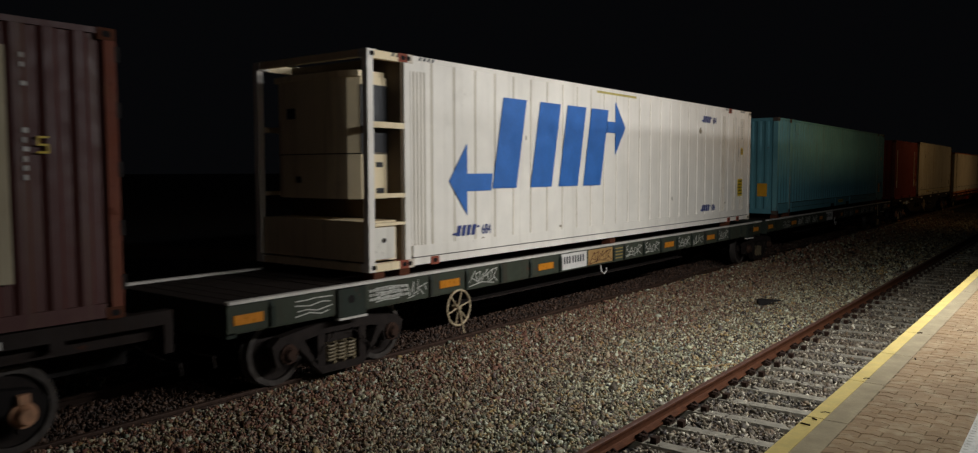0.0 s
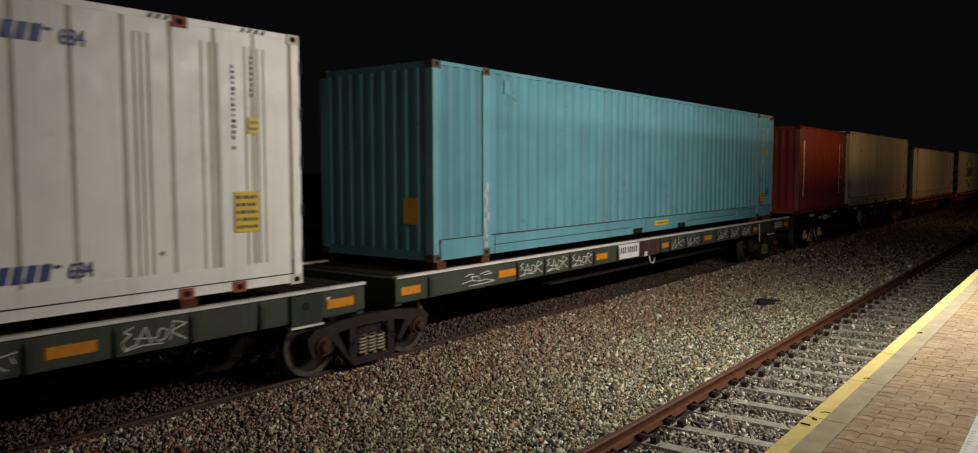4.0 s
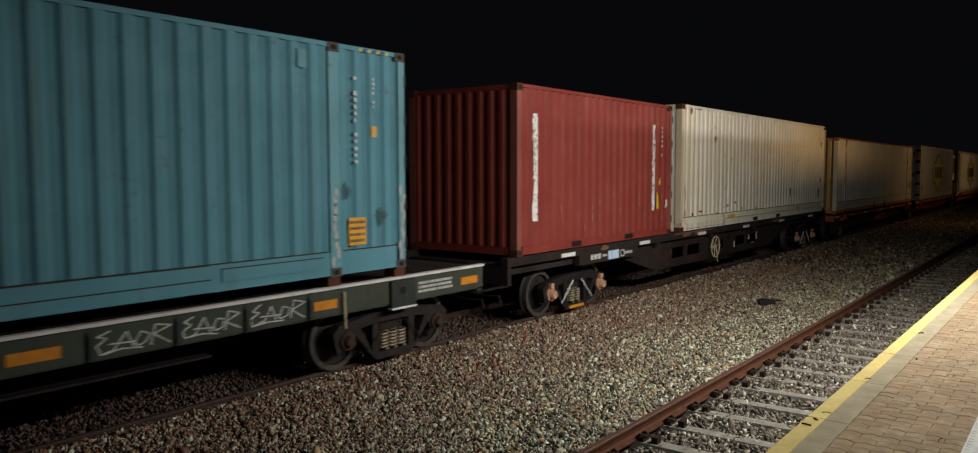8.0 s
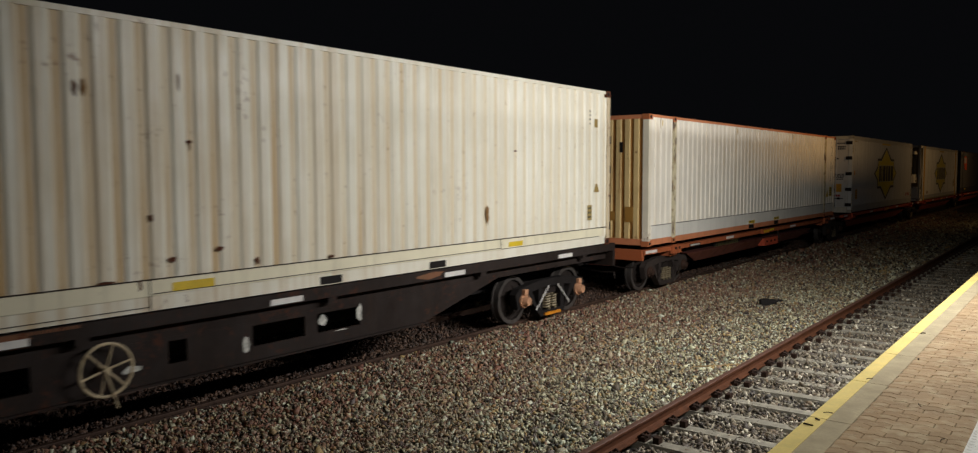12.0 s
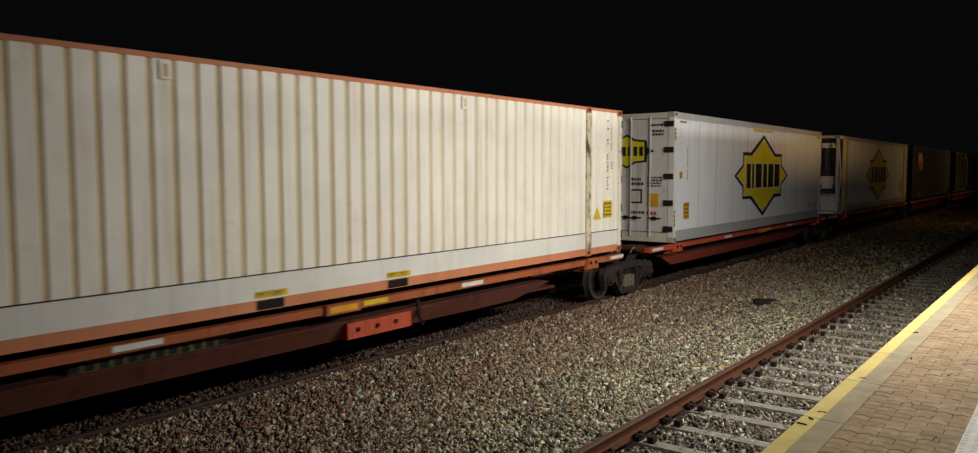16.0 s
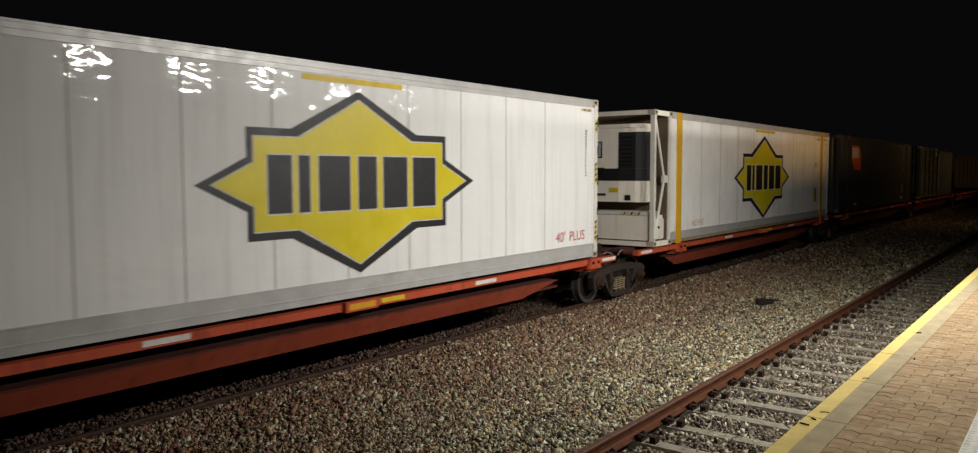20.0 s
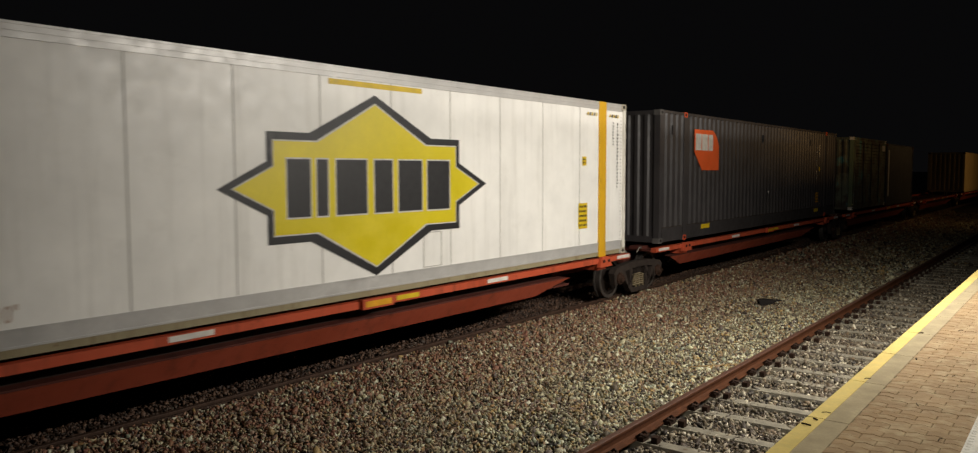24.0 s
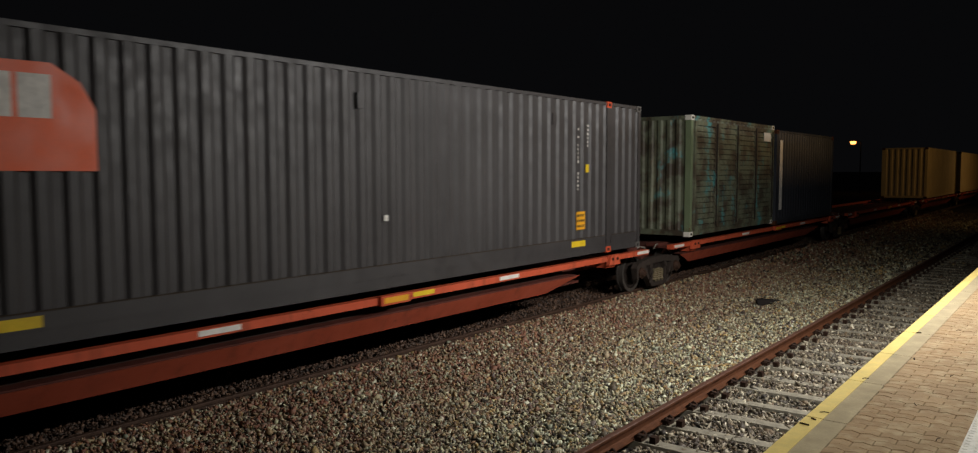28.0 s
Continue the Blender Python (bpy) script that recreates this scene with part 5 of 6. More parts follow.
decal(c, y_(13.5), y_(15.15), N_H - 0.118, N_H - 0.075, paint("b3a55e", 0.3, 0.6, 0.6), "height_label", "faded yellow height label", FACE - 0.009)
for k, (s, z, ry, rz) in enumerate(((18.6, 3.72, 0.09, 0.10), (12.2, 1.75, 0.05, 0.03), (17.0, 2.1, 0.03, 0.05), (20.3, 1.9, 0.04, 0.03), (15.5, 1.62, 0.06, 0.03), (9.9, 1.68, 0.05, 0.03), (11.1, 3.3, 0.02, 0.05))):
    blotch(c, y_(s), z_(z), ry, rz, paint("8a7f6a", 0.6, 0.7, 0.7), "scuff", FACE - 0.010, k, "grey scuffed patch")

# ---- teal container ----
TEAL = paint("54838b", 0.38, 0.5, 0.6, grime="5c6a64")
TEAL_POST = paint("5f8b90", 0.5, 0.4, 0.6)
# recessed faces get a darker teal: groove shade put into the paint
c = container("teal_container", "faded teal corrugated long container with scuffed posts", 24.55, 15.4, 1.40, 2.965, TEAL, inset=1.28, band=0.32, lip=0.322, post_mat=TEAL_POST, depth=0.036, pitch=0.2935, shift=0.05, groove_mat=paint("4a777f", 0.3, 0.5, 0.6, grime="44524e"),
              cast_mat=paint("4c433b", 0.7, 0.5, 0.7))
for y0, y1, z0, z1 in ((1.5, 6.2, 0.17, 0.315), (1.5, 6.2, 0.02, 0.155), (6.95, 8.5, 0.03, 0.315), (9.2, 12.3, 0.17, 0.315), (9.2, 12.3, 0.03, 0.155), (12.45, 13.9, 0.12, 0.26)):
    bm = bmesh.new()
    box(bm, FACE - 0.004, FACE + 0.010, y0, y1, z0, z1)
    part("lower_plate", bm, TEAL, c, "welded lower plate", 0.004)
    bm = bmesh.new()
    box(bm, FACE - 0.004, FACE + 0.001, y0 - 0.012, y1 + 0.012, z1, z1 + 0.012)
    part("plate_seam", bm, SEAM_DARK, c)
for y in (6.36, 8.61):
    decal(c, y, y + 0.44, 0.02, 0.13, BLACK_STEEL, "fork_pocket", "dark forklift pocket", FACE - 0.005)
warning(c, 14.343, 14.645, 0.383, 0.745, 4, 6)
decal(c, 14.765, 14.858, 1.80, 1.945, ORANGE_LABEL)
column_print(c, 14.46, 1.28, 2.57, 0.09, WHITE_PRINT, 9)
column_print(c, 14.79, 2.16, 2.58, 0.06, WHITE_PRINT, 10)
for k in range(7):
    poly_decal(c, [(14.55 + 0.08 * k, 2.90), (14.59 + 0.08 * k, 2.90), (14.62 + 0.08 * k, 2.945), (14.58 + 0.08 * k, 2.945)], INK if k % 2 else YELLOW_LABEL, "hazard_stripe")
warning(c, 7.36, 8.08, 0.14, 0.24, 1, 66, YELLOW_LABEL, FACE + 0.0105)
for y, z in ((14.307, 1.084), (14.945, 0.752)):      # remains of diamond placards
    for k in range(7):
        h = 0.15 - abs(k - 3) * 0.045
        rr = random.Random(int(y * 10) + k)
        decal(c, y - 0.14 + 0.04 * k, y - 0.115 + 0.04 * k, z - h * rr.uniform(0.6, 1), z + h * rr.uniform(0.6, 1), paint("3d5358", 0.3, 0.5, 0.7), "placard_trace", "dark trace of a diamond placard", FACE - 0.009, 0.002)
for y in (1.28, 14.12, 15.34):
    for k in range(9):
        blotch(c, y + random.Random(k + int(y * 9)).uniform(-0.05, 0.05), 0.2 + 0.11 * k, 0.03, 0.09, paint("a8a298", 0.6, 0.5, 0.7), "bare_patch", FACE + 0.0045, k, "scraped pale patch")
bm = bmesh.new()
box(bm, 0.62, 0.92, -0.002, 0.001, 0.55, 0.95)
part("end_label", bm, ORANGE_LABEL, c)
for y in (1.75, 13.55):
    bm = bmesh.new()
    box(bm, FACE - 0.012, FACE + 0.012, y, y + 0.13, 2.60, 2.82)
    part("vent", bm, TEAL_POST, c, "", 0.008)

# ---- red twenty-foot container ----
RED = paint("782d21", 0.3, 0.45, 0.6, grime="4f2e28")
c = container("red_container", "faded red corrugated container with torn white label strips", 42.66, 6.08, 1.30, 2.91, RED, post_mat=paint("7a4538", 0.6, 0.5, 0.6), pitch=0.28, depth=0.036)
TORN = plain("torn_paper", "ddd7cd", 0.7, 0.0, 0.3, 14, 0.2)
RUST_SCRAP = paint("9c4a2a", 0.5, 0.5, 0.7)


def torn_strip(c, y0, y1, h0, h1, seed):
    """A label strip on one ridge: its edges are torn, most of all the first one, and bits of it have gone."""
    rr = random.Random(seed)
    n = 64
    step = (h1 - h0) / n
    left, right = [y0 + 0.02], [y1]
    for k in range(n):
        left.append(min(y0 + 0.28 * (y1 - y0), max(y0, left[-1] + rr.uniform(-0.02, 0.02))))
        right.append(y1 - (rr.uniform(0, 0.006) if rr.random() < 0.94 else rr.uniform(0.02, 0.4 * (y1 - y0))))
    bm = bmesh.new()
    prism(bm, [(right[k], h0 + k * step) for k in range(n + 1)] + [(left[k], h0 + k * step) for k in range(n, -1, -1)], "x", FACE - 0.010, FACE - 0.008)
    strip = part("torn_label", bm, TORN, c, "torn white label strip")
    for nm, mat_, m, r0, r1, off, edge in (("scrap", RUST_SCRAP, 18, 0.012, 0.035, 0.0012, 0.0), ("scrap", RED, 5, 0.012, 0.03, 0.002, 0.7), ("scrap", paint("8c7a58", 0.3, 0.5, 0.6), 30, 0.012, 0.03, 0.0028, 0.4)):
        bm = bmesh.new()
        for k in range(m):
            cy, cz, r = y0 + (y1 - y0) * min(0.9, max(0.1, rr.gauss(edge, 0.2))), rr.uniform(h0 + 0.35, h1), rr.uniform(r0, r1)
            prism(bm, [(cy + 0.7 * r * rr.uniform(0.4, 1.2) * math.cos(i * math.tau / 7), cz + 1.5 * r * rr.uniform(0.4, 1.2) * math.sin(i * math.tau / 7)) for i in range(7)], "x", FACE - 0.0085, FACE - 0.008 + off + 0.00001 * k)
        part(nm, bm, mat_, strip, kind="stuff")
    bm = bmesh.new()
    for z in (h0 + 0.24, h0 + 0.345, h0 + 0.45):
        box(bm, FACE - 0.0085, FACE - 0.0045, y0 + 0.4 * (y1 - y0), y1 - 0.012, z, z + 0.01)
    part("printed_frame", bm, RUST_SCRAP, strip)


torn_strip(c, 0.465, 0.635, 0.58, 2.43, 3)
torn_strip(c, 5.09, 5.235, 0.58, 2.44, 8)
for k in range(14):      # scrapes on the ridges
    rr = random.Random(k + 3)
    blotch(c, 0.29 + 0.2795 * rr.randint(1, 19), rr.uniform(0.35, 1.0), 0.012, rr.uniform(0.04, 0.12), paint("94675a", 0.4, 0.4, 0.7), "scrape", FACE - 0.0105, k, "pale scrape on a ridge")
column_print(c, 5.54, 1.75, 2.42, 0.10, WHITE_PRINT, 31)
poly_decal(c, [(5.31, 0.61), (5.42, 0.61), (5.42, 0.74), (5.385, 0.80), (5.40, 0.88), (5.36, 0.93), (5.345, 0.99), (5.31, 0.95)], YELLOW_LABEL, "torn_label", "torn yellow label")
poly_decal(c, [(5.75, 0.61), (5.86, 0.65), (5.87, 0.74), (5.83, 0.81), (5.76, 0.79)], WHITE_PRINT, "torn_label", "torn white label")
poly_decal(c, [(5.43, 1.13), (5.49, 1.13), (5.50, 1.26), (5.46, 1.30), (5.455, 1.23), (5.41, 1.19)], YELLOW_LABEL, "torn_label", "torn yellow label")
for y in (1.75, 3.85):
    decal(c, y, y + 0.36, 0.04, 0.14, BLACK_STEEL, "fork_pocket", "dark forklift pocket", FACE - 0.005)

# ---- cream forty-foot container ----
CREAM = Nodes("stained_cream_paint")
_sep = CREAM.t.nodes.new("ShaderNodeSeparateXYZ")
CREAM.t.links.new(CREAM.co, _sep.inputs[0])
_c = CREAM.mix(CREAM.ramp(CREAM.noise(0.9, 5), 0.35, 0.7), rgb("d6cfba"), rgb("e6e1d0"))
_old = CREAM.ramp(_sep.outputs[1], 1.0, 9.5, 1.0, 0.25)
_s = CREAM.math("MULTIPLY", CREAM.ramp(CREAM.noise(1.0, 5, 0.65, (6, 6, 0.22)), 0.44, 0.72), _old)
_c = CREAM.mix(CREAM.math("MULTIPLY", _s, 0.8), _c, rgb("b08c4c"))
_s = CREAM.math("MULTIPLY", CREAM.ramp(CREAM.math("MULTIPLY", CREAM.noise(9, 6, 0.75), CREAM.ramp(CREAM.noise(1.1, 3), 0.35, 0.75, 0.7, 1.2)), 0.60, 0.70), _old)
_c = CREAM.mix(CREAM.math("MULTIPLY", _s, 0.75), _c, rgb("6b3a18"))
CREAM.bump(CREAM.noise(60, 3), 0.06, 0.004)
CREAM = CREAM.done(_c, CREAM.ramp(CREAM.noise(5, 4), 0.3, 0.7, 0.4, 0.6))
CREAM_GROOVE = Nodes("rust_washed_groove")
_sep = CREAM_GROOVE.t.nodes.new("ShaderNodeSeparateXYZ")
CREAM_GROOVE.t.links.new(CREAM_GROOVE.co, _sep.inputs[0])
_s = CREAM_GROOVE.math("MULTIPLY", CREAM_GROOVE.ramp(CREAM_GROOVE.noise(1.0, 5, 0.6, (3, 3, 0.3)), 0.25, 0.65), CREAM_GROOVE.ramp(_sep.outputs[1], 1.0, 10.5, 1.0, 0.15))
_c = CREAM_GROOVE.mix(_s, rgb("dcd2b8"), rgb("b08a4c"))
_c = CREAM_GROOVE.mix(CREAM_GROOVE.ramp(CREAM_GROOVE.noise(10, 5, 0.75), 0.60, 0.70, 0, 0.7), _c, rgb("6b3a18"))
CREAM_GROOVE = CREAM_GROOVE.done(_c, 0.6)
c = container("cream_container", "stained cream corrugated container with pale lower band", 49.27, 12.4, 1.298, 3.0, CREAM, pitch=0.27, depth=0.023, band=0.17, lip=0.338, groove_mat=CREAM_GROOVE, flat=0.40, slope=0.15, post_mat=paint("b9a88a", 0.7, 0.6, 0.6))
bm = bmesh.new()
box(bm, FACE - 0.01, FACE + 0.002, 0.35, 12.1, 0.175, 0.335)
part("lower_band", bm, paint("d6cdb0", 0.15, 0.3, 0.5), c, "pale repaired lower band", 0.004)
for y in (5.0, 7.05):
    decal(c, y, y + 0.36, 0.03, 0.13, BLACK_STEEL, "fork_pocket", "dark forklift pocket", FACE - 0.005)
decal(c, 3.0, 3.5, 0.20, 0.29, YELLOW_LABEL, x=FACE + 0.003)
decal(c, 9.0, 9.4, 0.20, 0.28, YELLOW_LABEL, x=FACE + 0.003)
poly_decal(c, [(11.79, 1.04), (11.99, 1.04), (11.92, 1.20), (11.86, 1.20)], paint("8a7440", 0.3, 0.6, 0.7), "faded_triangle", "faded warning triangle", FACE - 0.009)
for y0, y1, z0, z1 in ((2.745, 2.76, 0.03, 0.345), (8.77, 8.785, 0.18, 0.345), (2.78, 8.76, 0.19, 0.2), (0.3, 2.74, 0.06, 0.068), (8.8, 12.0, 0.175, 0.183)):
    decal(c, y0, y1, z0, z1, SEAM_DARK, "plate_seam", "", FACE + 0.0022, 0.0015)
for y, z, ry, rz in ((0.60, 2.87, 0.05, 0.09), (0.58, 2.95, 0.14, 0.02), (1.05, 2.93, 0.2, 0.02), (0.28, 0.9, 0.015, 0.3), (0.28, 0.45, 0.03, 0.12), (8.44, 0.76, 0.05, 0.17), (2.16, 2.25, 0.03, 0.1)):
    blotch(c, y, z, ry, rz, paint("7a5a34", 0.7, 0.6, 0.8), "rust_stain", FACE - 0.0088, 70)
warning(c, 11.55, 11.72, 0.51, 0.80, 3, 61, paint("8f7c4a", 0.3, 0.6, 0.7), FACE - 0.009)
decal(c, 11.80, 11.92, 2.28, 2.44, paint("8a7440", 0.3, 0.6, 0.7), "vent", "dirty vent plate", FACE - 0.009)
column_print(c, 11.6, 2.3, 2.6, 0.08, INK, 7)
for k, (y, z, ry, rz) in enumerate(((3.14, 2.39, 0.03, 0.16), (3.25, 1.77, 0.07, 0.03), (3.25, 1.73, 0.022, 0.10), (2.07, 2.24, 0.05, 0.13), (2.8, 0.98, 0.05, 0.06), (3.59, 0.60, 0.08, 0.05), (3.03, 0.53, 0.09, 0.05),
                                    (4.08, 0.42, 0.05, 0.08), (9.2, 1.78, 0.10, 0.02), (11.89, 1.12, 0.06, 0.08), (1.2, 0.45, 0.2, 0.04), (0.7, 0.40, 0.12, 0.06), (2.3, 0.36, 0.2, 0.03), (5.2, 0.38, 0.1, 0.03), (2.65, 0.30, 0.04, 0.10))):
    blotch(c, y, z, ry * 0.6, rz * 0.7, RUST, "rust_stain", FACE - (0.009 if z > 0.345 else -0.0035), k)

# ---- long cream container with an orange base ----
IVORY = paint("e6decd", 0.12, 0.5, 0.5, grime="c2a468")
RUST_EATEN = Nodes("rust_eaten_paint")
_c = RUST_EATEN.mix(RUST_EATEN.ramp(RUST_EATEN.noise(2.0, 6, 0.7, (2.5, 2.5, 0.9)), 0.5, 0.6), rgb("d6c9a4"), rgb("4a2c1c"))
_c = RUST_EATEN.mix(RUST_EATEN.ramp(RUST_EATEN.noise(7, 5, 0.7), 0.54, 0.66, 0, 0.8), _c, rgb("94713f"))
RUST_EATEN.bump(RUST_EATEN.noise(9, 5), 0.3, 0.01)
RUST_EATEN = RUST_EATEN.done(_c, 0.75)
SALMON = paint("c07a52", 0.3, 0.35, 0.6)
OCHRE_LABEL = paint("9a7030", 0.5, 0.6, 0.7)
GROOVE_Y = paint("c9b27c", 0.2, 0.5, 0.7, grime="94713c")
# end wall rusty tan; its grooves a darker brown for the corrugation's deep shade
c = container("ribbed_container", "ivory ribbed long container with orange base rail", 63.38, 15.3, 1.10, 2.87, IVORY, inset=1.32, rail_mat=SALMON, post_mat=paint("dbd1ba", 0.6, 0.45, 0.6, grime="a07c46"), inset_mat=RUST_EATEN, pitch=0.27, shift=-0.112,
              depth=0.026, flat=0.72, slope=0.07, groove_mat=GROOVE_Y, end_mat=paint("cdb27a", 0.55, 0.9, 0.65, grime="7a4a1e"), end_groove_shade=paint("96692f", 0.6, 0.9, 0.7, grime="4a2a12"),
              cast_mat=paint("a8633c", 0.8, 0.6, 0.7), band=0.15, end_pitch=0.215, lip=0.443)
bm = bmesh.new()
for a, b in ((0.16, 1.2), (1.44, 13.86), (14.1, 15.15)):
    box(bm, FACE - 0.02, FACE + 0.001, a, b, 0.151, 0.44)
part("lower_band", bm, paint("d8d3c6", 0.08, 0.2, 0.5), c, "white lower band")
for y in (6.3, 8.47):
    decal(c, y, y + 0.40, 0.03, 0.14, BLACK_STEEL, "fork_pocket", "dark forklift pocket", FACE - 0.005)
    d = decal(c, y - 0.03, y + 0.45, 0.17, 0.25, YELLOW_LABEL, "handling_label", "yellow handling label", FACE + 0.002)
    put_words(d, "EMPTY ONLY", 0.05, INK, y - 0.01, 0.19, "print", 0.95, FACE + 0.0055)
poly_decal(c, [(14.17, 0.70), (14.45, 0.70), (14.31, 0.945)], YELLOW_LABEL, "warning_triangle", "yellow warning triangle")
warning(c, 14.58, 14.9, 0.72, 1.05, 4, 12, YELLOW_LABEL)
column_print(c, 14.70, 1.26, 2.73, 0.075, INK, 15)
column_print(c, 14.86, 2.1, 2.5, 0.05, INK, 16)
for k in range(4):
    decal(c, 14.84, 14.94, 1.69 + 0.04 * k, 1.702 + 0.04 * k, INK, "print_line")
for y in (0.56, 5.17, 10.1):
    v = decal(c, y, y + 0.13, 2.60, 2.80, IVORY, "vent", "small raised vent", None, 0.014)
    decal(v, y + 0.04, y + 0.09, 2.63, 2.76, GROOVE_Y, "vent_slot", "", FACE + 0.0155, 0.002)
for x0, x1, z0, z1, m_, nm in ((0.66, 0.86, 0.52, 0.86, OCHRE_LABEL, "end_label"), (0.52, 0.60, 2.05, 2.28, BLACK_STEEL, "dark_mark"), (0.30, 0.42, 0.55, 0.75, OCHRE_LABEL, "end_label")):
    bm = bmesh.new()
    box(bm, x0, x1, -0.002, 0.003, z0, z1)
    part(nm, bm, m_, c)

# ---- white refrigerated containers with a yellow star ----
PANEL_WHITE = Nodes("glossy_white_panel")
_c = PANEL_WHITE.mix(PANEL_WHITE.ramp(PANEL_WHITE.noise(0.7, 5), 0.3, 0.7), rgb("e6e5e2"), rgb("efeeea"))
_c = PANEL_WHITE.mix(PANEL_WHITE.ramp(PANEL_WHITE.noise(1, 5, 0.7, (5, 5, 0.25)), 0.5, 0.8, 0, 0.35), _c, rgb("a8a296"))
PANEL_WHITE.bump(PANEL_WHITE.noise(1.0, 1, 0.4, (5, 4.0, 7.5)), 0.5, 0.014)
PANEL_WHITE = PANEL_WHITE.done(_c, PANEL_WHITE.ramp(PANEL_WHITE.noise(3, 4), 0.3, 0.7, 0.015, 0.04))
ALU = plain("brushed_aluminium", "bebcb8", 0.42, 0.2, 0.14, 3, 0.1)
SEAM = plain("panel_seam", "aeaba2", 0.6, 0.0, 0.2, 5, 0.1)
PANEL_GREY = plain("pale_panel", "aeb0b2", 0.5)
STAR_YELLOW = plain("star_yellow", "d9c61f", 0.4, 0.0, 0.1, 1.5, 0.03)


def star(cy, cz, a, b, k):
    """An eight-cornered badge outline, shrunk by k metres."""
    n, h, t, m = 0.724 * a - 0.75 * k, 0.554 * b - 0.87 * k, 0.265 * b - 0.5 * k, 0.461 * a - k
    a, b = a - 1.7 * k, b - 1.03 * k
    q = [(a, 0), (n, t), (n, h), (m, h), (0, b)]
    right = q + [(-u, v) for u, v in q[3:0:-1]]
    return [(cy + u, cz + v) for u, v in right] + [(cy - u, cz - v) for u, v in right]


def star_badge(c, cy, cz, a, b):
    poly_decal(c, star(cy, cz, a, b, 0), INK, "badge_border", "black border of a yellow star badge", FACE - 0.008)
    poly_decal(c, star(cy, cz, a, b, 0.105), WHITE_PRINT, "badge_line", "", FACE - 0.0045, 0.002)
    poly_decal(c, star(cy, cz, a, b, 0.125), STAR_YELLOW, "badge_face", "yellow star badge", FACE - 0.002, 0.002)
    for y0, y1 in ((-0.607, -0.461), (-0.418, -0.346), (-0.288, -0.07), (-0.011, 0.129), (0.18, 0.376), (0.424, 0.626)):
        decal(c, cy + y0 * a - 0.018, cy + y1 * a + 0.018, cz - 0.312 * b, cz + 0.304 * b, WHITE_PRINT, "badge_line", "", FACE + 0.0003, 0.0008)
        decal(c, cy + y0 * a, cy + y1 * a, cz - 0.296 * b, cz + 0.288 * b, INK, "badge_bar", "", FACE + 0.0012, 0.002)


def panel_container(name, label, s, L, z, H, seams, end, y_body=0.0, stripes=(), skin=None):
    c = container(name, label, s, L, z, H, skin or PANEL_WHITE, rail_mat=ALU, pitch=50, depth=0.0, flat=0.5, slope=0.1, band=0.26, top=0.15, end=end, y_body=y_body,
                  post_mat=paint("cfcbc0", 0.15, 0.2, 0.45), cast_mat=paint("a8a08e", 0.4, 0.4, 0.5))
    for y in seams:
        bm = bmesh.new()
        box(bm, FACE - 0.0115, FACE - 0.0095, y, y + 0.018, 0.265, H - 0.155)
        part("seam", bm, SEAM, c)
    for zz in (0.10, 0.262, H - 0.155, H - 0.09, H - 0.03):
        bm = bmesh.new()
        box(bm, FACE - 0.006, FACE + 0.004, y_body + 0.18, L - 0.18, zz, zz + 0.02)
        part("rail_ridge", bm, ALU, c)
    bm = bmesh.new()
    for k in range(int((H - 0.5) / 0.07)):
        box(bm, FACE - 0.006, FACE + 0.001, y_body + 0.20, y_body + 0.212, 0.3 + 0.07 * k, 0.32 + 0.07 * k)
        box(bm, FACE - 0.006, FACE + 0.001, L - 0.212, L - 0.20, 0.3 + 0.07 * k, 0.32 + 0.07 * k)
    part("rivets", bm, SEAM, c, kind="stuff")
    for y in stripes:
        bm = bmesh.new()
        box(bm, FACE - 0.012, FACE + 0.008, y - 0.14, y + 0.14, 0.0, H - 0.002)
        part("yellow_post", bm, paint("c99a18", 0.15, 0.35, 0.5), c, "yellow painted lifting post", 0.006)
    return c


L_S, L_Z, L_L, L_H = 81.27, 1.07, 12.66, 3.04
c = panel_container("star_reefer", "clean white container with yellow star badge and rear doors", L_S, L_L, L_Z, L_H, [1.49 + 1.165 * k for k in range(9)], "doors")
star_badge(c, 6.37, 1.53, 2.41, 1.19)
warning(c, 0.60, 0.91, 0.52, 0.92, 4, 21)
warning(c, 0.337, 0.482, 1.49, 1.66, 2, 22)
column_print(c, 0.77, 1.51, 2.42, 0.065, INK, 23)
column_print(c, 0.43, 2.34, 2.66, 0.045, INK, 24)
decal(c, 5.45, 7.2, 2.80, 2.87, YELLOW_LABEL, "height_label", "yellow height label", FACE - 0.010)
put_words(c, "40'  PLUS", 0.185, RED_PRINT, 92.46 - L_S, 1.45 - L_Z, "lettering", 1.0, FACE - 0.009)
column_print(c, 12.2, 1.55, 2.45, 0.06, INK, 25)
for s in (0.33, 12.05):
    for k in range(5):
        poly_decal(c, [(s + 0.08 * k, 2.80), (s + 0.08 * k + 0.04, 2.80), (s + 0.08 * k + 0.07, 2.85), (s + 0.08 * k + 0.03, 2.85)], INK if k % 2 else YELLOW_LABEL, "hazard_stripe", "", FACE + 0.003)
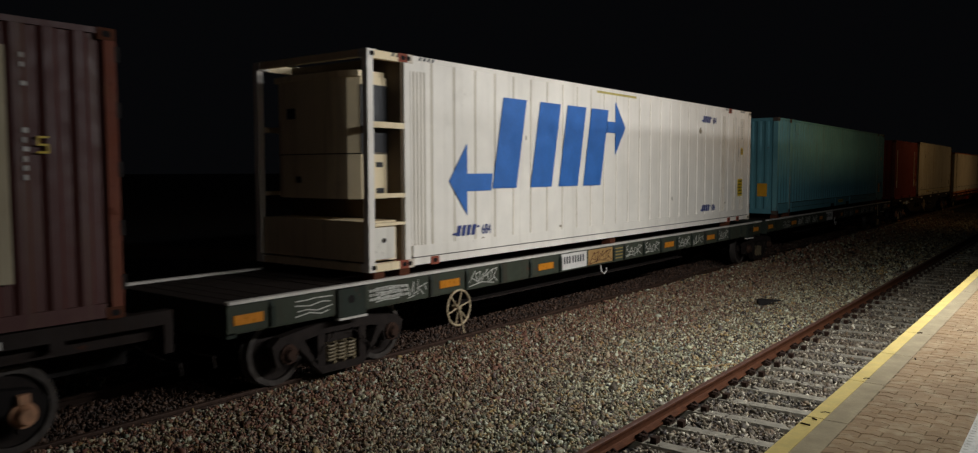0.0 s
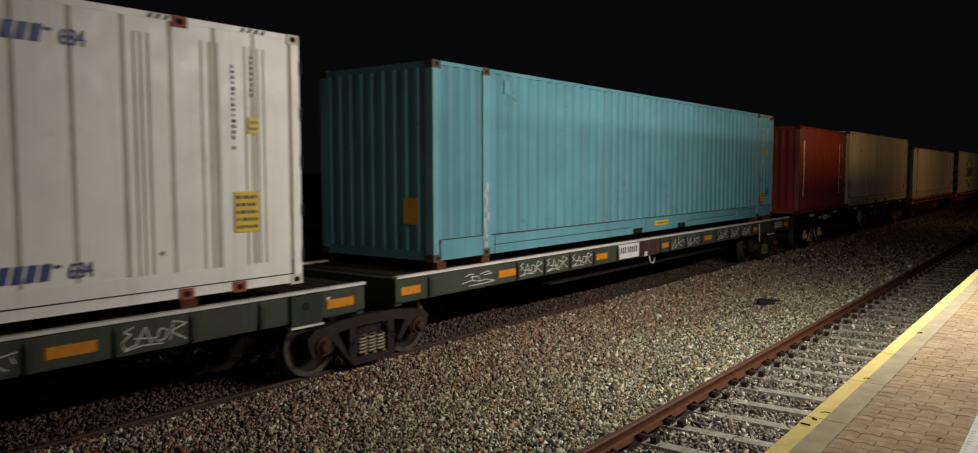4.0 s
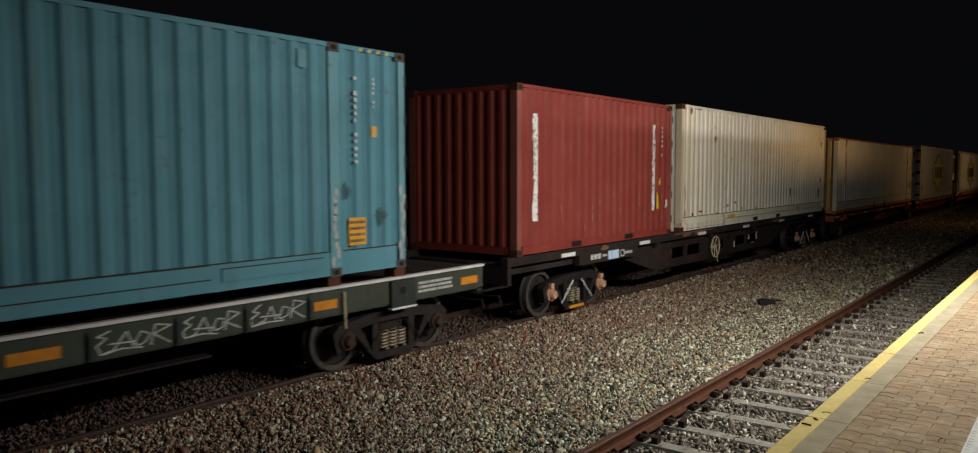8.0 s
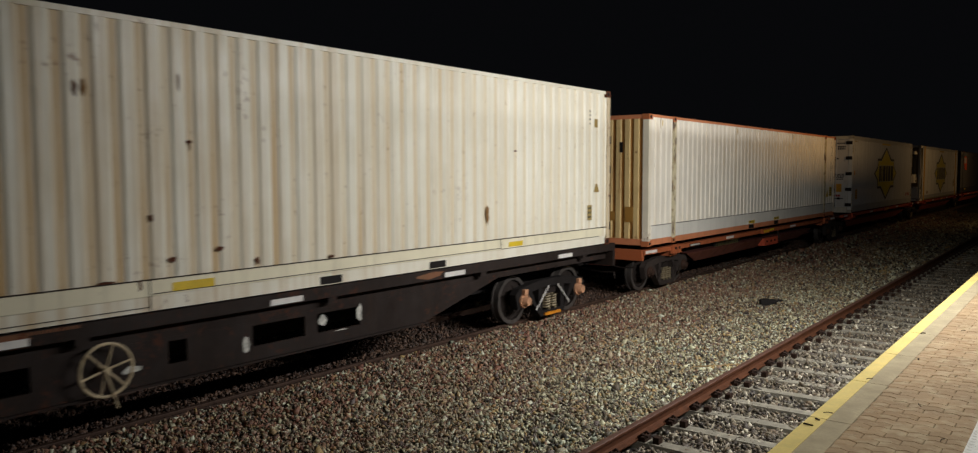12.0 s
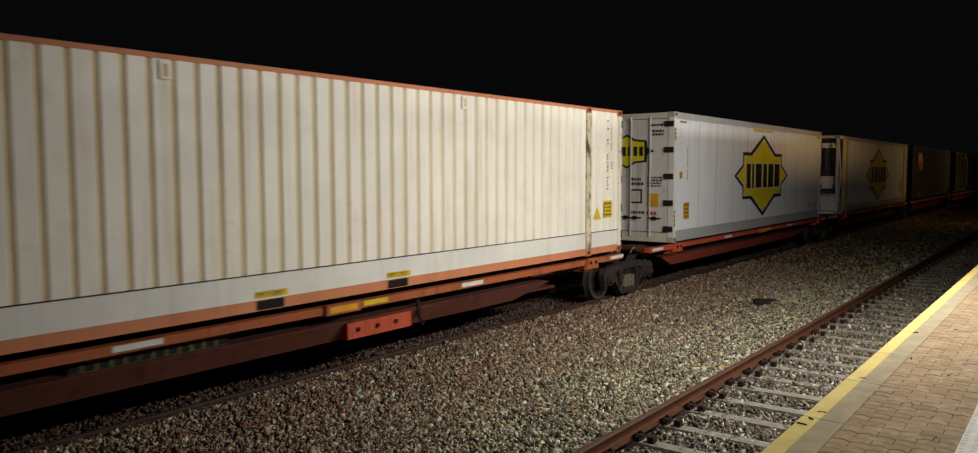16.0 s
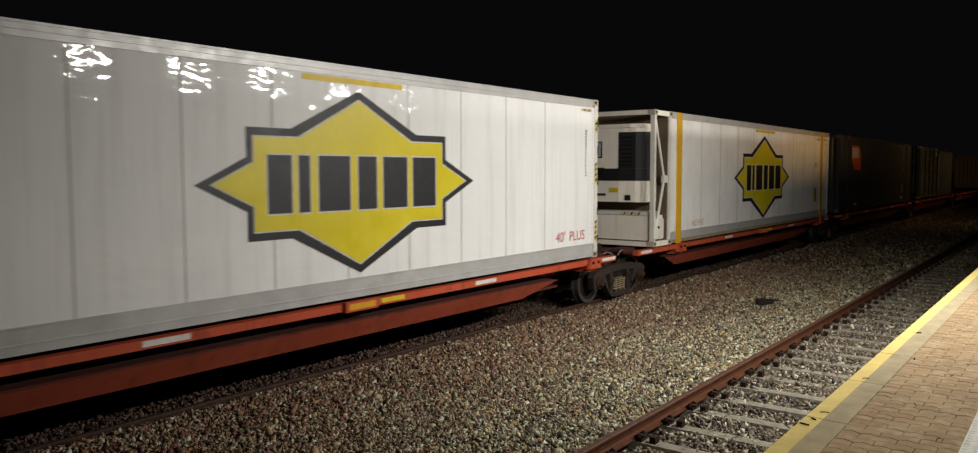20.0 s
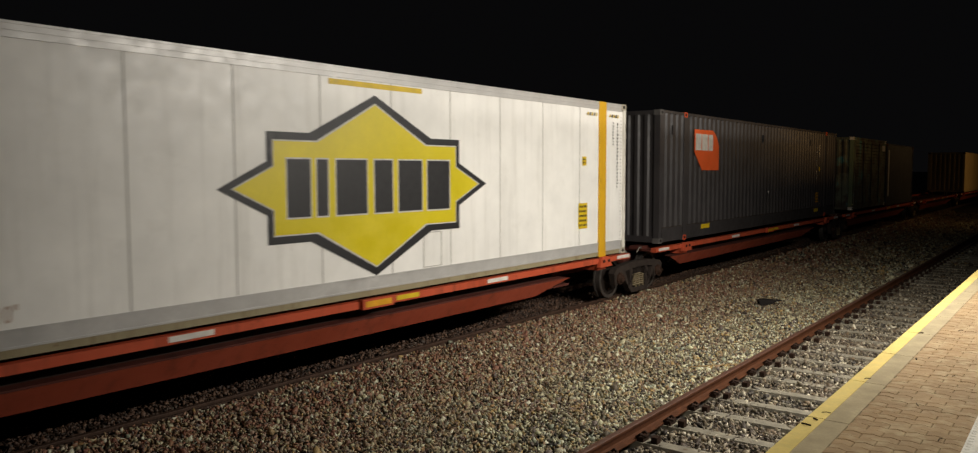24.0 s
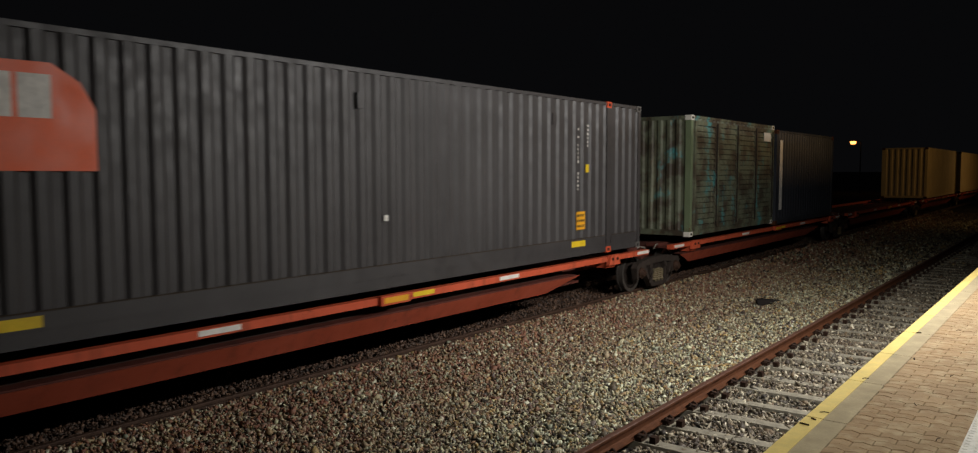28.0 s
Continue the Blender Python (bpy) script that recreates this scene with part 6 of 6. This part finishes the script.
# striped tape on its corner posts
for y in (0.012, L_L - 0.108):
    for za, zb in ((0.33, 0.72), (2.35, 2.62)) if y < 1 else ((0.30, 0.70), (1.42, 1.78), (2.40, 2.62)):
        z = za
        k = 0
        while z < zb:
            poly_decal(c, [(y + 0.01, z), (y + 0.085, z + 0.03), (y + 0.085, z + 0.075), (y + 0.01, z + 0.045)], INK if k % 2 else YELLOW_LABEL, "hazard_stripe", "", FACE + 0.0025, 0.002)
            z += 0.05
            k += 1
# its door end
for k in (-1, 1):
    bm = bmesh.new()
    x0, x1 = sorted((k * 0.012, k * 1.07))
    box(bm, x0, x1, 0.012, 0.07, 0.24, L_H - 0.16)
    d = part("front_door", bm, paint("c9c2b6", 0.4, 0.7, 0.55, grime="7d6650"), c, "white container door", 0.006)
    for q in (0.12, 0.62):
        bm = bmesh.new()
        tube(bm, [(k * q, -0.012, 0.12), (k * q, -0.012, L_H - 0.1)], 0.02)
        part("locking_bar", bm, ALU, d)
        bm = bmesh.new()
        tube(bm, [(k * q - 0.02, -0.03, 0.56), (k * q + 0.30, -0.03, 0.56)], 0.016)
        box(bm, k * q + 0.08, k * q + 0.17, -0.04, 0.0, 0.52, 0.60)
        part("door_handle", bm, BLACK_STEEL, d)
    for zz in (0.25, 0.86, 1.48, 2.10, 2.70):
        bm = bmesh.new()
        x0, x1 = sorted((k * 0.98, k * 1.21))
        box(bm, x0, x1, -0.02, 0.012, zz, zz + 0.13)
        part("hinge", bm, FRAME_STEEL, d, "dark steel hinge", 0.008)
for pts, m_, off in (([(0.95, 0), (0.7, 0.12), (0.68, 0.36), (0.3, 0.4), (0, 0.58), (-0.3, 0.4), (-0.68, 0.36), (-0.7, 0.12), (-0.95, 0), (-0.7, -0.12), (-0.68, -0.36), (-0.3, -0.4), (0, -0.58), (0.3, -0.4), (0.68, -0.36), (0.7, -0.12)], INK, 0.0),
                     ([(0.60, 0), (0.60, 0.30), (0.26, 0.34), (0, 0.5), (-0.26, 0.34), (-0.6, 0.3), (-0.6, -0.3), (-0.26, -0.34), (0, -0.5), (0.26, -0.34), (0.6, -0.3)], STAR_YELLOW, 0.002)):
    bm = bmesh.new()
    prism(bm, [(0.0 + u * 0.77, 2.14 + v * 0.71) for u, v in pts], "y", 0.009 - off, 0.011 - off)
    part("door_badge", bm, m_, c, "small yellow star badge on the doors")
for k in range(6):
    bm = bmesh.new()
    x = -0.42 + 0.15 * k
    box(bm, x, x + 0.10, 0.005, 0.007, 2.03, 2.25)
    part("badge_bar", bm, INK, c)
rr = random.Random(77)
for x0, x1, z0, z1, rows, m_ in ((0.62, 1.0, 2.72, 2.80, 1, INK), (0.66, 0.94, 2.50, 2.66, 2, INK), (0.12, 0.40, 1.33, 1.55, 2, INK), (0.55, 0.9, 1.3, 1.56, 4, INK), (-0.52, -0.2, 1.3, 1.56, 4, INK), (-0.95, -0.7, 1.36, 1.55, 2, INK),
                                 (0.08, 0.45, 0.65, 0.75, 1, INK), (-0.95, -0.25, 0.65, 0.75, 1, INK), (0.54, 0.80, 0.63, 0.76, 1, RED_PRINT)):
    bm = bmesh.new()
    h = (z1 - z0) / rows
    for r in range(rows):
        x = x0
        while x < x1:
            ww = rr.uniform(0.03, 0.09)
            box(bm, x, x + ww, 0.008, 0.010, z0 + r * h, z0 + r * h + h * 0.65)
            x += ww + 0.02
    part("door_print", bm, m_, c)
bm = bmesh.new()
box(bm, 0.54, 0.84, 0.007, 0.0105, 0.82, 1.14)
part("door_label", bm, ORANGE_LABEL, c)
for z0, z1, x0, x1 in ((0.95, 0.99, 0.10, 0.42), (1.25, 1.29, 0.10, 0.42), (0.95, 1.29, 0.10, 0.14), (0.95, 1.29, 0.38, 0.42)):
    bm = bmesh.new()
    box(bm, x0, x1, 0.006, 0.0105, z0 - 0.05, z1 - 0.05)
    part("placard_frame", bm, INK, c)
for zz in ((0.0, 0.22), (L_H - 0.14, L_H - 0.01)):
    bm = bmesh.new()
    box(bm, -FACE + 0.165, FACE - 0.165, 0.005, 0.10, *zz)
    part("end_rail", bm, paint("c5bda8", 0.2, 0.3, 0.5), c, "", 0.006)

M_S, M_Z, M_L, M_H = 96.45, 1.06, 14.47, 3.03
c = panel_container("star_reefer", "white refrigerated container with yellow posts and star badge", M_S, M_L, M_Z, M_H, [2.657 + 1.25 * k for k in range(9)], "open", 0.75, (1.32, 13.51), paint("e4e2dc", 0.05, 0.25, 0.42, grime="9a9384"))
reefer_unit(c, M_L, M_H, paint("e3dccd", 0.15, 0.3, 0.45), 0.78, INK, (), True)
for sx in (-1, 1):
    bm = bmesh.new()
    x0, x1 = sorted((sx * (FACE - 0.10), sx * FACE))
    box(bm, x0, x1, 0.0, 0.09, 0.12, M_H - 0.12)
    part("frame_post", bm, paint("cfcbc0", 0.15, 0.2, 0.45), c, "white braced end frame", 0.008)
    for zz in (0.0, M_H - 0.118):
        casting(c, sx * FACE, 0.0, zz, paint("a8a08e", 0.4, 0.4, 0.5), sx)
    for za in (0.15, 2.85):      # a braced K with its gusset
        bm = bmesh.new()
        tube(bm, [(sx * (FACE - 0.04), 0.1, za), (sx * (FACE - 0.04), 0.56, 1.5 + (za - 1.5) * 0.06)], 0.03)
        part("brace", bm, paint("cfcbc0", 0.15, 0.2, 0.45), c)
    bm = bmesh.new()
    x0, x1 = sorted((sx * (FACE - 0.07), sx * (FACE - 0.002)))
    box(bm, x0, x1, 0.50, 0.72, 1.42, 1.58)
    part("gusset", bm, paint("cfcbc0", 0.15, 0.2, 0.45), c, "", 0.008)
decal(c, 0.95, 14.25, 0.02, 0.096, paint("8d8266", 0.4, 0.8, 0.7), "dirty_strip", "dirty lower strip of the side rail", FACE - 0.0055)
star_badge(c, 7.356, 1.49, 2.43, 1.206)
warning(c, 12.62, 12.935, 0.60, 1.08, 5, 41, YELLOW_LABEL)
warning(c, 12.75, 12.89, 1.79, 1.955, 2, 42, YELLOW_LABEL)
column_print(c, 13.92, 2.2, 2.65, 0.06, INK, 43)
column_print(c, 14.10, 1.35, 2.64, 0.07, INK, 44)
decal(c, 6.56, 8.29, 2.785, 2.855, YELLOW_LABEL, "height_label", "yellow height label", FACE - 0.010)
put_words(c, "46'6\"x9'10\"", 0.16, paint("b7a08f", 0.1, 0.4, 0.6), 98.6 - M_S, 1.40 - M_Z, "lettering", 0.7, FACE - 0.009)
bm = bmesh.new()
for a, b, z0, z1 in ((104.75, 105.15, 1.355, 1.365), (104.75, 105.15, 1.855, 1.865), (104.75, 104.76, 1.355, 1.865), (105.14, 105.15, 1.355, 1.865)):
    box(bm, FACE - 0.011, FACE - 0.006, a - M_S, b - M_S, z0 - M_Z, z1 - M_Z)
part("hatch_outline", bm, SEAM, c, "small inspection hatch")
for s in (12.91, 13.77):
    for k in range(5):
        poly_decal(c, [(s + 0.08 * k, 2.74), (s + 0.08 * k + 0.04, 2.74), (s + 0.08 * k + 0.07, 2.80), (s + 0.08 * k + 0.03, 2.80)], INK if k % 2 else YELLOW_LABEL, "hazard_stripe", "", FACE + 0.003)

# more of its cooling machine: screen, dark strip, fan cowl edge, small fittings
u = c.children[[o.name.split(".")[0] for o in c.children].index("cooling_unit")]
for x0, x1, z0, z1, m_, nm, y0 in ((-0.50, -0.12, 1.98, 2.36, INK, "screen_frame", 0.055), (-0.47, -0.15, 2.01, 2.33, PANEL_GREY, "screen", 0.050), (-0.42, -0.34, 2.08, 2.28, BLUE_INK, "screen_bar", 0.046), (-0.28, -0.20, 2.08, 2.28, BLUE_INK, "screen_bar", 0.046),
                                   (-0.62, -0.05, 1.60, 1.76, BLACK_STEEL, "dark_window", 0.045), (0.08, 0.30, 1.20, 1.30, YELLOW_LABEL, "warning_label", 0.060), (0.46, 0.60, 1.02, 1.14, INK, "socket", 0.075), (-0.55, -0.32, 1.12, 1.17, INK, "latch", 0.060), (-0.24, -0.02, 1.12, 1.17, INK, "latch", 0.055)):
    bm = bmesh.new()
    box(bm, x0, x1, y0, 0.12, z0, z1)
    part(nm, bm, m_, u)
for y0, y1, z0, z1 in ((0.40, 0.52, 1.02, 1.16), (0.40, 0.54, 1.24, 1.40)):
    bm = bmesh.new()
    box(bm, 0.935, 0.955, y0, y1, z0, z1)
    part("cheek_label", bm, INK if z0 < 1.1 else PANEL_GREY, u)
for k in range(6):
    bm = bmesh.new()
    prism(bm, [(0.35 + 0.09 * k, 0.70), (0.39 + 0.09 * k, 0.70), (0.43 + 0.09 * k, 0.76), (0.39 + 0.09 * k, 0.76)], "y", 0.04, 0.05)
    part("hazard_stripe", bm, INK if k % 2 else YELLOW_LABEL, c)
bm = bmesh.new()
box(bm, -1.08, 1.08, 0.05, 0.6, 0.69, 0.77)
part("tray_shelf", bm, paint("cfccc4", 0.1, 0.2, 0.45), c, "", 0.01)

# ---- dark grey container with an orange badge ----
GREY = paint("302d2d", 0.12, 0.35, 0.5, grime="3a3530", shine=0.44)
S_S, S_Z, S_L, S_H = 112.53, 1.12, 15.06, 2.98
c = container("grey_container", "dark grey corrugated long container with orange badge", S_S, S_L, S_Z, S_H, GREY, inset=1.38, band=0.17, pitch=0.29, depth=0.034, lip=0.342, cast_mat=paint("55524f", 0.3, 0.4, 0.6))
bm = bmesh.new()
for a, b in ((0.16, 1.27), (1.49, 13.57), (13.79, 14.9)):
    box(bm, FACE - 0.02, FACE + 0.002, a, b, 0.171, 0.34)
part("lower_band", bm, GREY, c)
ORANGE_BADGE = plain("orange_badge", "dd5c2a", 0.5, 0.0, 0.15, 2, 0.05)
poly_decal(c, [(1.925, 2.08), (2.40, 1.64), (3.49, 1.635), (3.49, 2.22), (3.35, 2.47), (3.09, 2.63), (1.925, 2.62)], ORANGE_BADGE, "badge", "orange badge with white shapes", FACE - 0.010, 0.004)
for y0, y1 in ((2.0, 2.34), (2.38, 2.74), (2.79, 3.08)):
    decal(c, y0, y1, 2.12, 2.52, WHITE_PRINT, "badge_bar", "", FACE - 0.0055, 0.002)
decal(c, 114.9 - S_S, 115.45 - S_S, 0.20, 0.31, YELLOW_LABEL, x=FACE + 0.003)
decal(c, 124.8 - S_S, 125.3 - S_S, 0.20, 0.31, YELLOW_LABEL, x=FACE + 0.003)
warning(c, 124.97 - S_S, 125.28 - S_S, 0.52, 0.86, 3, 51)
decal(c, 125.3 - S_S, 125.42 - S_S, 1.60, 1.75, YELLOW_LABEL)
column_print(c, 125.0 - S_S, 1.25, 2.5, 0.075, WHITE_PRINT, 52)
column_print(c, 125.35 - S_S, 2.1, 2.5, 0.075, WHITE_PRINT, 53)
decal(c, 119.9 - S_S, 119.98 - S_S, 0.95, 1.03, WHITE_PRINT)
for y in (1.38, 13.68):
    casting(c, FACE + 0.008, y - 0.089, S_H - 0.11, paint("b5472a", 0.3, 0.3, 0.6))
    casting(c, FACE + 0.008, y - 0.089, 0.0, paint("b5472a", 0.3, 0.3, 0.6))
for y in (0.66, 6.9, 11.6):
    bm = bmesh.new()
    box(bm, FACE - 0.01, FACE + 0.012, y, y + 0.12, 2.45, 2.66)
    part("vent", bm, GREY, c, "", 0.01)

# ---- weathered green container with louvred doors on its side ----
G_S, G_Z, G_L, G_H = 130.25, 1.15, 6.2, 2.93
c = container("louvred_container", "weathered green container with louvred side doors", G_S, G_L, G_Z, G_H, MOTTLED, pitch=0.28, band=0.14, post_mat=paint("5f6a50", 0.6, 0.5, 0.7), cast_mat=paint("c9c5ba", 0.3, 0.4, 0.6))
for k in range(4):
    y0 = 0.2 + k * 1.47
    y1 = y0 + 1.38
    bm = bmesh.new()
    for a, b, z0, z1 in ((y0, y0 + 0.09, 0.15, 2.80), (y1 - 0.09, y1, 0.15, 2.80), (y0 + 0.09, y1 - 0.09, 0.15, 0.25), (y0 + 0.09, y1 - 0.09, 2.70, 2.80)):
        box(bm, FACE - 0.005, FACE + 0.03, a, b, z0, z1)
    d = part("side_door", bm, MOTTLED, c, "louvred side door leaf", 0.006)
    for i in range(18):
        bm = bmesh.new()
        z = 0.27 + i * 0.134
        prism(bm, [(FACE - 0.004, z), (FACE + 0.026, z + 0.01), (FACE + 0.004, z + 0.12), (FACE - 0.004, z + 0.12)], "y", y0 + 0.092, y1 - 0.092)
        part("slat", bm, MOTTLED, d)
    bm = bmesh.new()
    tube(bm, [(FACE + 0.05, y1 - 0.03, 0.2), (FACE + 0.05, y1 - 0.03, 2.75)], 0.016)
    part("locking_bar", bm, FRAME_STEEL, d)
decal(c, 5.2, 5.8, 2.45, 2.7, WHITE_PRINT, "label_plate", "white label plate", FACE + 0.031)

# ---- dark container ----
SLATE = paint("25282f", 0.15, 0.3, 0.55, grime="2f2d2b")
c = container("slate_container", "dark slate corrugated container with a white stripe", 136.75, 6.6, 1.08, 2.90, SLATE, pitch=0.28, depth=0.02)
decal(c, 0.35, 0.62, 0.45, 2.6, WHITE_PRINT, "stripe", "white upright stripe", FACE - 0.010)

# ---- cream containers at the back of the train ----
CREAM_FAR = paint("c9b27c", 0.25, 0.4, 0.55, grime="7d6a42")
container("tan_container", "tan corrugated container on an orange wagon", 164.7, 12.2, 1.08, 3.0, CREAM_FAR, end_pitch=0.3)
container("tan_container", "tan corrugated container on an orange wagon", 179.6, 12.2, 1.08, 3.0, CREAM_FAR, end_pitch=0.3)

# ---- small things beside the track ----
bm = bmesh.new()
prism(bm, [(0.0, 0.11), (0.03, 0.0), (0.12, -0.02), (0.22, 0.03), (0.40, 0.085), (0.50, 0.09), (0.50, 0.105), (0.30, 0.12), (0.12, 0.135)], "y", -0.07, 0.07)
scrap = tagged(new("scrap_plate", finish(bm, "scrap_plate", BLACK_STEEL, 0.006)), "bent dark steel plate lying on the ballast", "scrap")
scrap.matrix_basis = pose(-5.66, 16.98, -0.15, 0, 0, 37)
bm = bmesh.new()
tube(bm, [(0, 0, 0.0), (0.3, 0.12, 0.01), (0.55, 0.3, 0.0), (0.9, 0.38, 0.012)], 0.012, 6)
stick = tagged(new("stick", finish(bm, "stick", plain("dry_twig", "8a7450", 0.8))), "dry pale twig lying on the ballast", "twig")
stick.matrix_basis = pose(-4.6, 10.9, -0.13, 0, 0, 20)

LEAF = plain("dry_leaf", "3d2c1c", 0.85)
for k, (x, y) in enumerate(((-1.44, 5.55), (-1.42, 5.75), (-1.47, 5.4), (-1.40, 6.9), (-1.36, 9.2), (-0.95, 6.35), (-0.75, 8.9), (-1.05, 9.6), (-0.62, 10.6), (-0.85, 7.4), (-1.2, 7.9), (-0.7, 5.6))):
    rr = random.Random(k)
    bm = bmesh.new()
    tube(bm, [(-0.02 - 0.012 * (k % 3), 0, 0.004), (0, 0.004, 0.007), (0.02 + 0.01 * (k % 2), -0.004, 0.004)], 0.003 if k % 2 else 0.006, 5)
    twig = tagged(new("twig", finish(bm, "twig", LEAF)), "small dry dark twig lying on the platform", "twig", "litter on the platform")
    twig.matrix_basis = pose(x, y, PLATFORM_Z + 0.004, 0, 0, rr.uniform(0, 180))

# a sodium street lamp far beyond the tracks
SODIUM = bpy.data.materials.new("sodium_glow")
SODIUM.use_nodes = True
SODIUM.node_tree.nodes["Principled BSDF"].inputs["Emission Color"].default_value = (1.0, 0.36, 0.07, 1)
SODIUM.node_tree.nodes["Principled BSDF"].inputs["Emission Strength"].default_value = 5
k = 105.0
lamp = thing("street_lamp", "far street lamp with an orange sodium glow on a steel pole", "street lamp", m=pose(-0.24103 * k, 1.07969 * k, -0.24))
hz = 2.75 + 0.03532 * k + 0.24
bm = bmesh.new()
cyl(bm, "z", 0, hz, 0.9, 0, 0.09, 12, 0.06)
part("pole", bm, BLACK_STEEL, lamp)
bm = bmesh.new()
tube(bm, [(0.9, 0, hz - 0.1), (0.5, 0, hz + 0.15), (0, 0, hz + 0.2)], 0.04)
part("arm", bm, BLACK_STEEL, lamp)
bm = bmesh.new()
prism(bm, [(-0.45, hz + 0.10), (0.35, hz + 0.10), (0.3, hz + 0.25), (-0.35, hz + 0.22)], "y", -0.16, 0.16)
part("lamp_head", bm, BLACK_STEEL, lamp)
bm = bmesh.new()
cyl(bm, "z", hz - 0.24, hz + 0.098, -0.05, 0, 0.3, 14, 0.4)
part("lamp_glass", bm, SODIUM, lamp, "glowing orange lamp bowl")


# ---- movement ----
def motions():
    for ob, s, z in ROLLING:
        walk(ob, [(t, pose(TRACK_X, s - d, z)) for t, d in ROLLED])
    ts, ds = zip(*ROLLED)
    n = 190
    for k, w in enumerate(WHEELS):
        base = w.matrix_basis.translation.copy()
        rows = []
        for i in range(n + 1):
            t = 28.0 * i / n
            a = math.degrees(float(np.interp(t, ts, ds)) / WHEEL_R) + 37 * k
            rows.append((round(t * FPS) / FPS, pose(base.x, base.y, base.z, a % 360, 0, 0)))
        walk(w, rows)


motions()
